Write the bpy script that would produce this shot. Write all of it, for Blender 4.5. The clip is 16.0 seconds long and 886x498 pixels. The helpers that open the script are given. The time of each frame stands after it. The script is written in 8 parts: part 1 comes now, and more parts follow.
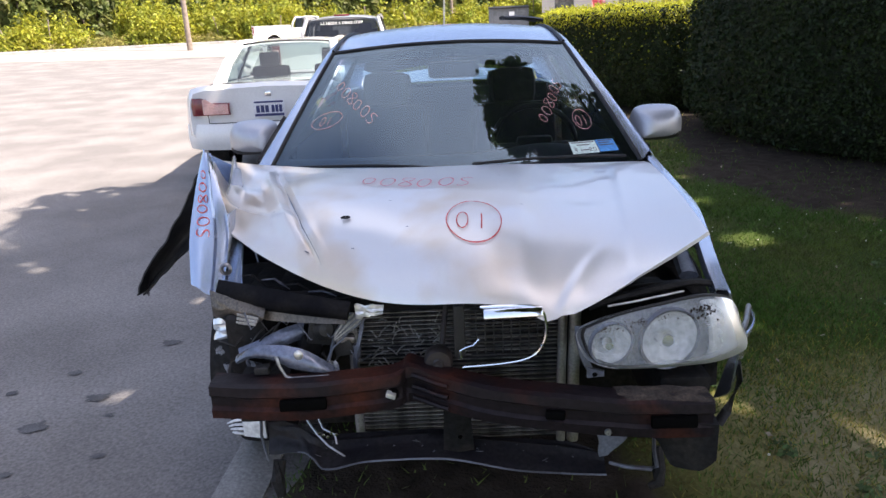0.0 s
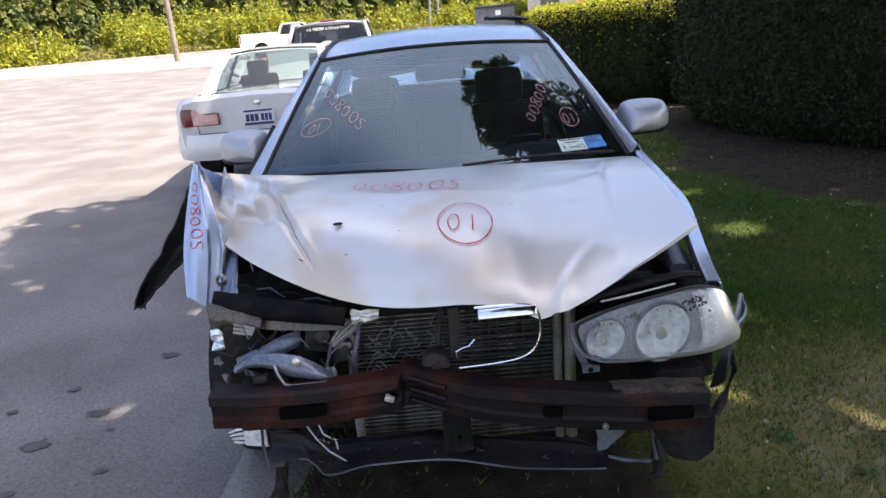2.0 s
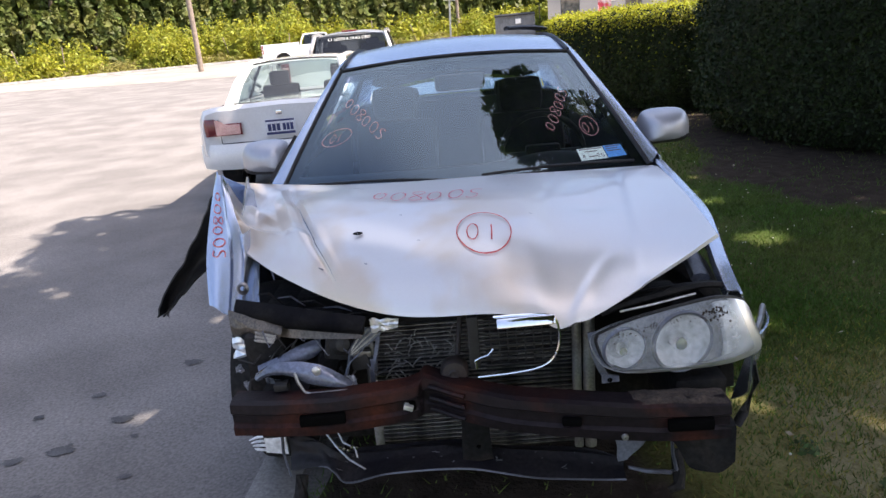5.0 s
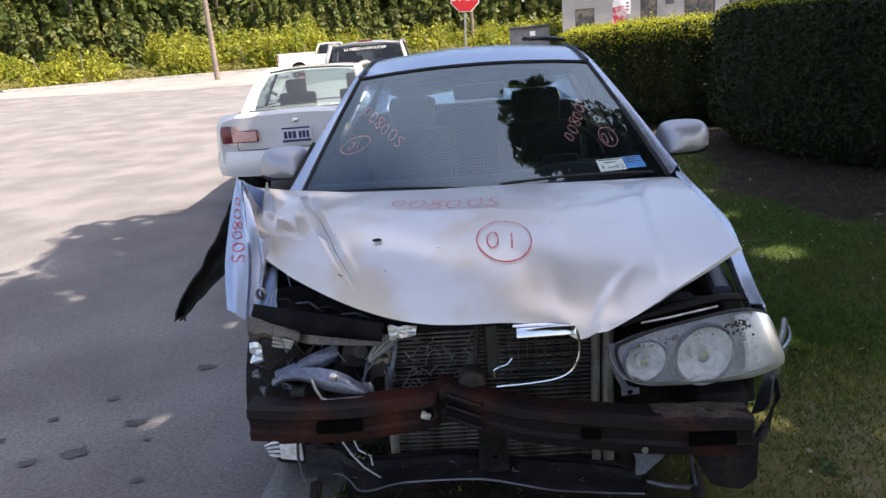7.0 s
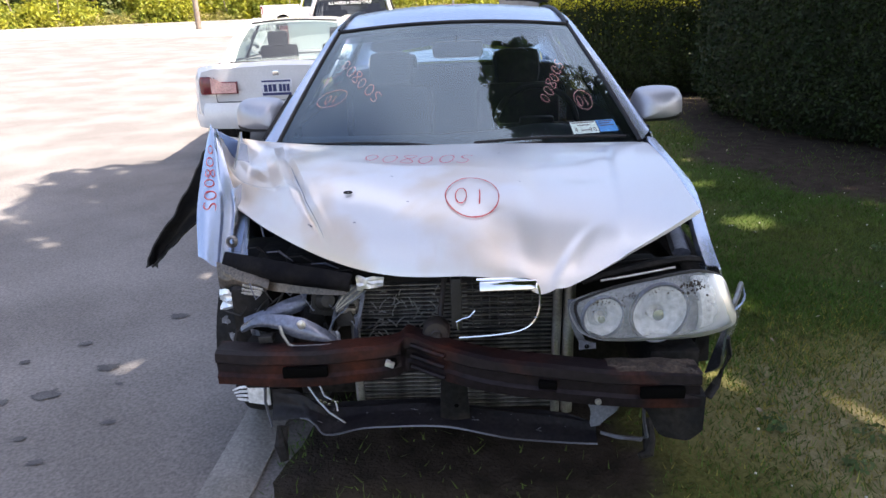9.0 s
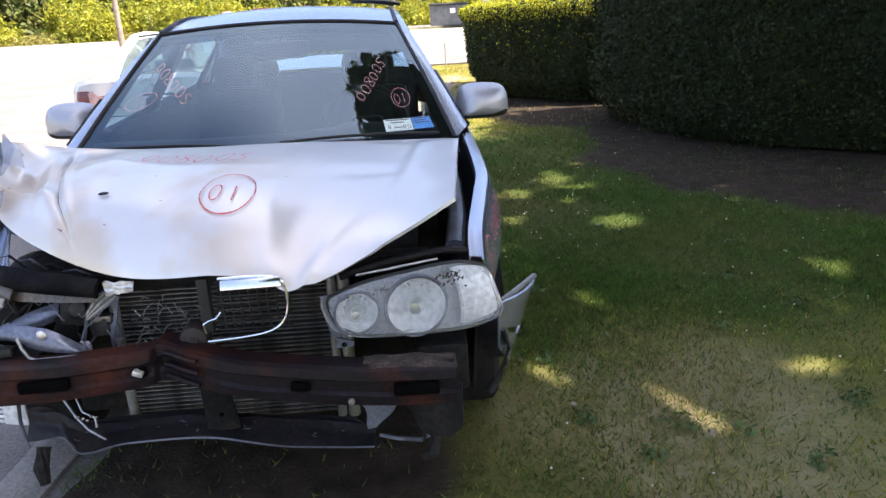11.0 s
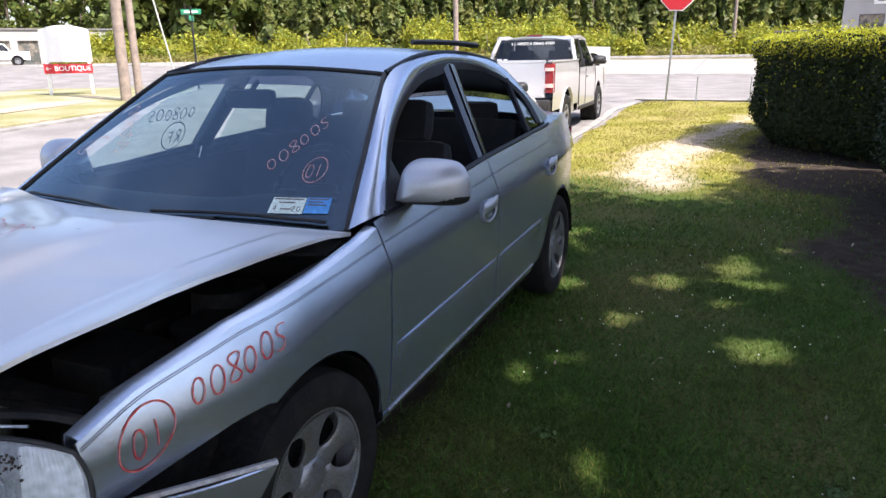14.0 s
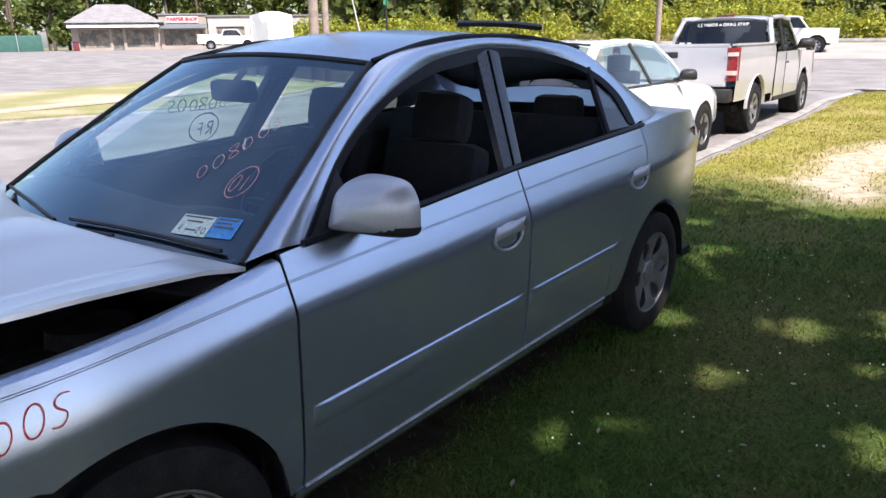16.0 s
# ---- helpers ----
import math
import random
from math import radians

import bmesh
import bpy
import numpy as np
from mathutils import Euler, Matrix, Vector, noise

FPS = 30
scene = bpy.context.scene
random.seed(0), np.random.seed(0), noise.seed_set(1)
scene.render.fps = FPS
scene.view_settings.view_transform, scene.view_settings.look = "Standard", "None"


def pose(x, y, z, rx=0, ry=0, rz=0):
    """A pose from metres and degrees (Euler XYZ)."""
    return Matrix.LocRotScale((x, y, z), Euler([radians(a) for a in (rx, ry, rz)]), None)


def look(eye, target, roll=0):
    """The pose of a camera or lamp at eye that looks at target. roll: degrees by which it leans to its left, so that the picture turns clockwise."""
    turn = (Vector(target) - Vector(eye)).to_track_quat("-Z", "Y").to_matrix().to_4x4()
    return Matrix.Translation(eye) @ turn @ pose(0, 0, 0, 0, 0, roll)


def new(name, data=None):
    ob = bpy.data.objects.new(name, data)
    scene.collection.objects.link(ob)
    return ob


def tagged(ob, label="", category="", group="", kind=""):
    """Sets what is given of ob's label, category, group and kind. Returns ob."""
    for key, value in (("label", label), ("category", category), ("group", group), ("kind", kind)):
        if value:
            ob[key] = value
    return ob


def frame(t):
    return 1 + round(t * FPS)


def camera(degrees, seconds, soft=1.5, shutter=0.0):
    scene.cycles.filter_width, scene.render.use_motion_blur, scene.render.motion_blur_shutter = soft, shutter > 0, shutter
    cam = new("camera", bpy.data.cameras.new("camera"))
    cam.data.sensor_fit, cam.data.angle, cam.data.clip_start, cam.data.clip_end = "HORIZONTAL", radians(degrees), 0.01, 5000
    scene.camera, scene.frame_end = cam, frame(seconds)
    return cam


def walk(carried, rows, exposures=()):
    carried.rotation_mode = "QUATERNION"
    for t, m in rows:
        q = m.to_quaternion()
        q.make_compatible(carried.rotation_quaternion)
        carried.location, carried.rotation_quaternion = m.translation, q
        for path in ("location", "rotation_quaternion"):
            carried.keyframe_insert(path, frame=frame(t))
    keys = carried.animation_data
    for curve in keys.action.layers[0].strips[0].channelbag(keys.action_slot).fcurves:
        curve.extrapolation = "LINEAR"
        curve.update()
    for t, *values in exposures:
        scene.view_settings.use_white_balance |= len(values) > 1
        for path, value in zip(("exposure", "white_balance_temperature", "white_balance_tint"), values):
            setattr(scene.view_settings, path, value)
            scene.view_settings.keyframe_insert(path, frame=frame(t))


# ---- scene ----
cam = camera(65.2, 16.0)
EXPOSURES = [(0, 1.55, 6980, 18), (3.5, 1.45, 6980, 18), (6, 1.38, 6980, 18), (7, 1.23, 6980, 18), (7.5, 1.65, 6980, 18), (8, 1.71, 6980, 18), (10.5, 1.81, 7170, 18), (11, 1.89, 7070, 18), (11.5, 2.08, 6970, 19), (12, 2.12, 6970, 19), (12.5, 1.88, 6870, 19), (13, 1.84, 6670, 19), (13.5, 1.53, 6570, 18), (14.5, 1.38, 6370, 18), (15, 1.32, 6370, 18), (15.5, 1.18, 6370, 18), (16, 1.2, 6370, 18)]
PATH = [
    (0, (-0.008, -2.37, 1.462), (-0.042, -0.467, 0.846), -2.7),
    (0.5, (-0.007, -2.394, 1.467), (-0.092, -0.484, 0.878), -4.2),
    (1, (-0.003, -2.397, 1.467), (-0.075, -0.491, 0.866), -5.1),
    (1.5, (-0.004, -2.397, 1.466), (-0.065, -0.491, 0.863), -4.8),
    (2, (0.002, -2.384, 1.471), (-0.02, -0.48, 0.856), -4.9),
    (2.5, (0.002, -2.385, 1.475), (-0.069, -0.473, 0.893), -4.2),
    (3, (0.003, -2.387, 1.477), (-0.054, -0.472, 0.905), -4.2),
    (3.5, (0.004, -2.389, 1.477), (-0.056, -0.48, 0.883), -4.8),
    (6, (0.005, -2.398, 1.479), (-0.091, -0.483, 0.912), -5.8),
    (6.5, (-0.01, -2.401, 1.481), (-0.131, -0.482, 0.931), -5.8),
    (7, (-0.021, -2.388, 1.47), (-0.127, -0.47, 0.914), -4.6),
    (7.5, (-0.043, -2.369, 1.455), (-0.015, -0.492, 0.766), -1.8),
    (8, (-0.051, -2.373, 1.461), (-0.033, -0.492, 0.783), -0.8),
    (8.2, (-0.047, -2.382, 1.461), (-0.027, -0.503, 0.776), -0.7),
    (10.5, (0.352, -2.495, 1.394), (0.102, -0.602, 0.799), -6.2),
    (11, (0.531, -2.388, 1.359), (0.626, -0.491, 0.732), -2.9),
    (11.5, (0.751, -2.198, 1.398), (0.837, -0.353, 0.63), -2.8),
    (12, (1.051, -2.164, 1.423), (0.942, -0.262, 0.812), 0.8),
    (12.5, (1.227, -1.986, 1.411), (0.928, -0.106, 0.796), -3.4),
    (13, (1.376, -1.733, 1.429), (1.048, 0.152, 0.846), -0.3),
    (13.5, (1.603, -1.584, 1.426), (0.912, 0.211, 0.875), 1.6),
    (14, (1.808, -1.4, 1.427), (1.04, 0.365, 0.884), -0.9),
    (14.5, (1.867, -1.142, 1.415), (1.248, 0.688, 0.899), 5.6),
    (15, (1.938, -0.92, 1.411), (0.976, 0.758, 0.902), 0.9),
    (15.5, (2.1, -0.729, 1.411), (0.92, 0.791, 0.867), 1.6),
    (16, (2.109, -0.563, 1.42), (0.883, 0.908, 0.843), -1.1),
]
walk(cam, [(t, look(eye, target, roll)) for t, eye, target, roll in PATH], EXPOSURES)

# ---- world, sun and exposure ----
CLOUD_W = 0.0
SUN_EL, SUN_AZ = 55.0, 106.0          # degrees; azimuth clockwise from +y
TO_SUN = Vector((math.sin(radians(SUN_AZ)) * math.cos(radians(SUN_EL)), math.cos(radians(SUN_AZ)) * math.cos(radians(SUN_EL)), math.sin(radians(SUN_EL))))
world = bpy.data.worlds.new("sky")
scene.world = world
world.use_nodes = True
wn = world.node_tree.nodes
sky = wn.new("ShaderNodeTexSky")
sky.sky_type, sky.sun_disc = "NISHITA", False
sky.sun_elevation, sky.sun_rotation = radians(SUN_EL), radians(SUN_AZ)
sky.air_density, sky.dust_density, sky.ozone_density = 1.0, 2.0, 1.0
wl = world.node_tree.links
# scattered thin clouds on a plane high overhead
wco, wsep, wdx, wdy, wvec = (wn.new(k) for k in ("ShaderNodeTexCoord", "ShaderNodeSeparateXYZ", "ShaderNodeMath", "ShaderNodeMath", "ShaderNodeCombineXYZ"))
wl.new(wco.outputs["Generated"], wsep.inputs[0])
wup = wn.new("ShaderNodeMath")
wup.operation, wup.inputs[1].default_value = "MAXIMUM", 0.12
wl.new(wsep.outputs["Z"], wup.inputs[0])
for nd, key in ((wdx, "X"), (wdy, "Y")):
    nd.operation = "DIVIDE"
    wl.new(wsep.outputs[key], nd.inputs[0]), wl.new(wup.outputs[0], nd.inputs[1]), wl.new(nd.outputs[0], wvec.inputs[key])
wcl, wrg, wmx = wn.new("ShaderNodeTexNoise"), wn.new("ShaderNodeMapRange"), wn.new("ShaderNodeMix")
wcl.noise_dimensions = "4D"
wcl.inputs["W"].default_value, wcl.inputs["Scale"].default_value, wcl.inputs["Detail"].default_value = CLOUD_W, 0.9, 2.5
wl.new(wvec.outputs[0], wcl.inputs["Vector"])
wrg.interpolation_type = "SMOOTHSTEP"
wrg.inputs["From Min"].default_value, wrg.inputs["From Max"].default_value, wrg.inputs["To Max"].default_value = 0.45, 0.70, 0.45
wl.new(wcl.outputs["Fac"], wrg.inputs["Value"])
wmx.data_type = "RGBA"
wmx.inputs["B"].default_value = (8.6, 9.2, 10.2, 1)
whi, wfac = wn.new("ShaderNodeMapRange"), wn.new("ShaderNodeMath")
whi.inputs["From Min"].default_value, whi.inputs["From Max"].default_value = 0.45, 0.8
wfac.operation = "MULTIPLY"
wl.new(wsep.outputs["Z"], whi.inputs["Value"])
wl.new(whi.outputs["Result"], wfac.inputs[0]), wl.new(wrg.outputs["Result"], wfac.inputs[1])
wl.new(wfac.outputs[0], wmx.inputs["Factor"]), wl.new(sky.outputs[0], wmx.inputs["A"])
wl.new(wmx.outputs["Result"], wn["Background"].inputs[0])
wn["Background"].inputs[1].default_value = 0.125
sun = new("sun", bpy.data.lights.new("sun", "SUN"))
sun.data.energy, sun.data.angle, sun.data.color = 5.0, radians(0.55), (1.0, 0.95, 0.86)
sun.matrix_world = look(TO_SUN * 60, (0, 0, 0))

# ---- materials ----
rnd = random.Random(7)


def material(name, colour=(0.5, 0.5, 0.5), rough=0.5, metal=0.0, spot=None, scale=6.0, amount=0.5, grain=120.0, grain_amount=0.25,
             bump=0.0, coat=0.0, spec=0.5, per=0.0, alpha=1.0, rough_var=0.0, detail=6.0, edges=(0.42, 0.62)):
    """A surface with stains of a second colour at one scale and grain at a finer one."""
    m = bpy.data.materials.new(name)
    m.use_nodes = True
    nt = m.node_tree
    n, l = nt.nodes, nt.links
    p = n["Principled BSDF"]
    p.inputs["Roughness"].default_value, p.inputs["Metallic"].default_value = rough, metal
    p.inputs["Coat Weight"].default_value, p.inputs["Coat Roughness"].default_value = coat, 0.04
    p.inputs["Specular IOR Level"].default_value = spec
    p.inputs["Alpha"].default_value = alpha
    tex = n.new("ShaderNodeTexCoord")
    big = n.new("ShaderNodeTexNoise")
    big.inputs["Scale"].default_value, big.inputs["Detail"].default_value = scale, detail
    l.new(tex.outputs["Object"], big.inputs["Vector"])
    fine = n.new("ShaderNodeTexNoise")
    fine.inputs["Scale"].default_value, fine.inputs["Detail"].default_value = grain, 4.0
    l.new(tex.outputs["Object"], fine.inputs["Vector"])
    ramp = n.new("ShaderNodeMapRange")
    ramp.inputs["From Min"].default_value, ramp.inputs["From Max"].default_value = edges
    ramp.inputs["To Max"].default_value = amount
    l.new(big.outputs["Fac"], ramp.inputs["Value"])
    mix = n.new("ShaderNodeMix")
    mix.data_type = "RGBA"
    mix.inputs["A"].default_value = (*colour, 1)
    mix.inputs["B"].default_value = (*(spot or [c * 0.7 for c in colour]), 1)
    l.new(ramp.outputs["Result"], mix.inputs["Factor"])
    hsv = n.new("ShaderNodeHueSaturation")
    val = n.new("ShaderNodeMapRange")
    val.inputs["From Min"].default_value, val.inputs["From Max"].default_value = 0.3, 0.7
    val.inputs["To Min"].default_value, val.inputs["To Max"].default_value = 1 - grain_amount, 1 + grain_amount
    l.new(fine.outputs["Fac"], val.inputs["Value"])
    l.new(mix.outputs["Result"], hsv.inputs["Color"])
    last = val.outputs["Result"]
    if per:
        info = n.new("ShaderNodeNewGeometry")
        pv = n.new("ShaderNodeMapRange")
        pv.inputs["To Min"].default_value, pv.inputs["To Max"].default_value = 1 - per, 1 + per
        l.new(info.outputs["Random Per Island"], pv.inputs["Value"])
        mul = n.new("ShaderNodeMath")
        mul.operation = "MULTIPLY"
        l.new(last, mul.inputs[0]), l.new(pv.outputs["Result"], mul.inputs[1])
        last = mul.outputs[0]
        hue = n.new("ShaderNodeMapRange")
        hue.inputs["To Min"].default_value, hue.inputs["To Max"].default_value = 0.485, 0.51
        l.new(info.outputs["Random Per Island"], hue.inputs["Value"])
        l.new(hue.outputs["Result"], hsv.inputs["Hue"])
    l.new(last, hsv.inputs["Value"])
    l.new(hsv.outputs["Color"], p.inputs["Base Color"])
    if rough_var:
        rv = n.new("ShaderNodeMapRange")
        rv.inputs["To Min"].default_value, rv.inputs["To Max"].default_value = rough - rough_var, rough + rough_var
        l.new(big.outputs["Fac"], rv.inputs["Value"])
        l.new(rv.outputs["Result"], p.inputs["Roughness"])
    if bump:
        b = n.new("ShaderNodeBump")
        b.inputs["Strength"].default_value, b.inputs["Distance"].default_value = 1.0, bump
        l.new(fine.outputs["Fac"], b.inputs["Height"])
        l.new(b.outputs["Normal"], p.inputs["Normal"])
    return m


def glass(name, tint=(0.8, 0.9, 0.88), clear=0.9, rough=0.0, haze=0.0, ior=1.6, shine=(1.0, 1.0, 1.0)):
    """Thin pane: clear glass with Fresnel gloss, and a little dust."""
    m = bpy.data.materials.new(name)
    m.use_nodes = True
    n, l = m.node_tree.nodes, m.node_tree.links
    n.remove(n["Principled BSDF"])
    tr, gl, fr, mx = n.new("ShaderNodeBsdfTransparent"), n.new("ShaderNodeBsdfGlossy"), n.new("ShaderNodeFresnel"), n.new("ShaderNodeMixShader")
    tr.inputs[0].default_value = (*[c * clear for c in tint], 1)
    gl.inputs["Roughness"].default_value = rough
    gl.inputs["Color"].default_value = (*shine, 1)
    fr.inputs["IOR"].default_value = ior
    l.new(fr.outputs[0], mx.inputs[0]), l.new(tr.outputs[0], mx.inputs[1]), l.new(gl.outputs[0], mx.inputs[2])
    last = mx
    if haze:
        df, m2, no = n.new("ShaderNodeBsdfDiffuse"), n.new("ShaderNodeMixShader"), n.new("ShaderNodeTexNoise")
        no.inputs["Scale"].default_value = 5.0
        mp = n.new("ShaderNodeMapRange")
        mp.inputs["To Min"].default_value, mp.inputs["To Max"].default_value = haze * 0.4, haze * 1.6
        l.new(no.outputs["Fac"], mp.inputs["Value"])
        df.inputs[0].default_value = (0.56, 0.6, 0.64, 1)
        l.new(mp.outputs["Result"], m2.inputs[0]), l.new(mx.outputs[0], m2.inputs[1]), l.new(df.outputs[0], m2.inputs[2])
        last = m2
    l.new(last.outputs[0], n["Material Output"].inputs[0])
    return m


def leafy(name, colour, other, see=0.35):
    """Leaf: matt, lit through, varied leaf by leaf."""
    m = material(name, colour, 0.55, spot=other, scale=0.9, amount=0.8, grain=9.0, grain_amount=0.25, per=0.35, spec=0.25)
    n, l = m.node_tree.nodes, m.node_tree.links
    p = n["Principled BSDF"]
    tl, mx = n.new("ShaderNodeBsdfTranslucent"), n.new("ShaderNodeMixShader")
    src = p.inputs["Base Color"].links[0].from_socket
    l.new(src, tl.inputs[0])
    mx.inputs[0].default_value = see
    l.new(p.outputs[0], mx.inputs[1]), l.new(tl.outputs[0], mx.inputs[2])
    l.new(mx.outputs[0], n["Material Output"].inputs[0])
    return m


SILVER = material("silver_paint", (0.48, 0.545, 0.67), 0.27, 0.86, spot=(0.44, 0.50, 0.60), scale=3.0, amount=0.5, grain=260, grain_amount=0.03, coat=0.22)
HOODPAINT = material("scuff_reflection_silver_paint", (0.69, 0.675, 0.68), 0.36, 0.4, spot=(0.60, 0.49, 0.38), scale=3.4, amount=0.8, grain=500, grain_amount=0.05, coat=0.5, rough_var=0.12, edges=(0.44, 0.6), detail=3.0)
hn_, hl_ = HOODPAINT.node_tree.nodes, HOODPAINT.node_tree.links
# tan scuffs and painted-in reflections on the bonnet's struck front and right part
hx = hn_.new("ShaderNodeSeparateXYZ")
hl_.new(hn_["Texture Coordinate"].outputs["Object"], hx.inputs[0])
hmix = hn_["Mix"]
hfac = hmix.inputs["Factor"].links[0].from_socket
for key, lo, hi in (("Y", -0.1, -0.3), ("X", 0.32, 0.0)):
    mr = hn_.new("ShaderNodeMapRange")
    mr.inputs["From Min"].default_value, mr.inputs["From Max"].default_value = lo, hi
    hl_.new(hx.outputs[key], mr.inputs["Value"])
    mm = hn_.new("ShaderNodeMath")
    mm.operation = "MULTIPLY"
    hl_.new(hfac, mm.inputs[0]), hl_.new(mr.outputs["Result"], mm.inputs[1])
    hfac = mm.outputs[0]
# the same scuff and reflection tan covers the folded flap
flap, patch, both, most = hn_.new("ShaderNodeMapRange"), hn_.new("ShaderNodeMapRange"), hn_.new("ShaderNodeMath"), hn_.new("ShaderNodeMath")
flap.inputs["From Min"].default_value, flap.inputs["From Max"].default_value, flap.inputs["To Max"].default_value = -0.38, -0.54, 0.8
patch.inputs["From Min"].default_value, patch.inputs["From Max"].default_value = 0.36, 0.54
hl_.new(hx.outputs["X"], flap.inputs["Value"]), hl_.new(hn_["Noise Texture"].outputs["Fac"], patch.inputs["Value"])
both.operation, most.operation = "MULTIPLY", "MAXIMUM"
hl_.new(flap.outputs["Result"], both.inputs[0]), hl_.new(patch.outputs["Result"], both.inputs[1])
hl_.new(both.outputs[0], most.inputs[0]), hl_.new(hfac, most.inputs[1])
hl_.new(most.outputs[0], hmix.inputs["Factor"])
WHITE = material("white_car_paint", (0.8, 0.8, 0.8), 0.25, 0.0, spot=(0.72, 0.71, 0.69), scale=2.0, amount=0.5, grain=60, grain_amount=0.04, coat=0.8)
SILVER2 = material("light_silver_paint", (0.46, 0.45, 0.445), 0.3, 0.35, scale=2.0, amount=0.2, grain=60, grain_amount=0.04, coat=0.7)
BLACK = material("black_plastic", (0.014, 0.014, 0.016), 0.5, spot=(0.03, 0.029, 0.028), scale=9, amount=0.8, grain=200, grain_amount=0.3, bump=0.0008, spec=0.3)
DARKTRIM = material("dark_window_trim", (0.008, 0.009, 0.016), 0.45, spot=(0.014, 0.015, 0.022), scale=6, amount=0.6, grain=200, spec=0.22)
RUBBER = material("tyre_rubber", (0.010, 0.010, 0.011), 0.85, spot=(0.022, 0.02, 0.018), scale=12, amount=0.7, spec=0.2, grain=220, grain_amount=0.4, bump=0.001)
ALLOY = material("alloy_rim", (0.27, 0.28, 0.31), 0.42, 0.7, spot=(0.22, 0.2, 0.18), scale=14, amount=0.7, grain=200)
CHROME = material("chrome", (0.8, 0.8, 0.82), 0.08, 1.0, scale=5, amount=0.1, grain=60, grain_amount=0.05)
# near-black for slots, gaps and openings whose dark inside is only painted
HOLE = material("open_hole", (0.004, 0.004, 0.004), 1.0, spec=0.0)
RUST = material("rusty_steel_beam", (0.012, 0.009, 0.011), 0.5, 0.0, spot=(0.052, 0.015, 0.009), scale=5.5, amount=0.95, grain=70, grain_amount=0.4, bump=0.0012, edges=(0.46, 0.64), rough_var=0.2, spec=0.16)
STEEL = material("bare_steel", (0.4, 0.4, 0.42), 0.42, 0.9, spot=(0.2, 0.17, 0.15), scale=9, amount=0.7, grain=80)
ALU = material("aluminium_tube", (0.5, 0.5, 0.5), 0.45, 0.8, spot=(0.3, 0.29, 0.28), scale=12, amount=0.7, grain=150)
FIN = material("condenser_fins", (0.33, 0.315, 0.30), 0.5, 0.3, spot=(0.07, 0.065, 0.06), scale=14, amount=0.9, grain=300, grain_amount=0.5)
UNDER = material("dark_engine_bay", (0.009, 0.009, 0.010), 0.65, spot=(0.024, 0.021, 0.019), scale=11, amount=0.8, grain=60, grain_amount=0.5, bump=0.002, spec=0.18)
# dark bracket metal with the bonnet's shadow put into its colour
SHADED_METAL = material("shaded_black_metal", (0.004, 0.004, 0.0055), 0.75, spot=(0.012, 0.011, 0.011), scale=12, amount=0.8, spec=0.08, grain=90, grain_amount=0.4)
BROKEN = material("grey_broken_plastic", (0.14, 0.155, 0.195), 0.35, spot=(0.04, 0.04, 0.05), scale=8, amount=0.8, grain=120)
REFLECT = material("reflector_silver", (0.72, 0.73, 0.74), 0.3, 0.6, spot=(0.6, 0.56, 0.48), scale=12, amount=0.6, grain=60)
TAN = material("dirty_amber_reflector", (0.10, 0.085, 0.07), 0.35, 0.4, spot=(0.16, 0.125, 0.095), scale=12, amount=0.8, grain=150, grain_amount=0.4)
LENS = glass("hazed_headlamp_lens", (0.9, 0.92, 0.93), 0.95, 0.3, haze=0.24, ior=1.22)
PANE = glass("window_glass", (0.72, 0.86, 0.84), 0.86)
SCREEN = glass("windscreen_glass", (0.80, 0.93, 0.96), 0.92, haze=0.004, ior=2.08, shine=(0.68, 0.86, 1.0))
BAND = glass("tinted_screen_band", (0.20, 0.19, 0.30), 0.8)
DARKPANE = glass("tinted_glass", (0.25, 0.27, 0.28), 0.8)
GLOSSBLACK = material("gloss_black_trim", (0.02, 0.022, 0.032), 0.18, spot=(0.03, 0.032, 0.04), scale=6, amount=0.6, grain=200)
SEAT = material("dark_seat_cloth", (0.016, 0.017, 0.02), 0.95, spot=(0.026, 0.027, 0.032), scale=20, amount=0.6, grain=400, grain_amount=0.4, bump=0.001)
DASH = material("dashboard_plastic", (0.03, 0.034, 0.042), 0.6, spot=(0.045, 0.05, 0.06), scale=8, amount=0.6, grain=300)
RED = material("red_lamp_lens", (0.2, 0.022, 0.026), 0.15, spot=(0.10, 0.012, 0.014), scale=20, amount=0.5, grain=120, coat=0.6)
PINK = material("clear_lamp_lens", (0.7, 0.42, 0.38), 0.2, spot=(0.6, 0.3, 0.28), scale=20, amount=0.5, grain=120, coat=0.6)
PLATE = material("licence_plate", (0.72, 0.73, 0.76), 0.35, scale=20, amount=0.2, grain=120)
BLUE = material("blue_sticker", (0.05, 0.25, 0.6), 0.5, spot=(0.1, 0.35, 0.7), scale=40, amount=0.5)
PAPER = material("pale_sticker", (0.62, 0.72, 0.66), 0.55, scale=30, amount=0.2)
INK_RED = material("red_marker", (0.55, 0.03, 0.03), 0.6, spot=(0.7, 0.25, 0.22), scale=40, amount=0.7, grain=300, grain_amount=0.4)
INK_PINK = material("pink_marker", (0.72, 0.3, 0.3), 0.6, spot=(0.8, 0.55, 0.5), scale=40, amount=0.7, grain=300, grain_amount=0.4)
INK_FAINT = material("faint_red_marker", (0.6, 0.14, 0.17), 0.55, spot=(0.66, 0.4, 0.42), scale=30, amount=0.7, grain=300, grain_amount=0.3)
INK_DARK = material("dark_marker", (0.12, 0.09, 0.08), 0.6)
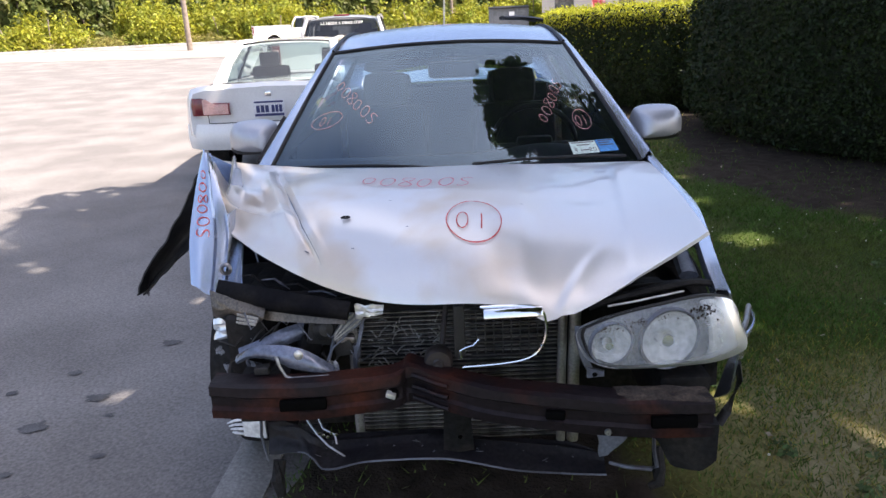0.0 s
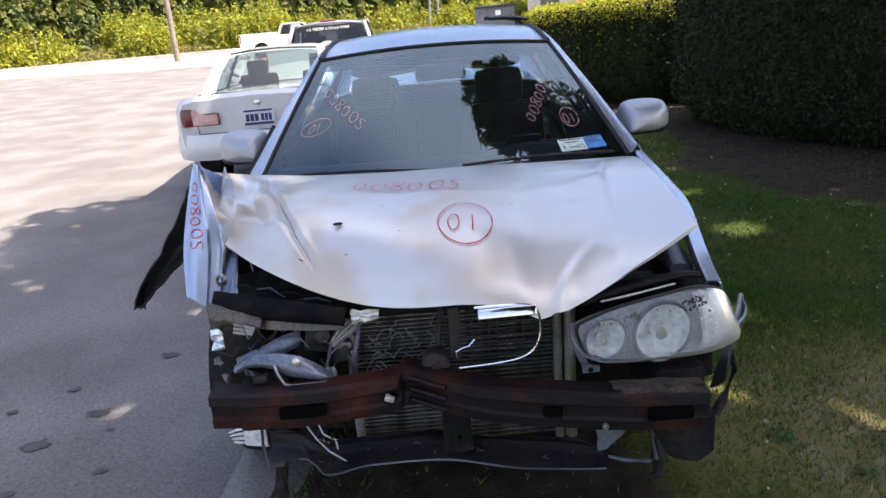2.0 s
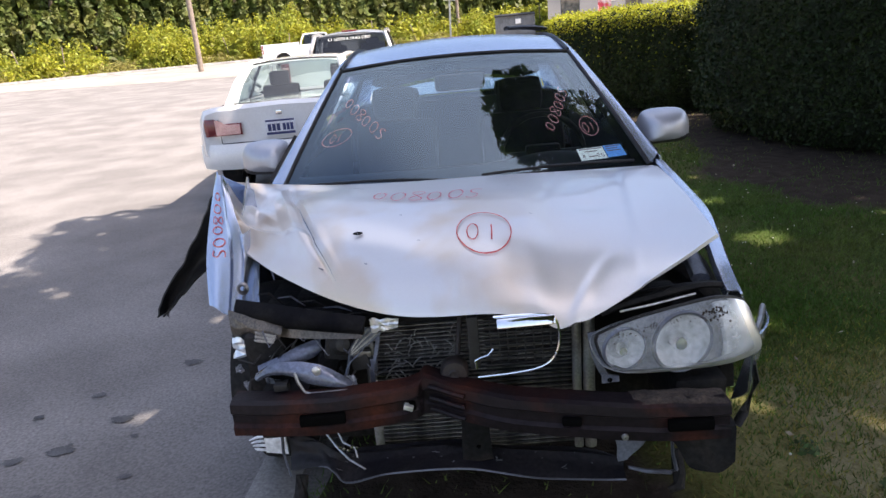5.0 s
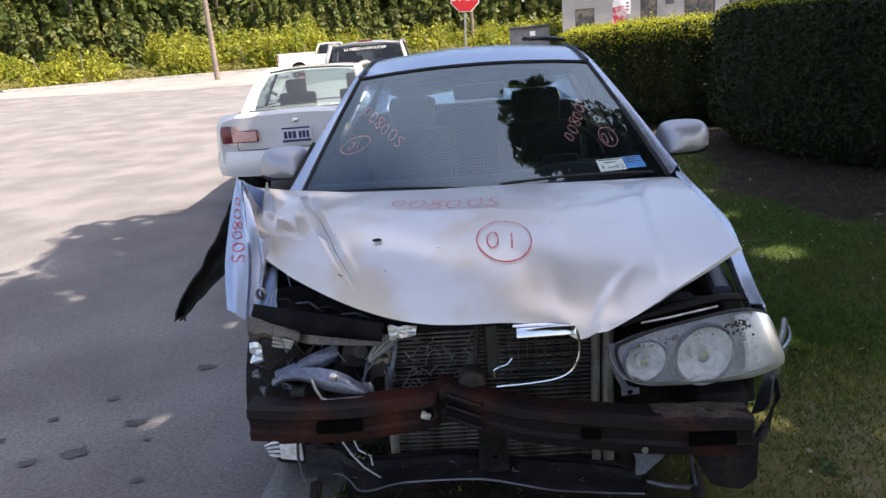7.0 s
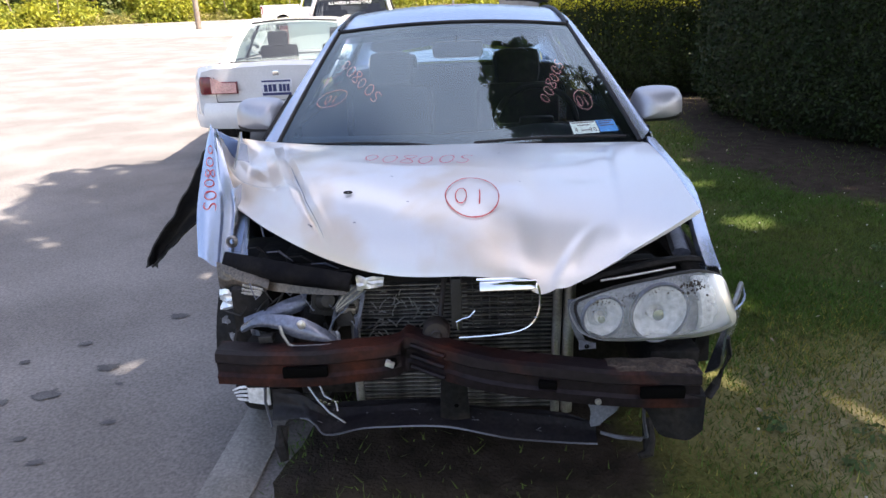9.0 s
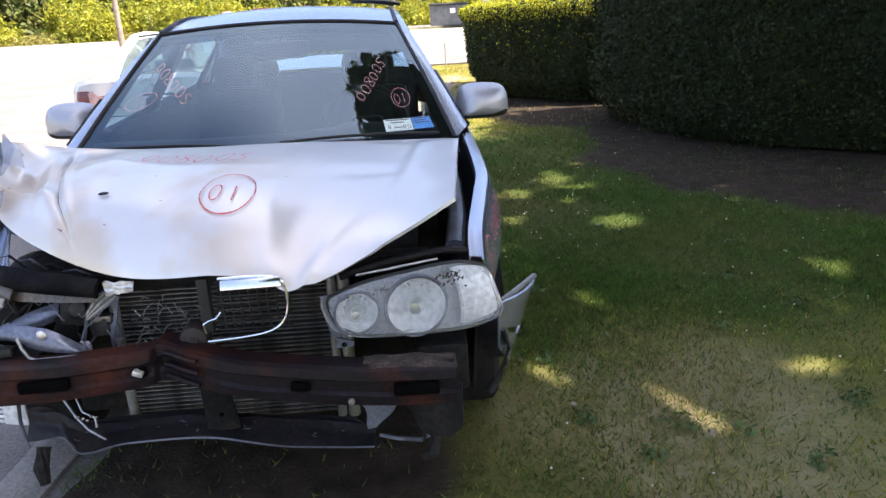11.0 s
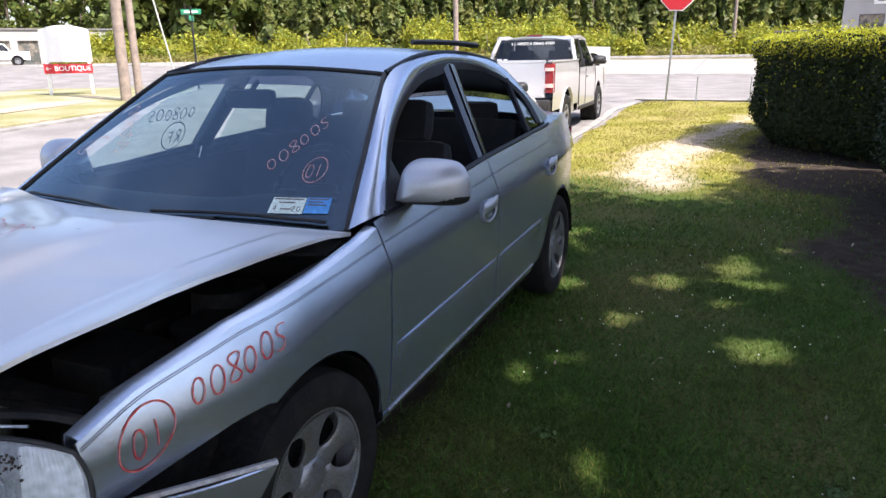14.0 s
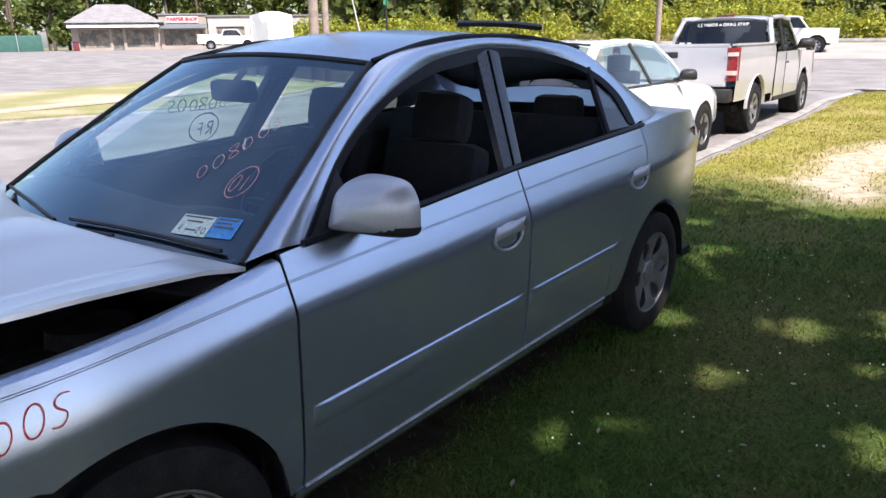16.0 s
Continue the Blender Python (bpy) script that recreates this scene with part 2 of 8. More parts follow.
ASPHALT = material("worn_asphalt", (0.138, 0.129, 0.123), 0.9, spot=(0.2, 0.188, 0.18), scale=1.1, amount=0.95, grain=75, grain_amount=0.3, bump=0.004, detail=10, edges=(0.4, 0.64))
STAIN = material("oil_stain", (0.06, 0.058, 0.06), 0.8, spot=(0.11, 0.107, 0.106), scale=9, amount=0.8, grain=120, grain_amount=0.3)
CONCRETE = material("pale_concrete", (0.235, 0.225, 0.21), 0.9, spot=(0.15, 0.145, 0.135), scale=3, amount=0.8, grain=90, grain_amount=0.25, bump=0.003)
GRASS = leafy("grass_blades", (0.056, 0.125, 0.018), (0.108, 0.136, 0.031), 0.3)
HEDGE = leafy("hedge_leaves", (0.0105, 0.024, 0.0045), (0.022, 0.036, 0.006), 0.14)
# bright yellow for fresh growth, and for sunlight put into the leaf colour
FRESH_LIT = leafy("fresh_lit_hedge_leaves", (0.36, 0.37, 0.03), (0.20, 0.23, 0.025), 0.5)
LEAF = leafy("tree_leaves", (0.055, 0.095, 0.025), (0.085, 0.12, 0.03), 0.35)
WEED = leafy("weed_leaves", (0.30, 0.30, 0.03), (0.15, 0.20, 0.035), 0.4)
VERGE = leafy("verge_grass_blades", (0.24, 0.21, 0.06), (0.16, 0.18, 0.035), 0.3)
CONIFER = leafy("conifer_leaves", (0.09, 0.12, 0.032), (0.16, 0.165, 0.04), 0.3)
WOODS = leafy("wood_leaves", (0.08, 0.115, 0.028), (0.14, 0.16, 0.035), 0.35)
MAROON = leafy("maroon_leaves", (0.05, 0.02, 0.025), (0.03, 0.015, 0.02), 0.2)
# near-black core: the shade deep among the leaves is put into its colour
CORE = material("hedge_shade_core", (0.012, 0.018, 0.006), 1.0, scale=4, amount=0.6)
BARK = material("bark", (0.12, 0.09, 0.065), 0.95, spot=(0.06, 0.045, 0.035), scale=8, amount=0.8, grain=40, grain_amount=0.4, bump=0.01)
POLEWOOD = material("weathered_pole", (0.25, 0.2, 0.16), 0.9, spot=(0.15, 0.12, 0.1), scale=6, amount=0.7, grain=60, grain_amount=0.3)
STUCCO = material("white_wall", (0.36, 0.345, 0.33), 0.9, spot=(0.28, 0.27, 0.255), scale=0.6, amount=0.6, grain=40, grain_amount=0.08)
CREAM = material("cream_wall", (0.30, 0.255, 0.215), 0.9, spot=(0.24, 0.2, 0.17), scale=0.6, amount=0.6, grain=40, grain_amount=0.08)
ROOFING = material("pale_roof", (0.19, 0.185, 0.19), 0.9, spot=(0.14, 0.13, 0.125), scale=1.5, amount=0.7, grain=20, grain_amount=0.12)
AWNING = material("grey_awning", (0.10, 0.108, 0.125), 0.8, scale=2, amount=0.4)
SHOPGLASS = material("shop_glass", (0.09, 0.095, 0.09), 0.1, spot=(0.26, 0.22, 0.18), scale=1.2, amount=0.9, grain=5, grain_amount=0.4)
SIGNRED = material("sign_red", (0.5, 0.02, 0.03), 0.4, spot=(0.42, 0.02, 0.025), scale=6, amount=0.5)
SIGNWHITE = material("sign_white", (0.8, 0.8, 0.78), 0.45, scale=5, amount=0.15)
SIGNGREEN = material("sign_green", (0.03, 0.25, 0.13), 0.45, scale=5, amount=0.2)
GALV = material("galvanised_post", (0.33, 0.34, 0.34), 0.5, 0.6, scale=9, amount=0.4)
GREENFENCE = material("green_fence", (0.03, 0.1, 0.08), 0.8, scale=2, amount=0.5)
DUMP = material("grey_dumpster", (0.16, 0.17, 0.18), 0.6, spot=(0.1, 0.1, 0.1), scale=3, amount=0.6)
DIRT = material("dirt_crust", (0.055, 0.040, 0.031), 1.0, spot=(0.022, 0.017, 0.014), scale=20, amount=0.8, grain=150, grain_amount=0.5, bump=0.004)
FLAGRED = material("flag_red", (0.55, 0.06, 0.08), 0.8, spot=(0.7, 0.65, 0.65), scale=3, amount=0.9)


# ---- helpers for shapes ----
def part(name, bm, mat, parent=None, label="", smooth=True, at=None):
    """Links a bmesh as one mesh object under parent."""
    me = bpy.data.meshes.new(name)
    bm.normal_update()
    bm.to_mesh(me)
    bm.free()
    me.materials.append(mat)
    if smooth:
        for p in me.polygons:
            p.use_smooth = True
        me.set_sharp_from_angle(angle=radians(38))
    ob = new(name, me)
    if at is not None:
        ob.matrix_basis = at
    if parent is not None:
        ob.parent = parent
    if label:
        ob["label"] = label
    return ob


def thing(name, at, label, category, group="", kind=""):
    ob = new(name)
    ob.empty_display_size = 0.2
    ob.matrix_basis = at if isinstance(at, Matrix) else Matrix.Translation(at)
    return tagged(ob, label, category, group, kind)


def box(bm, c, s, bevel=0.0, turn=None):
    """A box with centre c and sizes s, bevelled."""
    m = Matrix.Translation(c) @ (turn or Matrix()) @ Matrix.Diagonal((*s, 1))
    g = bmesh.ops.create_cube(bm, size=1.0, matrix=m)
    if bevel:
        es = list({e for v in g["verts"] for e in v.link_edges})
        bmesh.ops.bevel(bm, geom=es, offset=bevel, segments=2, affect="EDGES", profile=0.6)
    return bm


def cyl(bm, a, b, r1, r2=None, n=16, caps=True):
    a, b = Vector(a), Vector(b)
    d = b - a
    m = Matrix.Translation((a + b) / 2) @ d.to_track_quat("Z", "Y").to_matrix().to_4x4()
    bmesh.ops.create_cone(bm, cap_ends=caps, segments=n, radius1=r1, radius2=r1 if r2 is None else r2, depth=d.length, matrix=m)
    return bm


def tube(bm, pts, r, n=8, flat=1.0):
    """A round bar along points; r a number or one for each point."""
    pts = [Vector(p) for p in pts]
    rs = r if isinstance(r, (list, tuple)) else [r] * len(pts)
    rings = []
    for i, p in enumerate(pts):
        d = (pts[min(i + 1, len(pts) - 1)] - pts[max(i - 1, 0)]).normalized()
        side = d.cross(Vector((0, 0, 1)) if abs(d.z) < 0.9 else Vector((1, 0, 0))).normalized()
        up = side.cross(d)
        rings.append([bm.verts.new(p + rs[i] * (math.cos(2 * math.pi * k / n) * side + flat * math.sin(2 * math.pi * k / n) * up)) for k in range(n)])
    for a, b in zip(rings, rings[1:]):
        for k in range(n):
            bm.faces.new((a[k], a[(k + 1) % n], b[(k + 1) % n], b[k]))
    bm.faces.new(list(reversed(rings[0])))
    bm.faces.new(rings[-1])
    bmesh.ops.recalc_face_normals(bm, faces=bm.faces)
    return bm


def sheet(f, nu, nv, thick=0.0, bm=None, keep=None):
    """A grid of f(u, v), u and v from 0 to 1, made thick inwards."""
    bm = bm or bmesh.new()
    vs = [[bm.verts.new(f(i / nu, j / nv)) for j in range(nv + 1)] for i in range(nu + 1)]
    fs = []
    for i in range(nu):
        for j in range(nv):
            if keep is None or keep((i + 0.5) / nu, (j + 0.5) / nv):
                fs.append(bm.faces.new((vs[i][j], vs[i + 1][j], vs[i + 1][j + 1], vs[i][j + 1])))
    for v in [v for v in bm.verts if not v.link_faces]:
        bm.verts.remove(v)
    if thick:
        bm.normal_update()
        bmesh.ops.solidify(bm, geom=fs, thickness=thick)
    return bm


def lathe(bm, prof, n=40, axis=Matrix()):
    """Turns (radius, height) pairs round z, then places by axis."""
    rings = [[bm.verts.new(axis @ Vector((r * math.cos(2 * math.pi * k / n), r * math.sin(2 * math.pi * k / n), h))) for k in range(n)] for r, h in prof]
    for a, b in zip(rings, rings[1:]):
        for k in range(n):
            bm.faces.new((a[k], a[(k + 1) % n], b[(k + 1) % n], b[k]))
    return bm


def curve(pts, t):
    """Smooth interpolation (Catmull-Rom) through points; t from 0 to 1 by index."""
    k = t * (len(pts) - 1)
    i = min(int(k), len(pts) - 2)
    f = k - i
    p0, p1, p2, p3 = (Vector(pts[max(0, min(len(pts) - 1, j))]) for j in (i - 1, i, i + 1, i + 2))
    return 0.5 * (2 * p1 + (p2 - p0) * f + (2 * p0 - 5 * p1 + 4 * p2 - p3) * f * f + (3 * p1 - p0 - 3 * p2 + p3) * f ** 3)


def smooth(t):
    t = min(1.0, max(0.0, t))
    return t * t * (3 - 2 * t)


def fval(pts, x):
    """Linear interpolation through (x, value) pairs."""
    for (a, p), (b, q) in zip(pts, pts[1:]):
        if x <= b:
            return p + (q - p) * max(0.0, min(1.0, (x - a) / (b - a)))
    return pts[-1][1]


def leaves_mesh(name, mat, pos, nor, size, parent=None, aspect=0.55, jitter=0.9, seed=1, kind="", at=None):
    """Many small leaves (one quad folded at its rib is drawn as two triangles) at points, roughly facing their normals."""
    g = np.random.RandomState(seed)
    n = len(pos)
    d = nor + g.normal(0, jitter, (n, 3))
    d /= np.linalg.norm(d, axis=1)[:, None] + 1e-9
    a = np.cross(d, g.normal(0, 1, (n, 3)))
    a /= np.linalg.norm(a, axis=1)[:, None] + 1e-9
    b = np.cross(d, a)
    s = (size * g.uniform(0.6, 1.4, n))[:, None]
    q = np.stack([pos - a * s, pos - b * s * aspect + d * s * 0.15, pos + a * s, pos + b * s * aspect + d * s * 0.15], 1).reshape(-1, 3)
    me = bpy.data.meshes.new(name)
    me.vertices.add(4 * n), me.loops.add(4 * n), me.polygons.add(n)
    me.vertices.foreach_set("co", q.astype(np.float32).ravel())
    me.loops.foreach_set("vertex_index", np.arange(4 * n, dtype=np.int32))
    me.polygons.foreach_set("loop_start", np.arange(0, 4 * n, 4, dtype=np.int32))
    me.update(calc_edges=True)
    me.materials.append(mat)
    ob = new(name, me)
    if at is not None:
        ob.matrix_basis = at
    if parent is not None:
        ob.parent = parent
    if kind:
        ob["kind"] = kind
    return ob


# ---- the ground ----
def rise(x, y):
    """Height of the land: level near the car, rising gently away from it."""
    r = math.hypot(x, y)
    return 0.3 * smooth((r - 12) / 10) + 0.75 * smooth((r - 30) / 22)


def inside(poly, x, y):
    hit = False
    for (a, b), (c, d) in zip(poly, poly[1:] + poly[:1]):
        if (b > y) != (d > y) and x < (c - a) * (y - b) / (d - b) + a:
            hit = not hit
    return hit


def radial(f, r0, r1, nr, na, bm):
    return sheet(lambda u, v: f((r0 + (r1 - r0) * u ** 2.2) * math.cos(2 * math.pi * v), (r0 + (r1 - r0) * u ** 2.2) * math.sin(2 * math.pi * v)), nr, na, bm=bm)


FIELD = material("dry_field", (0.16, 0.14, 0.07), 1.0, spot=(0.1, 0.11, 0.04), scale=0.3, amount=0.9, grain=6, grain_amount=0.3)
bm = radial(lambda x, y: (x, y, rise(x, y) - 0.09), 0.0, 900.0, 70, 96, bmesh.new())
tagged(part("ground", bm, FIELD), "dry weedy ground reaching the horizon", "ground", kind="structure")


def kerb_x(y):
    return fval([(-30, -1.55), (-3, -1.05), (-0.6, -0.86), (0.5, -0.82), (8, -0.98), (15.6, -1.2), (17.4, -0.9)], y)


def road_z(x, y):
    return rise(x, y) - 0.05 + 0.035 * smooth(1 - abs(x - kerb_x(y)) / 0.5)


def road_point(u, v):
    a, b = -104 + 146 * u, -26 + 72 * v
    return (a, b, road_z(a, b))


road = part("road", sheet(road_point, 290, 144), ASPHALT)
tagged(road, "worn pale grey asphalt side road and wide crossing", "road", kind="structure")

PALE = material("pale_shoulder", (0.27, 0.25, 0.225), 0.95, spot=(0.2, 0.188, 0.17), scale=0.5, amount=0.8, grain=60, grain_amount=0.2)
for nm, y0, y1 in (("far_shoulder", 34.0, 45.5),):
    tagged(part(nm, sheet(lambda u, v, y0=y0, y1=y1: (-58 + 96 * u, y0 + (y1 - y0) * v, road_z(-58 + 96 * u, y0 + (y1 - y0) * v) + 0.012), 150, 16), PALE), "pale sandy concrete shoulder of the crossing", "road", kind="structure")
LAWN_EDGE = 17.6
SOIL = [(1.72, 9.9), (1.80, 7.6), (2.14, 6.77), (2.62, 6.3), (2.56, 5.1), (2.30, 4.35), (2.28, 3.95), (2.42, 3.44), (2.62, 3.0), (2.92, 2.65), (3.25, 2.2), (5, 1.3), (9, 0.5), (16, -0.5), (16, 14), (2.4, 14)]
SAND = [(0.35, 7.1), (0.7, 6.35), (1.02, 6.15), (1.4, 6.6), (1.08, 7.5), (1.27, 8.9), (1.5, 10.7), (2.0, 14.8), (1.82, 15.2), (1.45, 13.5), (0.98, 11.7), (0.56, 10.0), (0.38, 8.7)]


def ground_kind(x, y):
    """Share of soil and of sand at a place of the lawn."""
    wob = 0.22 * noise.noise((x * 1.3, y * 1.3, 0)) + 0.1 * noise.noise((x * 5, y * 5, 3))
    so = sum(inside(SOIL, x + wob + dx, y + wob + dy) for dx in (-0.07, 0.07) for dy in (-0.07, 0.07)) / 4
    sa = sum(inside(SAND, x + 1.3 * wob + dx, y + wob + dy) for dx in (-0.12, 0.12) for dy in (-0.12, 0.12)) / 4
    # dark soil without grass under the car puts its shade into the ground colour
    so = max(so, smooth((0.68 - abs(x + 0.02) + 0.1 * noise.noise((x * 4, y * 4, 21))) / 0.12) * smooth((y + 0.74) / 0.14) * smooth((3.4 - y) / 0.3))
    # bare trodden earth near the car's front wheel
    bare = smooth(1.5 - math.hypot((x - 1.55) / 0.62, (y + 0.35) / 0.6) + 0.9 * noise.noise((x * 2.6, y * 2.6, 14)))
    return so, max(sa, 0.3 * bare)


def dryness(x, y):
    """Where the lawn has gone yellow, away from the trees."""
    bare = 0.7 * smooth(1.4 - math.hypot((x - 1.8) / 1.2, (y + 0.4) / 1.1) + 0.5 * noise.noise((x * 1.7, y * 1.7, 4)))
    return bare if y < 1.5 else smooth((y - 5.2 + 1.2 * noise.noise((x * 0.7, y * 0.7, 2))) / 2.6)


def lawn_z(x, y):
    k = kerb_x(y) + 0.2
    z = rise(x, y) + 0.02 * noise.noise((x * 0.8, y * 0.8, 1)) - 0.012
    return z + 0.012 * noise.noise((x * 3, y * 3, 5)) - 0.03 * smooth(1 - (x - k) / 0.25)


LAWN = bpy.data.materials.new("lawn_turf")
LAWN.use_nodes = True
nn, ll = LAWN.node_tree.nodes, LAWN.node_tree.links
pb = nn["Principled BSDF"]
pb.inputs["Roughness"].default_value, pb.inputs["Specular IOR Level"].default_value = 1.0, 0.1
att = nn.new("ShaderNodeVertexColor")
att.layer_name = "kind"
sep = nn.new("ShaderNodeSeparateColor")
ll.new(att.outputs[0], sep.inputs[0])
tco = nn.new("ShaderNodeTexCoord")
n1, n2, n3 = (nn.new("ShaderNodeTexNoise") for _ in range(3))
for nd, sc in ((n1, 1.1), (n2, 60.0), (n3, 9.0)):
    nd.inputs["Scale"].default_value, nd.inputs["Detail"].default_value = sc, 6.0
    ll.new(tco.outputs["Object"], nd.inputs["Vector"])


def mixed(fac, a, b):
    mx = nn.new("ShaderNodeMix")
    mx.data_type = "RGBA"
    for key, val in (("A", a), ("B", b)):
        if isinstance(val, tuple):
            mx.inputs[key].default_value = (*val, 1)
        else:
            ll.new(val, mx.inputs[key])
    ll.new(fac, mx.inputs["Factor"])
    return mx.outputs["Result"]


def ranged(src, a, b):
    mr = nn.new("ShaderNodeMapRange")
    mr.inputs["From Min"].default_value, mr.inputs["From Max"].default_value = a, b
    ll.new(src, mr.inputs["Value"])
    return mr.outputs["Result"]


turf = mixed(ranged(n1.outputs["Fac"], 0.4, 0.62), (0.05, 0.08, 0.017), (0.10, 0.098, 0.034))
turf = mixed(ranged(n2.outputs["Fac"], 0.45, 0.7), turf, (0.03, 0.038, 0.011))
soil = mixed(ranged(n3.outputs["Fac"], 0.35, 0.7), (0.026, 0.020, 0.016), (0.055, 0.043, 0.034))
sand = mixed(ranged(n3.outputs["Fac"], 0.4, 0.7), (0.4, 0.335, 0.26), (0.24, 0.195, 0.13))
dryturf = mixed(ranged(n1.outputs["Fac"], 0.38, 0.6), (0.19, 0.18, 0.036), (0.25, 0.215, 0.075))
half = nn.new("ShaderNodeMath")
half.operation = "POWER"
ll.new(sep.outputs[2], half.inputs[0])
half.inputs[1].default_value = 1.7
turf = mixed(half.outputs[0], turf, dryturf)
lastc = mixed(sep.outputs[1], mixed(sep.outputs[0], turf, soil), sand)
ll.new(lastc, pb.inputs["Base Color"])
bp = nn.new("ShaderNodeBump")
bp.inputs["Distance"].default_value = 0.015
ll.new(n2.outputs["Fac"], bp.inputs["Height"])
ll.new(bp.outputs["Normal"], pb.inputs["Normal"])


def lawn_point(u, v):
    y = -14 + (LAWN_EDGE + 14) * v
    k = kerb_x(y) + 0.16
    x = k + (16 - k) * (u ** 1.4)
    return (x, y, lawn_z(x, y) if u > 0 else road_z(x, y) - 0.03)


lawn = part("lawn", sheet(lawn_point, 150, 300), LAWN)
tagged(lawn, "mown lawn with bare soil under the hedge and sandy path", "lawn", kind="structure")
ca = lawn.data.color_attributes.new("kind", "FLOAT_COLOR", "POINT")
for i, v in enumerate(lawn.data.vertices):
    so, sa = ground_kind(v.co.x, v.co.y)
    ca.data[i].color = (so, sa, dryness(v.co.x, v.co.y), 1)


def strip_point(u, v):
    y = -14 + (LAWN_EDGE + 14) * v
    x = kerb_x(y) + 0.17 * u + 0.02 * noise.noise((0, y * 2, 8))
    return (x, y, road_z(x, y) + 0.016 + 0.01 * math.sin(math.pi * u))


tagged(part("kerb_strip", sheet(strip_point, 6, 160, 0.03), CONCRETE), "pale worn concrete edging strip along the lawn", "kerb", kind="structure")


def end_strip(u, v):
    x = kerb_x(LAWN_EDGE) + (16 - kerb_x(LAWN_EDGE)) * v
    return (x, LAWN_EDGE + 0.2 * u - 0.05, rise(x, LAWN_EDGE) - 0.02 + 0.02 * math.sin(math.pi * u))


tagged(part("kerb", sheet(end_strip, 4, 40, 0.05), CONCRETE), "pale concrete kerb where the lawn meets the crossing", "kerb", kind="structure")

# grass blades, stuff
g = np.random.RandomState(3)


DRYBLADE = leafy("dry_grass_blades", (0.24, 0.235, 0.038), (0.28, 0.24, 0.08), 0.4)


def blades(name, n, xr, yr, height, seed, width=0.004, dry=False, fade=0.0):
    g = np.random.RandomState(seed)
    xs, ys = g.uniform(*xr, n), g.uniform(*yr, n)
    keep = []
    for x, y in zip(xs, ys):
        if x < kerb_x(y) + 0.2:
            continue
        if fade and g.rand() > smooth(min(x - xr[0], xr[1] - x, y - yr[0], yr[1] - y) / fade):
            continue
        so, sa = ground_kind(x, y)
        dens = 0.35 + 0.65 * smooth(0.5 + 1.4 * noise.noise((x * 1.1, y * 1.1, 9)))
        if (g.rand() < dryness(x, y)) != dry:
            continue
        if g.rand() < dens * (1 - so * 0.93) * (1 - sa * 0.95):
            keep.append((x, y, lawn_z(x, y)))
    p = np.array(keep)
    m = len(p)
    ang = g.uniform(0, 2 * math.pi, m)
    h = height * g.uniform(0.4, 1.3, m)
    lean = g.normal(0, 0.6, (m, 2)) * h[:, None]
    w = np.stack([np.cos(ang), np.sin(ang), np.zeros(m)], 1) * width
    top = p + np.concatenate([lean, h[:, None]], 1)
    q = np.stack([p - w, p + w, top], 1).reshape(-1, 3)
    me = bpy.data.meshes.new(name)
    me.vertices.add(3 * m), me.loops.add(3 * m), me.polygons.add(m)
    me.vertices.foreach_set("co", q.astype(np.float32).ravel())
    me.loops.foreach_set("vertex_index", np.arange(3 * m, dtype=np.int32))
    me.polygons.foreach_set("loop_start", np.arange(0, 3 * m, 3, dtype=np.int32))
    me.update(calc_edges=True)
    me.materials.append(DRYBLADE if dry else GRASS)
    return tagged(new(name, me), "short mown yellow dry grass" if dry else "short mown green grass with bare patches", "grass", kind="stuff")


blades("grass", 170000, (-0.7, 4.6), (-2.2, 4.0), 0.03, 11, 0.0032)
blades("grass", 40000, (0.8, 4.4), (-2.4, 1.5), 0.026, 14, 0.0032, True, 0.8)
blades("grass", 170000, (0.4, 3.9), (-2.2, 2.2), 0.026, 15, 0.0026, False, 0.9)
blades("grass", 60000, (0.4, 3.9), (-2.2, 2.2), 0.022, 16, 0.0026, True, 0.9)
blades("grass", 50000, (-0.9, 4.6), (4.0, 9.0), 0.035, 12, 0.005)
blades("grass", 110000, (-0.9, 4.6), (3.5, 17.4), 0.03, 13, 0.006, True)

# clover heads and fallen leaves in the grass
g = random.Random(17)
bm = bmesh.new()
for k in range(380):
    x, y = g.uniform(0.9, 4.2), g.uniform(-1.5, 6.0)
    if noise.noise((x * 0.9, y * 0.9, 6)) > -0.1 and ground_kind(x, y)[0] < 0.3:
        bmesh.ops.create_icosphere(bm, subdivisions=1, radius=g.uniform(0.003, 0.0055), matrix=Matrix.Translation((x, y, lawn_z(x, y) + 0.04)))
tagged(part("clover_heads", bm, material("clover_white", (0.6, 0.6, 0.52), 0.9, scale=60, amount=0.4)), "small white clover heads in the grass", "clover", kind="stuff")
gp = np.random.RandomState(19)
pp = np.array([(x, y, lawn_z(x, y) + 0.03) for x, y in zip(gp.uniform(0.9, 4.5, 130), gp.uniform(-1.8, 5.0, 130))])
tagged(leaves_mesh("fallen_leaves", material("dead_leaf", (0.2, 0.16, 0.11), 0.9, spot=(0.3, 0.27, 0.2), scale=4, amount=0.8, per=0.3), pp, np.array([(0, 0, 1.0)] * 130), 0.014, seed=4, jitter=0.5), "scattered dry leaves on the lawn", "leaves", kind="stuff")

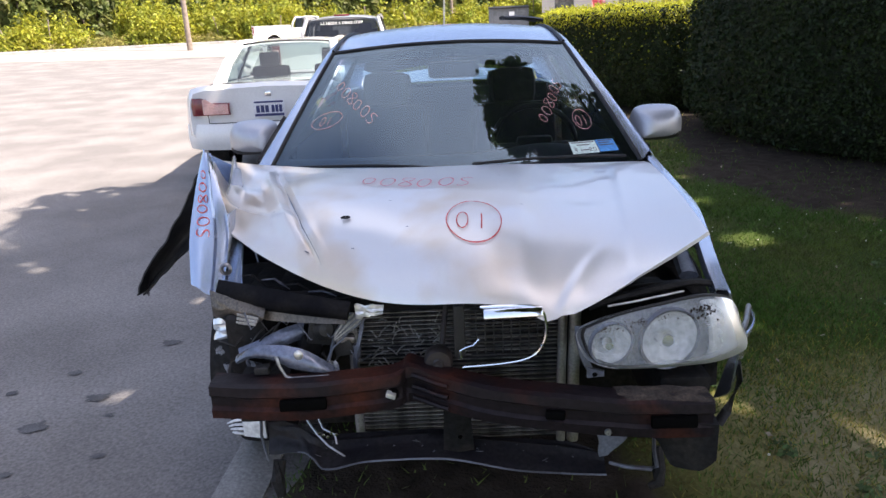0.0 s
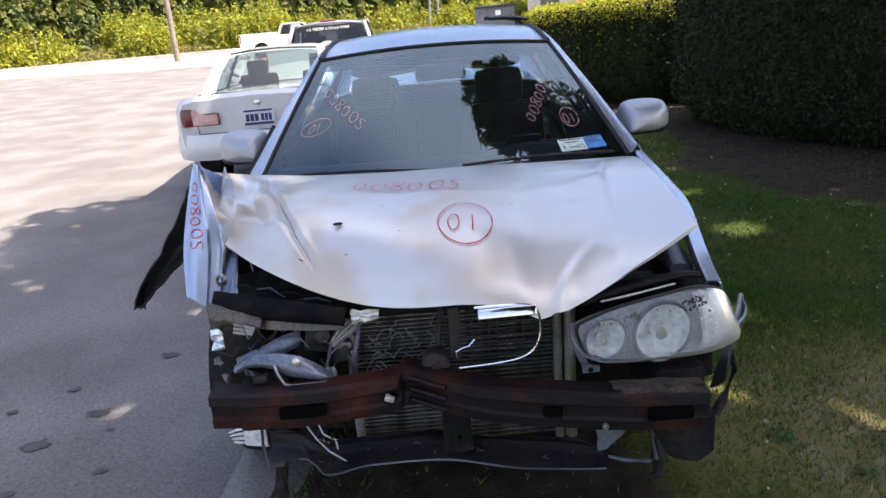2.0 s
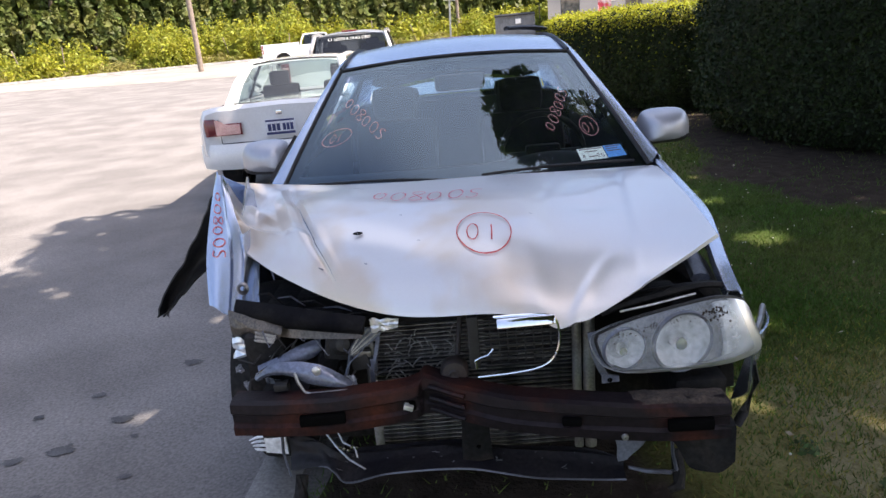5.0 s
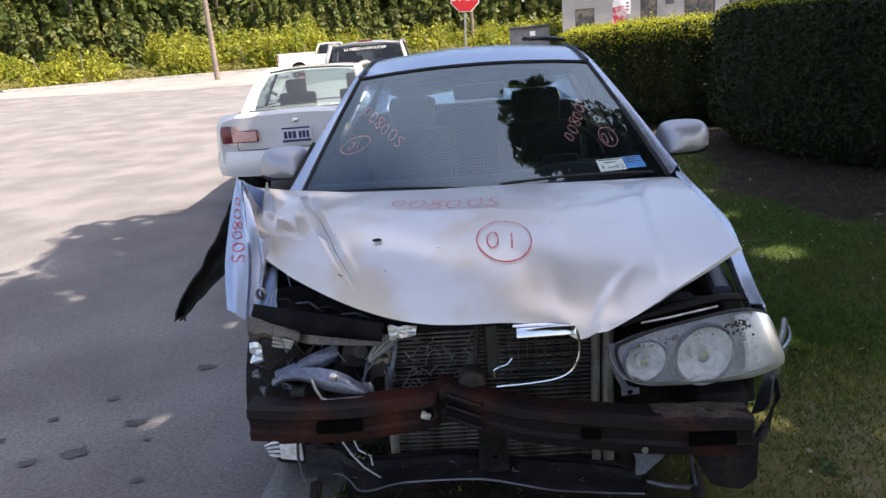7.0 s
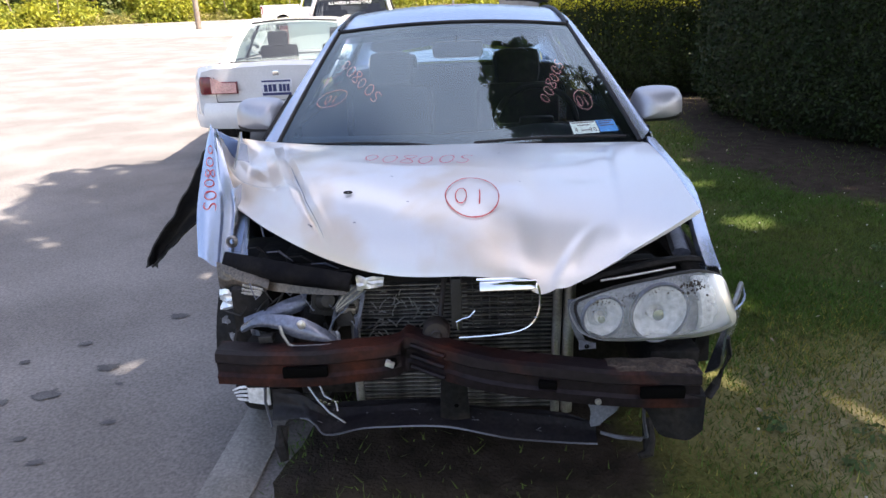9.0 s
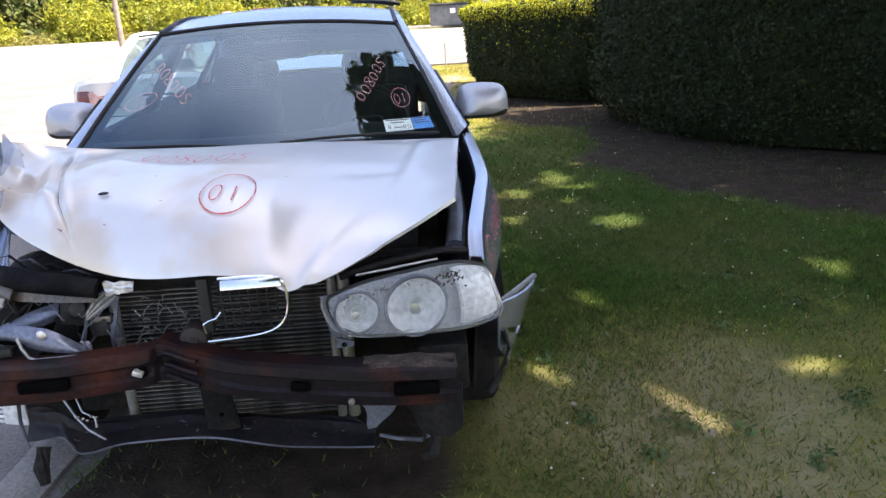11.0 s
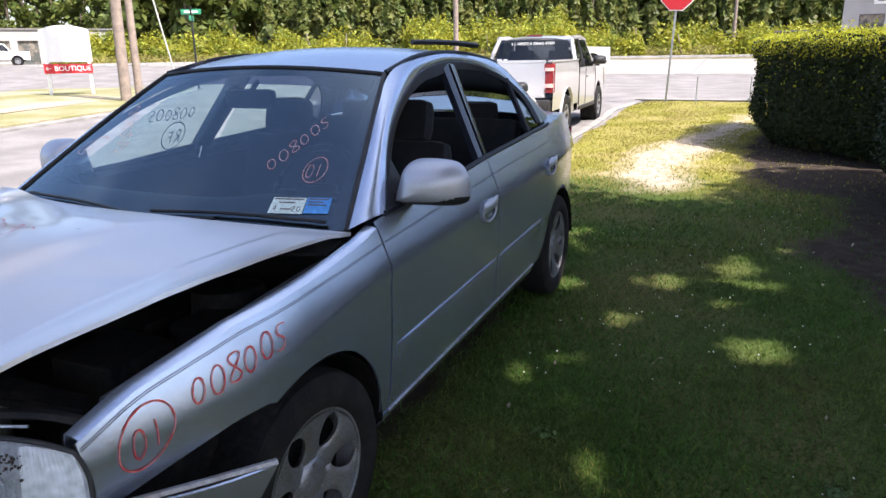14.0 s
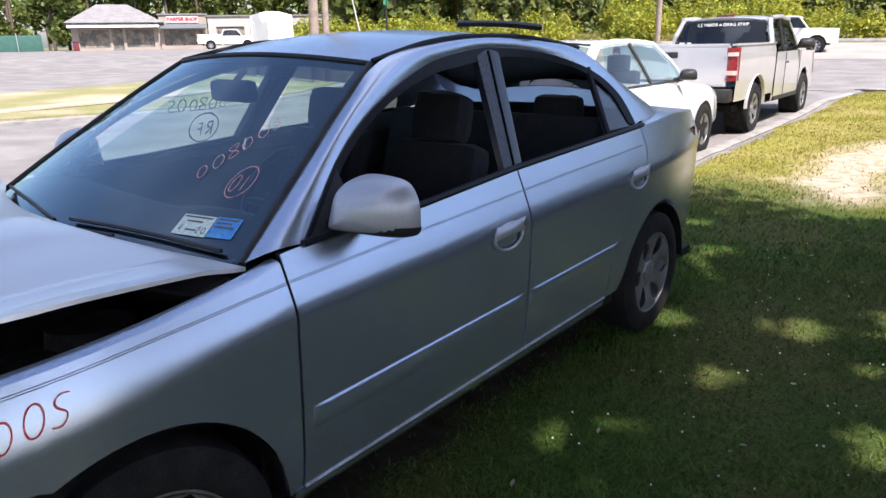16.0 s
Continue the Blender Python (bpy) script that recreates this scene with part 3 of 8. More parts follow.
# broad-leaved weeds growing in the bare patches
gp = np.random.RandomState(23)
wp_, wn2 = [], []
for cx, cy, r in ((1.42, -0.36, 0.07), (1.12, -0.28, 0.06), (1.28, -0.52, 0.05), (1.62, -0.42, 0.08), (1.78, -0.62, 0.06), (1.05, 0.18, 0.05), (2.1, -0.3, 0.06), (1.9, 0.35, 0.05), (2.35, 0.55, 0.06), (1.2, 0.95, 0.05), (2.5, 1.5, 0.07), (1.5, -0.85, 0.06), (2.2, 0.95, 0.05)):
    for _ in range(46):
        a, q = gp.uniform(0, 6.28), r * gp.uniform(0.2, 1.0)
        x, y = cx + q * math.cos(a), cy + q * math.sin(a)
        wp_.append((x, y, lawn_z(x, y) + 0.012 + 0.03 * gp.rand())), wn2.append((0.7 * math.cos(a), 0.7 * math.sin(a), 0.8))
tagged(leaves_mesh("lawn_weeds", leafy("lawn_weed_leaves", (0.05, 0.10, 0.03), (0.09, 0.13, 0.045), 0.25), np.array(wp_), np.array(wn2), 0.012, seed=24, jitter=0.35), "low broad-leaved weeds in the bare lawn", "weeds", kind="stuff")

MIRRORPAINT = material("worn_mirror_paint", (0.44, 0.45, 0.5), 0.38, 0.5, spot=(0.4, 0.41, 0.44), scale=18, amount=0.6, grain=300, grain_amount=0.06)

# ---- the crashed silver sedan: front axle at y = 0, nose towards -y, its left side at +x ----
WHEELBASE, TRACK, TYRE = 2.61, 0.735, 0.307
wreck = thing("crashed_sedan", (0, 0, 0), "silver sedan with crushed front and missing bumper on the lawn edge", "car")


def body_x(y, z):
    """Half width of the body side at a place."""
    w = 0.857 - 0.115 * smooth((-0.02 - y) / 0.72) ** 1.1 - 0.16 * max(0.0, (y - 2.3) / 1.15) ** 2.2
    zc = 0.79 + 0.022 * y - 0.075 * smooth((0.4 - y) / 0.85)
    # the shoulder is crisp along the doors and rounds off over the front wheel
    k = 0.006 + 0.03 * smooth((0.45 - y) / 0.7)
    w -= 0.40 * k * math.log1p(math.exp(min(40.0, (z - zc) / k)))
    if z < zc:
        w -= 0.11 * (zc - z) ** 2 + 0.005 * smooth((zc - z) / 0.06)
    if z < 0.42:
        w -= 0.5 * (0.42 - z) ** 2
    return w


def arch(y, c, r=0.365):
    d = r * r - (y - c) ** 2
    return 0.30 + math.sqrt(d) if d > 0 else 0.0


def side_panel(name, y0, y1, low, top, flip=1, parent=wreck, nu=28, nv=18, lean=None, mat=None, label=""):
    """A body panel between y0 and y1 whose lower and upper edges are functions of y."""
    def f(u, v):
        y = y0(v) * (1 - u) + y1(v) * u if callable(y0) else y0 + (y1 - y0) * u
        a, b = low(y), top(y)
        z = a + (b - a) * v
        x = body_x(y, z)
        return ((x + (lean(y, z) if lean else 0)) * flip, y, z)
    bm = sheet(f, nu, nv)
    bm.normal_update()
    if sum(fc.normal.x for fc in bm.faces) * flip < 0:
        bmesh.ops.reverse_faces(bm, faces=bm.faces)
    bm.normal_update()
    bmesh.ops.solidify(bm, geom=list(bm.faces), thickness=0.006)
    # thickness runs inwards
    return part(name, bm, mat or SILVER, parent, label)


def belt(y):
    return fval([(0.3, 0.93), (0.47, 0.945), (0.94, 0.96), (1.4, 0.99), (2.42, 1.03), (2.9, 1.045), (3.45, 1.02)], y)


def sill(y):
    return fval([(-0.6, 0.30), (0.4, 0.30), (2.1, 0.315), (3.4, 0.34)], y)


def fender_low(y):
    a = arch(y, -0.02)
    if y < -0.2:
        return max(a, fval([(-0.63, 0.585), (-0.3, 0.635)], y))
    if a:
        return max(a, sill(y))
    return sill(y)


def fender_top(y):
    return fval([(-0.635, 0.742), (-0.5, 0.788), (-0.24, 0.842), (0.05, 0.868), (0.3, 0.9), (0.39, 0.92)], y)


def rear_low(y):
    return max(arch(y, WHEELBASE), sill(y))


for flip, tag in ((1, ""), (-1, "")):
    if flip == 1:
        fender = side_panel("front_fender", -0.632, 0.392, fender_low, fender_top, flip, nu=48, nv=22, label="scratched silver fender marked with red ink")
    else:
        fender = side_panel("front_fender", -0.13, 0.392, lambda y: max(fender_low(y), fval([(-0.13, 0.8), (0.1, 0.68), (0.3, 0.45), (0.39, 0.3)], y)),
                            lambda y: fender_top(y) + fval([(-0.13, 0.235), (0.1, 0.09), (0.39, 0.0)], y), flip, nu=30, nv=20,
                            lean=lambda y, z: 0.012 * noise.noise((y * 6, z * 6, 2)), label="buckled silver fender bent upwards")
    # inward flange along the fender's top edge
    def flange(u, v, flip=flip):
        y = (-0.625 if flip == 1 else -0.12) + (0.392 + (0.625 if flip == 1 else 0.12)) * u
        z = fender_top(y)
        return ((body_x(y, z) - 0.042 * min(1.0, v * 1.4)) * flip, y, z + 0.007 * math.sin(min(1.0, v * 1.4) * 2.2) - 0.12 * max(0, v - 0.7))
    if flip == 1:
        part("fender_flange", sheet(flange, 30, 6, 0.004), SILVER, fender)
    fd = side_panel("front_door", 0.400, 1.425, sill, belt, flip, nu=26, nv=22)
    rd = side_panel("rear_door", lambda v: 1.433, lambda v: 2.10 + 0.34 * smooth((v - 0.22) / 0.55), rear_low, belt, flip, nu=26, nv=22)
    # quarter panel
    def quarter(u, v, flip=flip):
        y0 = 2.105 + 0.34 * smooth((v - 0.22) / 0.55)
        y = y0 + (3.42 - y0) * u
        a, b = rear_low(y), belt(y)
        z = a + (b - a) * v
        return (body_x(y, z) * flip, y, z)
    bm = sheet(quarter, 36, 22)
    bm.normal_update()
    if sum(fc.normal.x for fc in bm.faces) * flip < 0:
        bmesh.ops.reverse_faces(bm, faces=bm.faces)
    part("quarter_panel", bm, SILVER, wreck)
    # rocker panel under the doors
    part("rocker_panel", sheet(lambda u, v, flip=flip: ((body_x(0.4 + 1.7 * u, 0.31) - 0.06 * v * v - 0.003) * flip, 0.37 + 1.72 * u, 0.308 - 0.075 * v), 12, 4, 0.004), SILVER, wreck)
    # bright tube added as the highlight on the sill's lower edge
    sl_ = bmesh.new()
    tube(sl_, [((body_x(y, sill(y)) + 0.002) * flip, y, sill(y) + 0.004) for y in np.linspace(0.402, 2.09, 30)], 0.0045, 6)
    part("sill_highlight", sl_, ALU, wreck, "thin bright line standing in for the sill edge's highlight")
    for door, ya, yb, hy, hz in ((fd, 0.43, 1.41, 1.285, 0.80), (rd, 1.45, 2.15, 2.30, 0.833)):
        # moulding strip with bevelled upper edge
        prof = [(0.0, 0.527), (0.0042, 0.521), (0.0075, 0.503), (0.0085, 0.478), (0.005, 0.464), (0.0, 0.461)]
        def mould(u, v, ya=ya, yb=yb, flip=flip):
            y = ya + (yb - ya) * u
            k = v * (len(prof) - 1)
            i = min(int(k), len(prof) - 2)
            dx, z = (prof[i][j] + (prof[i + 1][j] - prof[i][j]) * (k - i) for j in (0, 1))
            z += 0.018 * y
            e = min(1.0, (u * (yb - ya)) / 0.015, ((1 - u) * (yb - ya)) / 0.015)
            return ((body_x(y, z) + dx * e + 0.001) * flip, y, z)
        part("side_moulding", sheet(mould, 40, 10), SILVER, door)
        # door handle: recessed cup and grip
        if flip == 1:
            x0 = body_x(hy, hz)
            cup = bmesh.new()
            sheet(lambda u, v, hy=hy, hz=hz, x0=x0: (x0 + 0.002 - 0.022 * (math.sin(math.pi * u) * math.sin(math.pi * v)) ** 0.6, hy - 0.062 + 0.124 * u, hz - 0.045 + 0.075 * v), 14, 10, bm=cup)
            part("handle_cup", cup, DARKTRIM, door, "dark recess behind the handle")
            gr = bmesh.new()
            sheet(lambda u, v, hy=hy, hz=hz, x0=x0: (x0 + 0.003 + 0.015 * math.sin(math.pi * v) ** 0.7 * (0.55 + 0.45 * math.sin(math.pi * u)), hy - 0.085 + 0.17 * u + 0.01 * math.cos(6 * v), hz - 0.012 + 0.045 * v + (0.025 - 0.05 * abs(v - 0.5)) * (1 - math.sin(math.pi * u)) * 0 + 0.008 * u), 16, 12, bm=gr)
            part("door_handle", gr, MIRRORPAINT, door)
            rim = bmesh.new()
            tube(rim, [(x0 + 0.003, hy + 0.08 * math.cos(a), hz - 0.008 + 0.045 * math.sin(a)) for a in np.linspace(0, 2 * math.pi, 25)], 0.005, 6)
            part("handle_surround", rim, MIRRORPAINT, door)
    # pinstripe
    st = bmesh.new()
    for k in (0.0, 0.0045):
        tube(st, [(flip * (body_x(y, fval([(-0.632, 0.726), (-0.5, 0.773), (-0.24, 0.82), (0.05, 0.845), (0.395, 0.872), (0.75, 0.888), (1.66, 0.925), (2.4, 0.95)], y) + k) + 0.0012), y,
                   fval([(-0.632, 0.726), (-0.5, 0.773), (-0.24, 0.82), (0.05, 0.845), (0.395, 0.872), (0.75, 0.888), (1.66, 0.925), (2.4, 0.95)], y) + k) for y in np.linspace(-0.628 if flip == 1 else -0.1, 2.4, 60)], 0.0009, 5)
    part("pinstripe", st, DARKTRIM, wreck, "thin dark double pinstripe")

    # cabin frame: pillars and roof rail between window edge and roof edge
    win = [(0.80, 0.47, 0.95), (0.70, 0.69, 1.12), (0.634, 0.90, 1.236), (0.575, 1.18, 1.335), (0.558, 1.375, 1.372), (0.547, 1.61, 1.388), (0.56, 1.96, 1.362), (0.605, 2.26, 1.287), (0.67, 2.42, 1.175), (0.742, 2.47, 1.035)]
    outer = [(0.742, 0.332, 0.921), (0.648, 0.636, 1.127), (0.584, 0.845, 1.264), (0.545, 1.04, 1.368), (0.52, 1.3, 1.412), (0.51, 1.61, 1.428), (0.515, 1.96, 1.415), (0.53, 2.3, 1.372), (0.575, 2.6, 1.225), (0.655, 2.93, 1.05)]
    def pillar(u, v, flip=flip):
        a, b = curve(win, u), curve(outer, u)
        p = a.lerp(b, v)
        p += Vector((0.8, -0.12, 0.6)) * 0.02 * math.sin(math.pi * v)
        return (p.x * flip, p.y, p.z)
    bm = sheet(pillar, 70, 6)
    if flip == -1:
        bmesh.ops.reverse_faces(bm, faces=bm.faces)
    bmesh.ops.reverse_faces(bm, faces=bm.faces)
    part("cabin_side_frame", bm, SILVER, wreck)
    # black window frame inside it
    closed = [curve(win, t) for t in np.linspace(0, 1, 60)]
    def inner(u, v, flip=flip):
        a = curve(win, u)
        c = Vector((0, 1.45, 1.12))
        d = (c - Vector((0, a.y, a.z))).normalized() * 0.045
        p = a + Vector((0, d.y, d.z)) * v
        p.x -= 0.006 + 0.012 * v + (p.z - a.z) * 0.5
        return (p.x * flip, p.y, p.z)
    part("window_frame", sheet(inner, 70, 2, 0.012), DARKTRIM, wreck, "black window frame")
    # centre post
    def post(u, v, flip=flip):
        z = 0.985 + 0.405 * v
        y = 1.375 + 0.11 * u + (0.14 + 0.03 * u) * v
        return ((0.80 - 0.57 * (z - 0.95) - 0.004 + 0.006 * math.sin(math.pi * u)) * flip, y, z)
    part("centre_pillar", sheet(post, 8, 12, 0.03), GLOSSBLACK, wreck, "glossy black centre pillar")
    seam = bmesh.new()
    tube(seam, [((0.80 - 0.57 * (z - 0.95) + 0.004) * flip, 1.425 + 0.385 * (z - 0.985), z) for z in (0.99, 1.1, 1.2, 1.3, 1.38)], 0.004, 5)
    part("pillar_seam", seam, HOLE, wreck, "dark gap between the doors")
    # belt trim
    bt = bmesh.new()
    tube(bt, [(flip * (body_x(y, belt(y)) + 0.001), y, belt(y) + 0.004) for y in np.linspace(0.47, 2.47, 40)], 0.011, 6)
    part("belt_trim", bt, DARKTRIM, wreck, "black rubber belt line trim")
    # corner triangle of the mirror
    def tri(u, v, flip=flip):
        y = 0.48 + 0.19 * u
        z = belt(y) + (0.155 * u) * v
        return (flip * (0.80 - 0.57 * (z - 0.95) - 0.001), y, z)
    part("mirror_mount", sheet(tri, 8, 6, 0.02), BLACK, wreck, "black mirror mounting plate")
    # quarter window divider and pane
    dv = bmesh.new()
    tube(dv, [(flip * (0.80 - 0.57 * (z - 0.95) - 0.012), 2.19 + (z - 1.03) * 0.3, z) for z in np.linspace(1.02, 1.29, 8)], 0.016, 6)
    part("window_divider", dv, DARKTRIM, rd)
    def qpane(u, v, flip=flip):
        z = 1.03 + 0.25 * v
        y0, y1 = 2.2 + (z - 1.03) * 0.3, 2.47 - 0.21 * v ** 1.5
        return (flip * (0.80 - 0.57 * (z - 0.95) - 0.018), y0 + (y1 - y0) * u, z)
    p = part("quarter_window", sheet(qpane, 6, 6), DARKPANE, rd, "dark quarter window")
    p.visible_shadow = False
    if flip == -1:
        for nm, y0, y1, yb in (("front_window", 0.6, 1.39, fd), ("rear_window", 1.5, 2.19, rd)):
            def sp(u, v, y0=y0, y1=y1):
                z = 0.96 + 0.4 * v
                a = y0 + (0.62 * v if y0 < 1 else 0.12 * v)
                b = y1 + 0.1 * v
                return (-(0.80 - 0.57 * (z - 0.95) - 0.018), a + (b - a) * u, z)
            p = part(nm, sheet(sp, 8, 8), PANE, yb, "clear side window pane")
            p.visible_shadow = False


# roof, windscreen, rear screen, boot
def roof(u, v):
    y = 0.985 + 1.33 * v
    e = curve([(0.535, 0.985, 1.352), (0.52, 1.3, 1.412), (0.51, 1.61, 1.428), (0.515, 1.96, 1.415), (0.53, 2.315, 1.368)], v)
    s = 2 * u - 1
    return (s * e.x, e.y - 0.045 * (1 - s * s) * (1 - v) + 0.05 * (1 - s * s) * v ** 3, e.z + 0.036 * (1 - s ** 2) * (0.8 + 0.2 * math.sin(math.pi * v)))


bm = sheet(roof, 24, 24)
bm.normal_update()
part("roof", bm, SILVER, wreck)
for s in (-1, 1):
    gt = bmesh.new()
    tube(gt, [(s * x, y, z + 0.004) for x, y, z in [tuple(curve([(0.538, 1.0, 1.36), (0.521, 1.3, 1.415), (0.512, 1.61, 1.431), (0.516, 1.96, 1.418), (0.531, 2.3, 1.374)], t)) for t in np.linspace(0, 1, 20)]], 0.008, 6)
    part("roof_gutter", gt, DARKTRIM, wreck, "black roof gutter strip")


def screen(u, v, out=0.0):
    s = 2 * u - 1
    w = 0.738 + (0.537 - 0.738) * v
    y, z = 0.335 + 0.655 * v, 0.92 + 0.435 * v
    c = 1 - s * s
    y -= c * (0.13 * (1 - v) + 0.05 * v)
    z += c * 0.03 * v + 0.02 * 4 * v * (1 - v) * 0.5
    return Vector((s * w, y - 0.56 * out, z + 0.83 * out))


ws = part("windscreen", sheet(screen, 28, 20), SCREEN, wreck, "dusty windscreen glass marked with pink ink")
ws.visible_shadow = False
fr = bmesh.new()
for f in (lambda u, v: screen(u, -0.02 + 0.055 * v, -0.004), lambda u, v: screen(u, 0.945 + 0.06 * v, -0.004), lambda u, v: screen(0.035 * v, u, -0.004), lambda u, v: screen(1 - 0.035 * v, u, -0.004)):
    sheet(f, 24, 2, bm=fr)
part("windscreen_border", fr, BLACK, ws, "black printed border")
seal = bmesh.new()
tube(seal, [tuple(screen(0, v, 0.001)) for v in np.linspace(0, 1, 14)] + [tuple(screen(u, 1, 0.001)) for u in np.linspace(0.02, 0.98, 20)] + [tuple(screen(1, v, 0.001)) for v in np.linspace(1, 0, 14)], 0.009, 6)
part("windscreen_seal", seal, BLACK, ws)


def rear_screen(u, v):
    s = 2 * u - 1
    w = 0.53 + 0.11 * v
    return (s * w, 2.315 + 0.58 * v + 0.05 * (1 - s * s) * (1 + v), 1.368 + 0.036 * (1 - s * s) * (1 - v) - 0.32 * v + 0.012 * math.sin(math.pi * v))


rs = part("rear_screen", sheet(rear_screen, 16, 12), PANE, wreck, "clear rear window")
rs.visible_shadow = False


def boot(u, v):
    s = 2 * u - 1
    y = 2.47 + 1.06 * v
    if v < 0.4:
        y = 2.86 - 0.39 * (1 - v / 0.4) * abs(s) ** 6
    else:
        y = 2.86 + 0.51 * (v - 0.4) / 0.45
    w = body_x(y, belt(y)) + 0.001
    z = belt(y) + 0.03 * (1 - s * s) * (1 - 0.5 * v)
    if v > 0.85:
        k = (v - 0.85) / 0.15
        return (s * body_x(3.37, 1.02), 3.37 + 0.08 * math.sin(k * 1.57), 1.03 + 0.03 * (1 - s * s) - 0.38 * k)
    return (s * w, y, z)


part("boot_lid", sheet(boot, 16, 26), SILVER, wreck)
part("rear_bumper", sheet(lambda u, v: ((2 * u - 1) * (0.71 - 0.02 * v), 3.5 - 0.16 * abs(2 * u - 1) ** 4, 0.66 - 0.36 * v), 20, 6, 0.01), SILVER, wreck)
for s in (-1, 1):
    part("tail_lamp", sheet(lambda u, v, s=s: (s * (0.725 - 0.11 * u + 0.012), 3.26 + 0.17 * math.sin(1.5 * u), 0.74 + 0.2 * v), 6, 6, 0.01), RED, wreck, "red tail lamp")

# underbody, floor and firewall: closes the shell
ub = bmesh.new()
box(ub, (0, 1.7, 0.24), (1.5, 3.2, 0.05), 0.01)
box(ub, (0, 0.36, 0.6), (1.46, 0.05, 0.62), 0.01)
box(ub, (0, 2.75, 0.62), (1.3, 0.05, 0.72), 0.01)
part("floor_pan", ub, UNDER, wreck)
for s in (-1, 1):
    for wy in (0.0, WHEELBASE):
        wl = bmesh.new()
        lathe(wl, [(0.345, 0.0), (0.355, 0.06), (0.355, 0.30)], 32, Matrix.Translation((s * 0.83, wy, 0.30)) @ Matrix.Rotation(radians(-90 * s), 4, "Y"))
        for v in [v for v in wl.verts if v.co.z < 0.27]:
            wl.verts.remove(v)
        part("wheel_arch_liner", wl, UNDER, wreck)


# wheels
def car_wheel(parent, x, y, s, r=TYRE, width=0.19, rim_r=0.2, mat=ALLOY, spokes=5, turn=0.0):
    """A tyre on an alloy rim with broad spokes; s is the side it faces."""
    w = new("wheel")
    w.parent = parent
    w.matrix_basis = Matrix.Translation((x, y, r - 0.012)) @ Matrix.Rotation(radians(turn), 4, "Z") @ Matrix.Rotation(radians(90 * s), 4, "Y")
    hw = width / 2
    t = bmesh.new()
    lathe(t, [(rim_r, -hw * 0.85), (rim_r + 0.02, -hw), (r - 0.03, -hw * 0.98), (r - 0.008, -hw * 0.8), (r, -hw * 0.4), (r, hw * 0.4), (r - 0.008, hw * 0.8), (r - 0.03, hw * 0.98), (rim_r + 0.02, hw), (rim_r, hw * 0.85)], 48)
    part("tyre", t, RUBBER, w, "worn black tyre")
    rm = bmesh.new()
    lathe(rm, [(rim_r + 0.004, -hw * 0.8), (rim_r - 0.012, -hw * 0.6), (rim_r - 0.02, hw * 0.5), (rim_r - 0.004, hw * 0.86), (rim_r + 0.008, hw * 0.88), (rim_r + 0.006, hw * 0.78)], 48)
    part("rim", rm, mat, w)
    dk = bmesh.new()
    lathe(dk, [(0.001, hw * 0.1), (rim_r - 0.015, hw * 0.1)], 32)
    part("brake_disc", dk, UNDER, w, "dull brake disc")
    for k in range(spokes):
        sp = bmesh.new()
        a0 = 2 * math.pi * k / spokes
        def f(u, v, a0=a0):
            rr = 0.035 + (rim_r - 0.045) * u
            # what is left of the disc between two rounded openings
            x = (rr / rim_r - 0.68) / 0.245
            gap = rim_r * (0.19 + 0.05 * x) * math.sqrt(max(0.0, 1 - x * x)) * 5.6 / spokes
            t = a0 + (v - 0.5) * 2 * (math.pi / spokes - math.asin(min(0.95, gap / rr)))
            h = hw * (0.58 + 0.24 * smooth(u * 1.2)) - 0.007 * (2 * v - 1) ** 4 + 0.004
            return (rr * math.cos(t), rr * math.sin(t), h)
        sheet(f, 22, 8, bm=sp)
        sp.normal_update()
        bmesh.ops.solidify(sp, geom=list(sp.faces), thickness=0.02)
        part("spoke", sp, mat, w)
    hb = bmesh.new()
    lathe(hb, [(0.06, hw * 0.3), (0.06, hw * 0.6), (0.05, hw * 0.7), (0.03, hw * 0.74), (0.001, hw * 0.76)], 24)
    part("hub_cap", hb, mat, w)
    for k in range(5):
        nb = bmesh.new()
        a = 2 * math.pi * (k + 0.5) / 5
        cyl(nb, (0.043 * math.cos(a), 0.043 * math.sin(a), hw * 0.6), (0.043 * math.cos(a), 0.043 * math.sin(a), hw * 0.74), 0.008, n=6)
        part("lug_nut", nb, STEEL, w)
    return w


for s in (1, -1):
    car_wheel(wreck, s * TRACK, 0.0, s, spokes=6, turn=-4.0 if s > 0 else 4.0)
    car_wheel(wreck, s * TRACK, WHEELBASE, s, spokes=6)




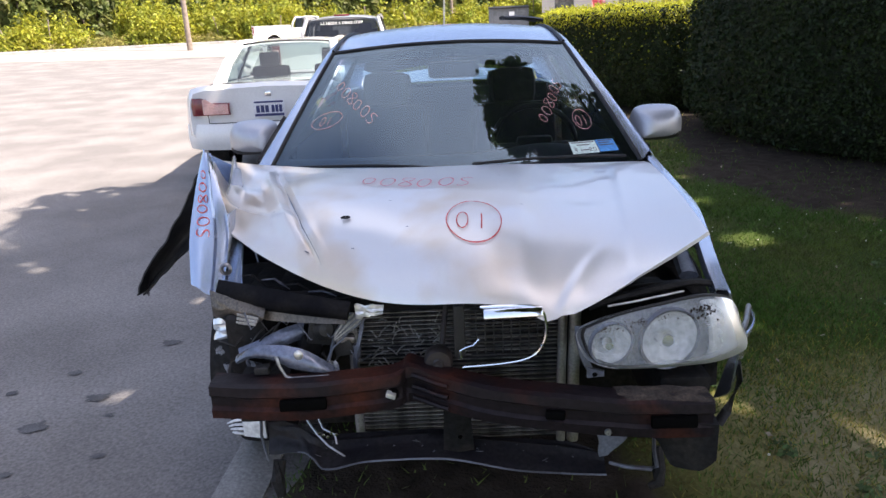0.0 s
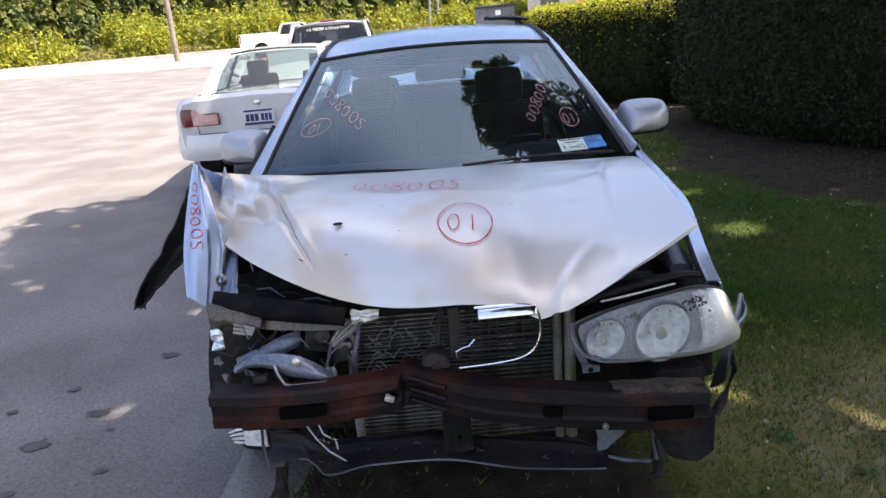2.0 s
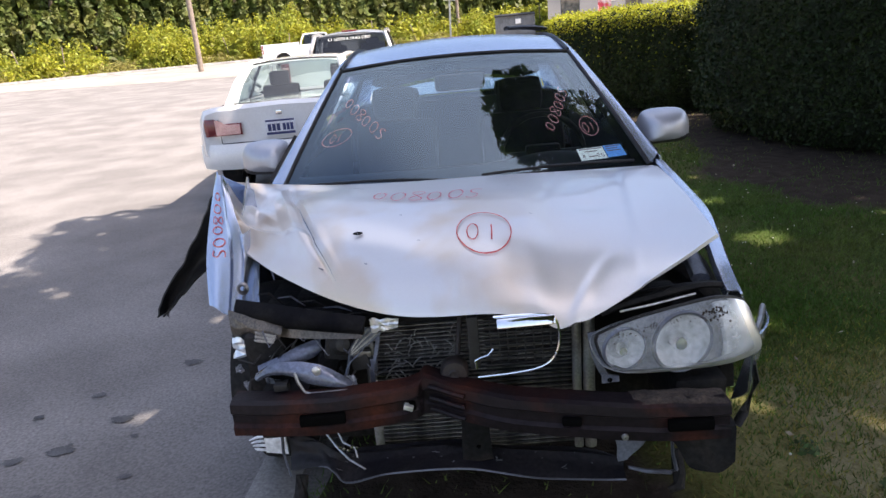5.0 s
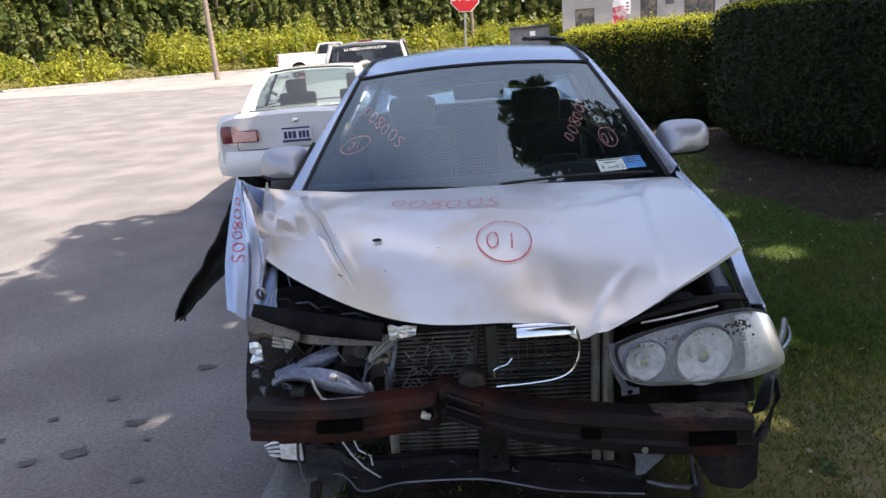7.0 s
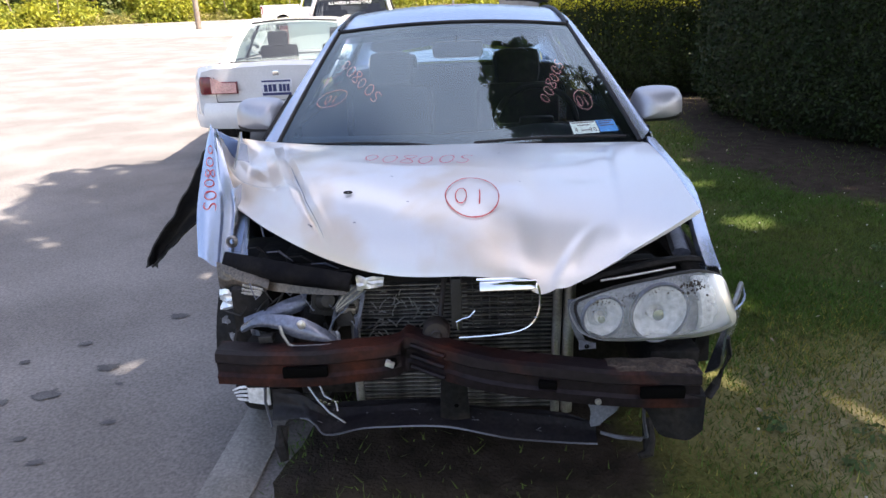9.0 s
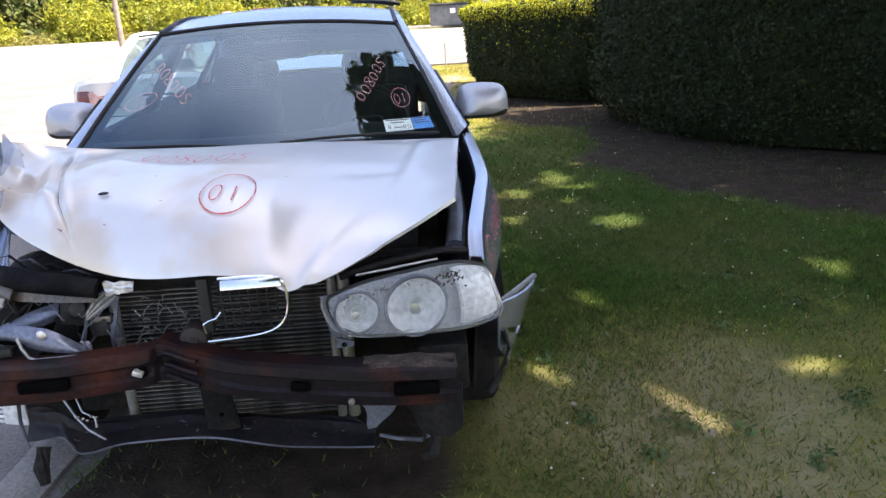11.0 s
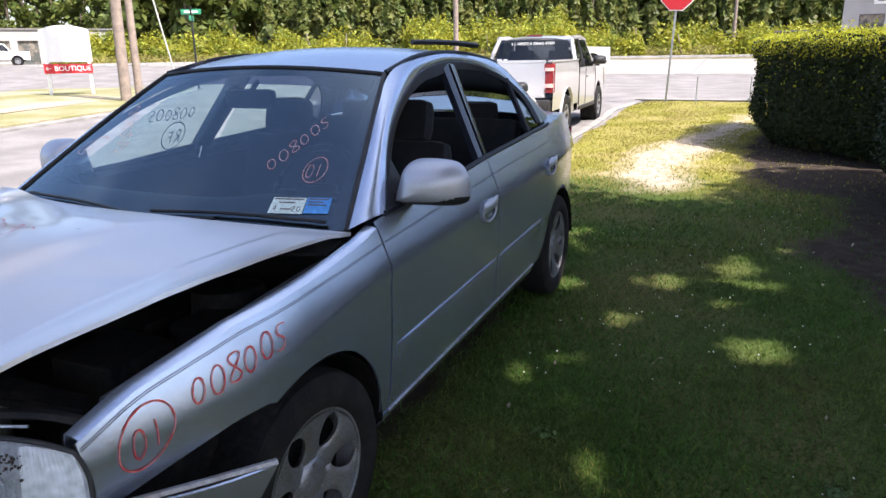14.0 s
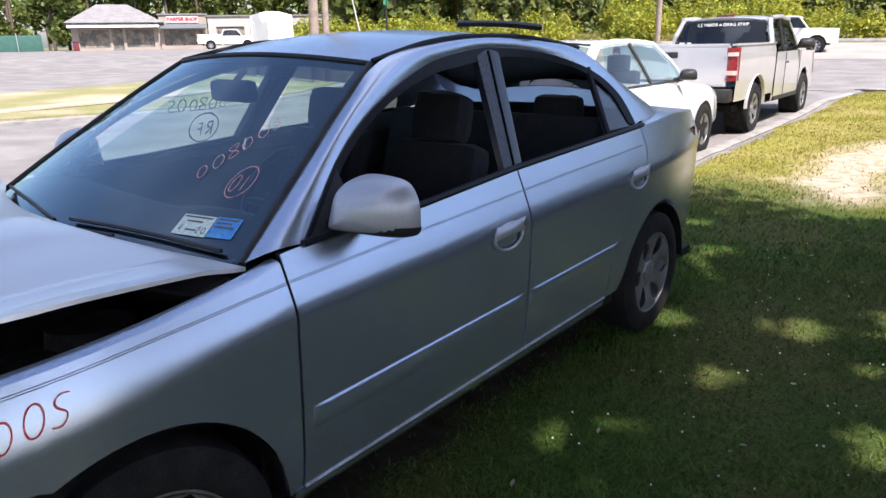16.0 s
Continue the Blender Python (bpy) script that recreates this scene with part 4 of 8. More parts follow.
# door mirrors
def door_mirror(parent, s, at, size=1.0, mat=SILVER):
    mr = new("door_mirror")
    mr.parent = parent
    mr.matrix_basis = Matrix.Translation(at) @ Matrix.Diagonal((s * size * 1.12, size * 1.6, size * 1.36, 1))
    out = [(-0.115, -0.036), (-0.102, 0.0), (-0.084, 0.046), (-0.052, 0.062), (0.02, 0.064), (0.076, 0.056), (0.102, 0.028), (0.107, -0.008), (0.10, -0.034), (0.06, -0.045), (-0.05, -0.046), (-0.105, -0.045), (-0.115, -0.036)]

    def shell(u, v):
        k = math.sin(math.pi * min(1, v) / 2) ** 0.8
        c = curve([(p, q, 0) for p, q in out], u)
        return (c.x * k, 0.045 - 0.095 * math.cos(math.pi * v / 2) ** 1.1 * (0.85 - 0.25 * c.x / 0.1 * k), 0.004 + c.y * k)
    bm = sheet(shell, 48, 12)
    bmesh.ops.remove_doubles(bm, verts=bm.verts, dist=0.0005)
    bmesh.ops.recalc_face_normals(bm, faces=bm.faces)
    bmesh.ops.subdivide_edges(bm, edges=[], cuts=1)
    part("mirror_shell", bm, MIRRORPAINT if mat is SILVER else mat, mr)
    gb = bmesh.new()
    sheet(lambda u, v: (0.0 + 0.09 * (2 * u - 1) * (1 - 0.25 * (2 * v - 1) ** 4), 0.043, 0.010 + 0.048 * (2 * v - 1) * (1 - 0.25 * (2 * u - 1) ** 4)), 10, 8, bm=gb)
    part("mirror_glass", gb, CHROME, mr, "mirror glass")
    ar = bmesh.new()
    sheet(lambda u, v: (-0.085 - 0.07 * u, 0.0 + 0.03 * math.cos(2 * math.pi * v), -0.022 - 0.02 * u + 0.022 * math.sin(2 * math.pi * v)), 6, 14, bm=ar)
    part("mirror_arm", ar, BLACK, mr, "black mirror foot")
    lb = bmesh.new()

    def under(u, v):
        c = curve([(p, q, 0) for p, q in out], 0.62 + 0.36 * u)
        k = 1.012 * math.sin(math.pi * (0.35 + 0.65 * v) / 2) ** 0.8
        w = 0.35 + 0.65 * v
        return (c.x * k, 0.046 - 0.095 * math.cos(math.pi * w / 2) ** 1.1 * (0.85 - 0.25 * c.x / 0.1 * k), 0.003 + c.y * k)
    sheet(under, 20, 8, bm=lb)
    part("mirror_base", lb, BLACK, mr, "black lower edge")
    return mr


door_mirror(wreck, 1, (0.882, 0.61, 1.002))
door_mirror(wreck, -1, (-0.865, 0.64, 1.008))

# bonnet: sprung up on the left, folded down over the nose, creased on the right
REAR = [(-0.80, -0.03, 1.055), (-0.755, 0.25, 0.985), (-0.69, 0.325, 0.962), (-0.4, 0.235, 0.957), (0, 0.185, 0.958), (0.4, 0.235, 0.942), (0.752, 0.335, 0.915)]
FRONT = [(-0.775, -0.19, 1.01), (-0.73, -0.262, 0.885), (-0.56, -0.44, 0.83), (-0.365, -0.56, 0.775), (-0.17, -0.67, 0.765), (0.03, -0.735, 0.783), (0.15, -0.742, 0.770), (0.245, -0.75, 0.738), (0.45, -0.69, 0.81), (0.655, -0.635, 0.915)]


def by_x(pts, x):
    for k, (p, q) in enumerate(zip(pts, pts[1:])):
        if x <= q[0] or k == len(pts) - 2:
            return curve(pts, (k + max(0.0, min(1.0, (x - p[0]) / (q[0] - p[0])))) / (len(pts) - 1))


def crease(v):
    """Where the sharp fold runs, from the rear edge to the nose."""
    return fval([(0, 0.069), (0.35, 0.125), (0.644, 0.183), (0.838, 0.226), (0.9, 0.25), (1, 0.288)], v)


def ridge(d, w):
    """A sharp fold: 1 on the line, falling off straight to both sides."""
    return max(0.0, 1 - abs(d) / w)


def bonnet(u, v):
    """u from the right edge to the left, v from the rear edge to the nose."""
    a, b = by_x(REAR, -0.80 + 1.552 * u), by_x(FRONT, -0.775 + 1.43 * u)
    p = a.lerp(b, v)
    x = p.x
    w = smooth((0.66 - x) / 0.5) * smooth((x + 0.80) / 0.42)
    # level on top, then rolled down over the nose
    p.z += w * 0.16 * (4 * v * (1 - v)) ** 0.75 * (0.3 + 0.8 * v)
    p.y -= w * 0.2 * v * v * (1 - v)
    p.z += 0.018 * math.sin(math.pi * v) * smooth((x - 0.2) / 0.4)
    # triangular flap on the right: folded along a line from the rear to the nose
    d = (u - crease(v)) * 1.5
    fold = max(0.0, -d)
    ends = smooth(v * 3) * smooth((1 - v) * 6)
    p.z += 0.13 * fold * ends
    # a raised facet runs along the fold, and the metal drops away beyond it
    p.z += ends * (0.020 * ridge(d + 0.055, 0.055) - 0.010 * ridge(d, 0.02)) + 0.008 * ends * ridge(d - 0.02, 0.03)
    p.z -= 0.014 * smooth(-d / 0.01) * smooth((v - 0.62) * 4) * smooth((1.02 - v) * 9)
    # cross fold on the flap: scooped above, rolled under below
    on_flap = smooth(-d / 0.03 + 0.4)
    d1 = v - 0.815 - 0.28 * (0.2 - u)
    p.z += on_flap * (0.017 * ridge(d1, 0.075) - 0.016 * math.exp(-((d1 + 0.16) / 0.09) ** 2))
    d5 = v - 0.60 - 0.9 * (u - 0.05)
    p.z += on_flap * 0.009 * ridge(d5, 0.06) * smooth((0.14 - u) * 14)
    # buckled field between the fold and the middle of the nose
    p.z -= 0.012 * math.exp(-(((u - 0.36) / 0.07) ** 2 + ((v - 0.88) / 0.06) ** 2))
    p.z -= 0.007 * math.exp(-(((u - 0.47) / 0.05) ** 2 + ((v - 0.66) / 0.12) ** 2))
    d6 = v - 0.80 - 0.10 * math.sin(6 * (u - 0.3))
    p.z += 0.004 * ridge(d6, 0.10) * smooth((u - 0.26) * 12) * smooth((0.62 - u) * 8)
    # pinch at the middle of the nose and kink before the left corner
    d3 = (u - 0.506 + 0.05 * (v - 0.95)) * 1.45
    p.z += (0.006 * ridge(d3 - 0.014, 0.02) - 0.009 * ridge(d3 + 0.01, 0.022)) * smooth((v - 0.87) * 9) * smooth((1.0 - v) * 18)
    d2 = (u - 0.731 - 0.52 * (0.988 - v)) * 1.45
    p.z += (0.008 * ridge(d2, 0.035) - 0.004 * ridge(d2 + 0.04, 0.04)) * smooth((v - 0.80) * 8)
    # pressed line and kink near the left edge
    d4 = (u - 0.885 + 0.03 * v) * 1.45
    p.z += 0.010 * smooth((d4 + 0.015) / 0.03) * smooth(v * 8) * (1 - 0.6 * v)
    p.z -= 0.008 * math.exp(-(((u - 0.80) / 0.06) ** 2 + ((v - 0.5) / 0.06) ** 2))
    p.z += 0.004 * noise.noise((x * 3.1, p.y * 3.1, 4)) + 0.002 * noise.noise((x * 8, p.y * 8, 1)) * smooth(v * 2)
    return p


bm = sheet(lambda s, v: bonnet(crease(v) * s / 0.24 if s < 0.24 else crease(v) + (1 - crease(v)) * (s - 0.24) / 0.76, v), 175, 110)
bm.normal_update()
if sum(f.normal.z for f in bm.faces) < 0:
    bmesh.ops.reverse_faces(bm, faces=bm.faces)
bm.normal_update()
bmesh.ops.solidify(bm, geom=list(bm.faces), thickness=0.01)
hood = part("bonnet", bm, HOODPAINT, wreck, "crumpled silver bonnet with tan scuffs, painted-in tan reflections and red ink")
hl = bmesh.new()
lathe(hl, [(0.001, 0.0), (0.011, 0.0), (0.015, 0.0015)], 12, Matrix.Translation(tuple(bonnet(0.315, 0.755) + Vector((0, -0.002, 0.006)))) @ Matrix.Rotation(radians(20), 4, "X") @ Matrix.Diagonal((1, 0.6, 1, 1)))
part("puncture", hl, UNDER, hood, "small dark hole")
nk = bmesh.new()
for u_, v_, r_ in ((0.27, 0.22, 0.010), (0.285, 0.235, 0.006), (0.62, 0.30, 0.005), (0.40, 0.60, 0.004), (0.155, 0.80, 0.006), (0.335, 0.87, 0.004), (0.66, 0.62, 0.004), (0.52, 0.40, 0.004), (0.24, 0.93, 0.007), (0.44, 0.76, 0.004)):
    sheet(lambda u, v, u_=u_, v_=v_, r_=r_: bonnet(u_ + (u - 0.5) * r_ * 1.4, v_ + (v - 0.5) * r_ * (0.5 + 0.5 * u)) + Vector((0, -0.002, 0.004)), 3, 2, bm=nk)
part("paint_nick", nk, BROKEN, hood, "small dark nicks in the paint")["kind"] = "stuff"
ck = bmesh.new()
sheet(lambda u, v: bonnet(crease(0.5 + 0.46 * u) - 0.001 + (0.0022 + 0.003 * abs(noise.noise((u * 14, 3, 1)))) * (v - 0.5) * math.sin(math.pi * (0.05 + 0.9 * u)), 0.5 + 0.46 * u) + Vector((0, -0.003, 0.007)), 60, 1, bm=ck)
part("paint_crack", ck, BROKEN, hood, "dark cracked paint along the fold")

# front structure
def lump(name, shape, label="", mat=UNDER, parent=wreck):
    q = bmesh.new()
    shape(q)
    return part(name, q, mat, parent, label)


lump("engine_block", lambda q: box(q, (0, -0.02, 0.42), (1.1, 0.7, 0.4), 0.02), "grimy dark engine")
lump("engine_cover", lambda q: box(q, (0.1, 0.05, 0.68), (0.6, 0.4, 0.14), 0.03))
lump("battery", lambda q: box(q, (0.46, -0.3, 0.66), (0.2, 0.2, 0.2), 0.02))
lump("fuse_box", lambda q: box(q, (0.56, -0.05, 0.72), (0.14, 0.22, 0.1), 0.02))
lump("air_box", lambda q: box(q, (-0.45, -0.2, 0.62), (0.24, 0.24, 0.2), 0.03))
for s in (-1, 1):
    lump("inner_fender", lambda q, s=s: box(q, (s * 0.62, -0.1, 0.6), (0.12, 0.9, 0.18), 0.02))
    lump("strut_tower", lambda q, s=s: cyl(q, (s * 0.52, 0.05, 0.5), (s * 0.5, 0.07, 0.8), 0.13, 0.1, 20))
rail = bmesh.new()
tube(rail, [(0.70, 0.28, 0.83), (0.70, 0.0, 0.81), (0.685, -0.3, 0.775), (0.66, -0.5, 0.745)], 0.028, 8, 0.6)
part("inner_rail", rail, BROKEN, wreck, "dusty grey inner wing rail")
sup = bmesh.new()
box(sup, (0.03, -0.5, 0.715), (1.1, 0.05, 0.05), 0.008)
box(sup, (0.45, -0.56, 0.74), (0.42, 0.012, 0.012), 0.003, Matrix.Rotation(radians(-4), 4, "Y"))
part("radiator_support", sup, UNDER, wreck)
rad = bmesh.new()
box(rad, (-0.02, -0.475, 0.455), (0.64, 0.03, 0.46), 0.004)
radiator = part("radiator", rad, UNDER, wreck, "black radiator core")
fm = bmesh.new()
box(fm, (0, 0, 0), (0.62, 0.012, 0.0026))
fin0 = part("fin", fm, FIN, radiator, "", False, at=Matrix.Translation((-0.02, -0.502, 0.245)))
for k in range(1, 32):
    fo = new("fin", fin0.data)
    fo.parent = radiator
    fo.matrix_basis = Matrix.Translation((-0.02, -0.502 + 0.012 * math.exp(-((k - 20) / 6) ** 2), 0.245 + 0.0137 * k)) @ Matrix.Rotation(radians(rnd.uniform(-0.35, 0.35)), 4, "Y")
for k, (x, z0, z1, r) in enumerate(((0.294, 0.23, 0.68, 0.014), (0.330, 0.23, 0.70, 0.018), (-0.32, 0.24, 0.66, 0.014))):
    tb = bmesh.new()
    tube(tb, [(x, -0.515, z0), (x, -0.515, (z0 + z1) / 2), (x + 0.004, -0.515, z1)], r, 12)
    part("header_tube", tb, ALU, radiator, "dull aluminium tube")
sc = bmesh.new()
g2 = random.Random(4)
for k in range(64):
    a = Vector((-0.27 + g2.uniform(0, 0.22), -0.513, 0.48 + g2.uniform(0, 0.17)))
    b = a + Vector((g2.uniform(-0.03, 0.03), -0.004, g2.uniform(-0.03, 0.03)))
    tube(sc, [a, (a + b) / 2 + Vector((0, -0.004, 0.006)), b], 0.0019, 4)
part("bent_fin", sc, ALU, radiator, "torn bright fin scraps")["kind"] = "stuff"
# horn
HORN = material("rusty_horn", (0.035, 0.03, 0.03), 0.5, 0.2, spot=(0.06, 0.04, 0.035), scale=20, amount=0.7)
hn = bmesh.new()
lathe(hn, [(0.001, 0.045), (0.012, 0.047), (0.016, 0.042), (0.034, 0.04), (0.040, 0.03), (0.040, 0.0), (0.03, -0.02), (0.001, -0.02)], 28, Matrix.Translation((-0.066, -0.61, 0.574)) @ Matrix.Rotation(radians(90), 4, "X"))
cyl(hn, (-0.055, -0.58, 0.6), (-0.04, -0.52, 0.7), 0.008)
part("horn", hn, HORN, wreck, "round rusty horn")
# grille remains with chrome frame
gq = bmesh.new()
for k in range(9):
    box(gq, (0.12, -0.70, 0.622 + 0.0185 * k), (0.19, 0.012, 0.004), 0.001)
for k in range(8):
    box(gq, (0.04 + 0.023 * k, -0.697, 0.695), (0.0035, 0.012, 0.155), 0.001)
box(gq, (-0.005, -0.69, 0.69), (0.03, 0.03, 0.15), 0.008)
grille = part("grille", gq, BLACK, wreck, "broken black grille half")
ch = bmesh.new()
FRAME = [(0.05, -0.745, 0.776), (0.12, -0.748, 0.778), (0.185, -0.75, 0.774), (0.211, -0.75, 0.756), (0.216, -0.75, 0.70), (0.20, -0.75, 0.655), (0.165, -0.75, 0.63), (0.1, -0.745, 0.616), (0.0, -0.735, 0.605)]
tube(ch, [tuple(curve(FRAME, t)) for t in np.linspace(0, 1, 50)], 0.0042, 8)
part("grille_frame", ch, CHROME, grille, "thin chrome grille frame")
cb = bmesh.new()
box(cb, (0.132, -0.757, 0.763), (0.15, 0.012, 0.026), 0.004, Matrix.Rotation(radians(-1), 4, "Y") @ Matrix.Rotation(radians(-24), 4, "X"))
part("grille_bar", cb, CHROME, grille, "bright chrome grille bar")
sn = bmesh.new()
tube(sn, [(-0.005, -0.735, 0.652), (0.01, -0.74, 0.663), (0.03, -0.74, 0.669), (0.045, -0.74, 0.686)], 0.003, 6)
tube(sn, [(-0.005, -0.735, 0.652), (-0.002, -0.73, 0.626)], 0.003, 6)
part("chrome_splinter", sn, CHROME, grille)

# bumper beam: box section bent in at the middle
BEAM = [(-0.685, -0.70, 0.517), (-0.45, -0.725, 0.516), (-0.2, -0.70, 0.522), (-0.145, -0.66, 0.526), (-0.05, -0.70, 0.512), (0.1, -0.76, 0.502), (0.4, -0.82, 0.491), (0.625, -0.83, 0.487)]
SEC = [(0.0, 0.053), (-0.016, 0.048), (-0.02, 0.022), (-0.010, 0.014), (-0.010, -0.012), (-0.02, -0.02), (-0.018, -0.047), (0.0, -0.053), (0.06, -0.051), (0.06, 0.051)]


def beam_at(u, v):
    p = curve(BEAM, u)
    k = v * len(SEC)
    i = int(k) % len(SEC)
    f = k - int(k)
    a, b = SEC[i], SEC[(i + 1) % len(SEC)]
    return (p.x, p.y + a[0] + (b[0] - a[0]) * f, p.z + (a[1] + (b[1] - a[1]) * f) * (1 + 0.12 * math.exp(-((u - 0.42) / 0.05) ** 2)) + 0.003 * noise.noise((p.x * 9, a[1] * 30, 2)))


beam = part("bumper_beam", sheet(beam_at, 90, len(SEC)), RUST, wreck, "rusty dark steel bumper beam bent in the middle")
for u0, w, h in ((0.155, 0.125, 0.03), (0.78, 0.05, 0.022), (0.925, 0.115, 0.03), (0.295, 0.03, 0.022)):
    c = curve(BEAM, u0)
    sl = bmesh.new()
    box(sl, (c.x, c.y - 0.0185, c.z), (w, 0.02, h), 0.006, Matrix.Rotation(math.atan2(curve(BEAM, min(1, u0 + 0.02)).y - c.y, curve(BEAM, min(1, u0 + 0.02)).x - c.x), 4, "Z"))
    part("beam_slot", sl, HOLE, beam, "black slot")
cl = bmesh.new()
c = curve(BEAM, 0.295)
box(cl, (c.x - 0.004, c.y - 0.03, c.z + 0.004), (0.026, 0.02, 0.014), 0.003, Matrix.Rotation(0.4, 4, "Y"))
part("metal_clip", cl, REFLECT, beam, "shiny broken clip")
ribs = bmesh.new()
for k in range(3):
    tube(ribs, [tuple(Vector((curve(BEAM, u).x, curve(BEAM, u).y - 0.024, curve(BEAM, u).z + 0.034 - 0.034 * k))) for u in np.linspace(0.44, 0.58, 10)], 0.007, 6)
part("reinforcing_rib", ribs, RUST, beam)
bk = bmesh.new()
lathe(bk, [(0.001, 0.008), (0.008, 0.007), (0.009, 0.0)], 10, Matrix.Translation((0.36, -0.842, 0.463)) @ Matrix.Rotation(radians(90), 4, "X"))
part("bolt", bk, STEEL, beam)
ep = bmesh.new()
sheet(lambda u, v: (0.525 + 0.118 * u, -0.80 - 0.012 * math.sin(math.pi * u) + 0.05 * (1 - u), 0.475 - (0.07 + 0.068 * smooth(u * 3) - 0.035 * max(0.0, u - 0.75) * 4) * v), 14, 8, 0.05, bm=ep)
part("beam_end", ep, UNDER, beam, "dark plate hanging from the beam's end")
lump("crash_box", lambda q: box(q, (0.6, -0.55, 0.46), (0.14, 0.3, 0.14), 0.012), "dark beam mounting box", UNDER, beam)
lump("crash_box", lambda q: box(q, (-0.55, -0.55, 0.5), (0.14, 0.3, 0.12), 0.012), "dark beam mounting box", UNDER, beam)
dt = sheet(lambda u, v: (0.39 + 0.24 * u, -0.840 + 0.080 * v + 0.012 * (1 - u), 0.5385 - 0.004 * u + 0.016 * (math.sin(math.pi * u) * math.sin(math.pi * v)) ** 0.5 * (0.75 + 0.8 * noise.noise((u * 6, v * 3, 2))) + 0.002 * noise.noise((u * 40, v * 16, 1))), 60, 24)
part("dirt_crust", dt, DIRT, beam, "brown crust of dirt lying on the beam")

# lower splash shield and its hangers
SHIELD = material("torn_black_shield", (0.008, 0.0075, 0.011), 0.5, spot=(0.02, 0.018, 0.02), scale=10, amount=0.8, grain=90, grain_amount=0.5, spec=0.3, bump=0.001)
LOWTOP = [(-0.573, -0.60, 0.385), (-0.505, -0.60, 0.378), (-0.44, -0.61, 0.335), (-0.35, -0.58, 0.315), (-0.06, -0.58, 0.318), (0.02, -0.59, 0.295), (0.27, -0.60, 0.28), (0.40, -0.63, 0.262)]
LOWBOT = [(-0.574, -0.63, 0.291), (-0.471, -0.65, 0.305), (-0.435, -0.68, 0.30), (-0.392, -0.70, 0.279), (-0.27, -0.70, 0.301), (-0.06, -0.70, 0.298), (0.17, -0.70, 0.25), (0.395, -0.695, 0.225)]
sh = sheet(lambda u, v: curve(LOWTOP, u).lerp(curve(LOWBOT, u), v) + Vector((0, 0.012 * math.sin(math.pi * v) + 0.006 * noise.noise((u * 12, v * 4, 3)), 0.005 * noise.noise((u * 9, 0, 7)) + 0.008 * math.exp(-((v - 0.35) / 0.1) ** 2))), 90, 12, 0.006)
shield = part("splash_shield", sh, SHIELD, wreck, "torn black lower splash shield")
eg = bmesh.new()
tube(eg, [tuple(curve(LOWBOT, u) + Vector((0, -0.003, 0.004 + 0.005 * noise.noise((u * 9, 0, 7))))) for u in np.linspace(0.12, 1, 60)], 0.0028, 5)
part("shield_lip", eg, BROKEN, shield, "pale lower lip")
sg = bmesh.new()
for k in range(26):
    u_, v_ = rnd.uniform(0.3, 0.95), rnd.uniform(0.15, 0.8)
    c = curve(LOWTOP, u_).lerp(curve(LOWBOT, u_), v_) + Vector((0, -0.004, 0.006))
    a_ = rnd.uniform(0, 3.1)
    r_ = rnd.uniform(0.002, 0.012)
    tube(sg, [c - Vector((r_ * math.cos(a_), 0, r_ * 0.5 * math.sin(a_))), c + Vector((0, -0.002, 0.001)), c + Vector((r_ * math.cos(a_), 0, r_ * 0.5 * math.sin(a_)))], 0.0011, 4)
part("plastic_scrap", sg, BROKEN, shield, "pale scraps and scratches")["kind"] = "stuff"
ct = bmesh.new()
sheet(lambda u, v: (-0.055 + 0.07 * u + 0.008 * v * (2 * u - 1), -0.69 + 0.035 * v + 0.004 * math.cos(6.28 * u), 0.47 - 0.165 * v), 8, 10, 0.012, bm=ct)
bracket = part("centre_bracket", ct, UNDER, shield, "dark centre bracket")
for z in (0.36, 0.40):
    hb_ = bmesh.new()
    lathe(hb_, [(0.001, 0.004), (0.006, 0.003), (0.007, 0.0)], 8, Matrix.Translation((-0.015, -0.682, z)) @ Matrix.Rotation(radians(90), 4, "X"))
    part("bracket_bolt", hb_, HOLE, bracket)
# bare hangers: a strap on the right, a pale triangular frame on the left
hg = bmesh.new()
tube(hg, [(-0.593, -0.60, 0.40), (-0.598, -0.605, 0.34), (-0.588, -0.615, 0.29), (-0.582, -0.62, 0.262)], [0.009, 0.008, 0.006, 0.005], 6, 0.5)
part("shield_hanger", hg, BROKEN, shield, "bare bent metal strap")
hg = bmesh.new()
tube(hg, [(0.535, -0.66, 0.335), (0.537, -0.66, 0.28), (0.548, -0.662, 0.225), (0.53, -0.664, 0.218), (0.46, -0.664, 0.228), (0.41, -0.665, 0.245)], [0.007, 0.007, 0.009, 0.009, 0.008, 0.006], 6, 0.7)
part("shield_hanger", hg, BROKEN, shield, "bare bent metal frame")
hg = bmesh.new()
sheet(lambda u, v: Vector((0.366, -0.655, 0.345)).lerp(Vector((0.465, -0.655, 0.335)), u).lerp(Vector((0.385, -0.665, 0.268)).lerp(Vector((0.41, -0.665, 0.272)), u), v) + Vector((0.006 * math.sin(5 * v), 0, 0)), 6, 8, 0.004, bm=hg)
part("shield_tab", hg, BROKEN, shield, "grey metal tab")
hk = bmesh.new()
tube(hk, [(0.565, -0.6, 0.25), (0.565, -0.63, 0.19), (0.56, -0.65, 0.16), (0.53, -0.655, 0.15)], [0.016, 0.02, 0.018, 0.01], 8)
part("tow_hook", hk, UNDER, shield)
hk = bmesh.new()
tube(hk, [(-0.555, -0.6, 0.25), (-0.56, -0.63, 0.20), (-0.55, -0.645, 0.155)], [0.02, 0.022, 0.014], 8)
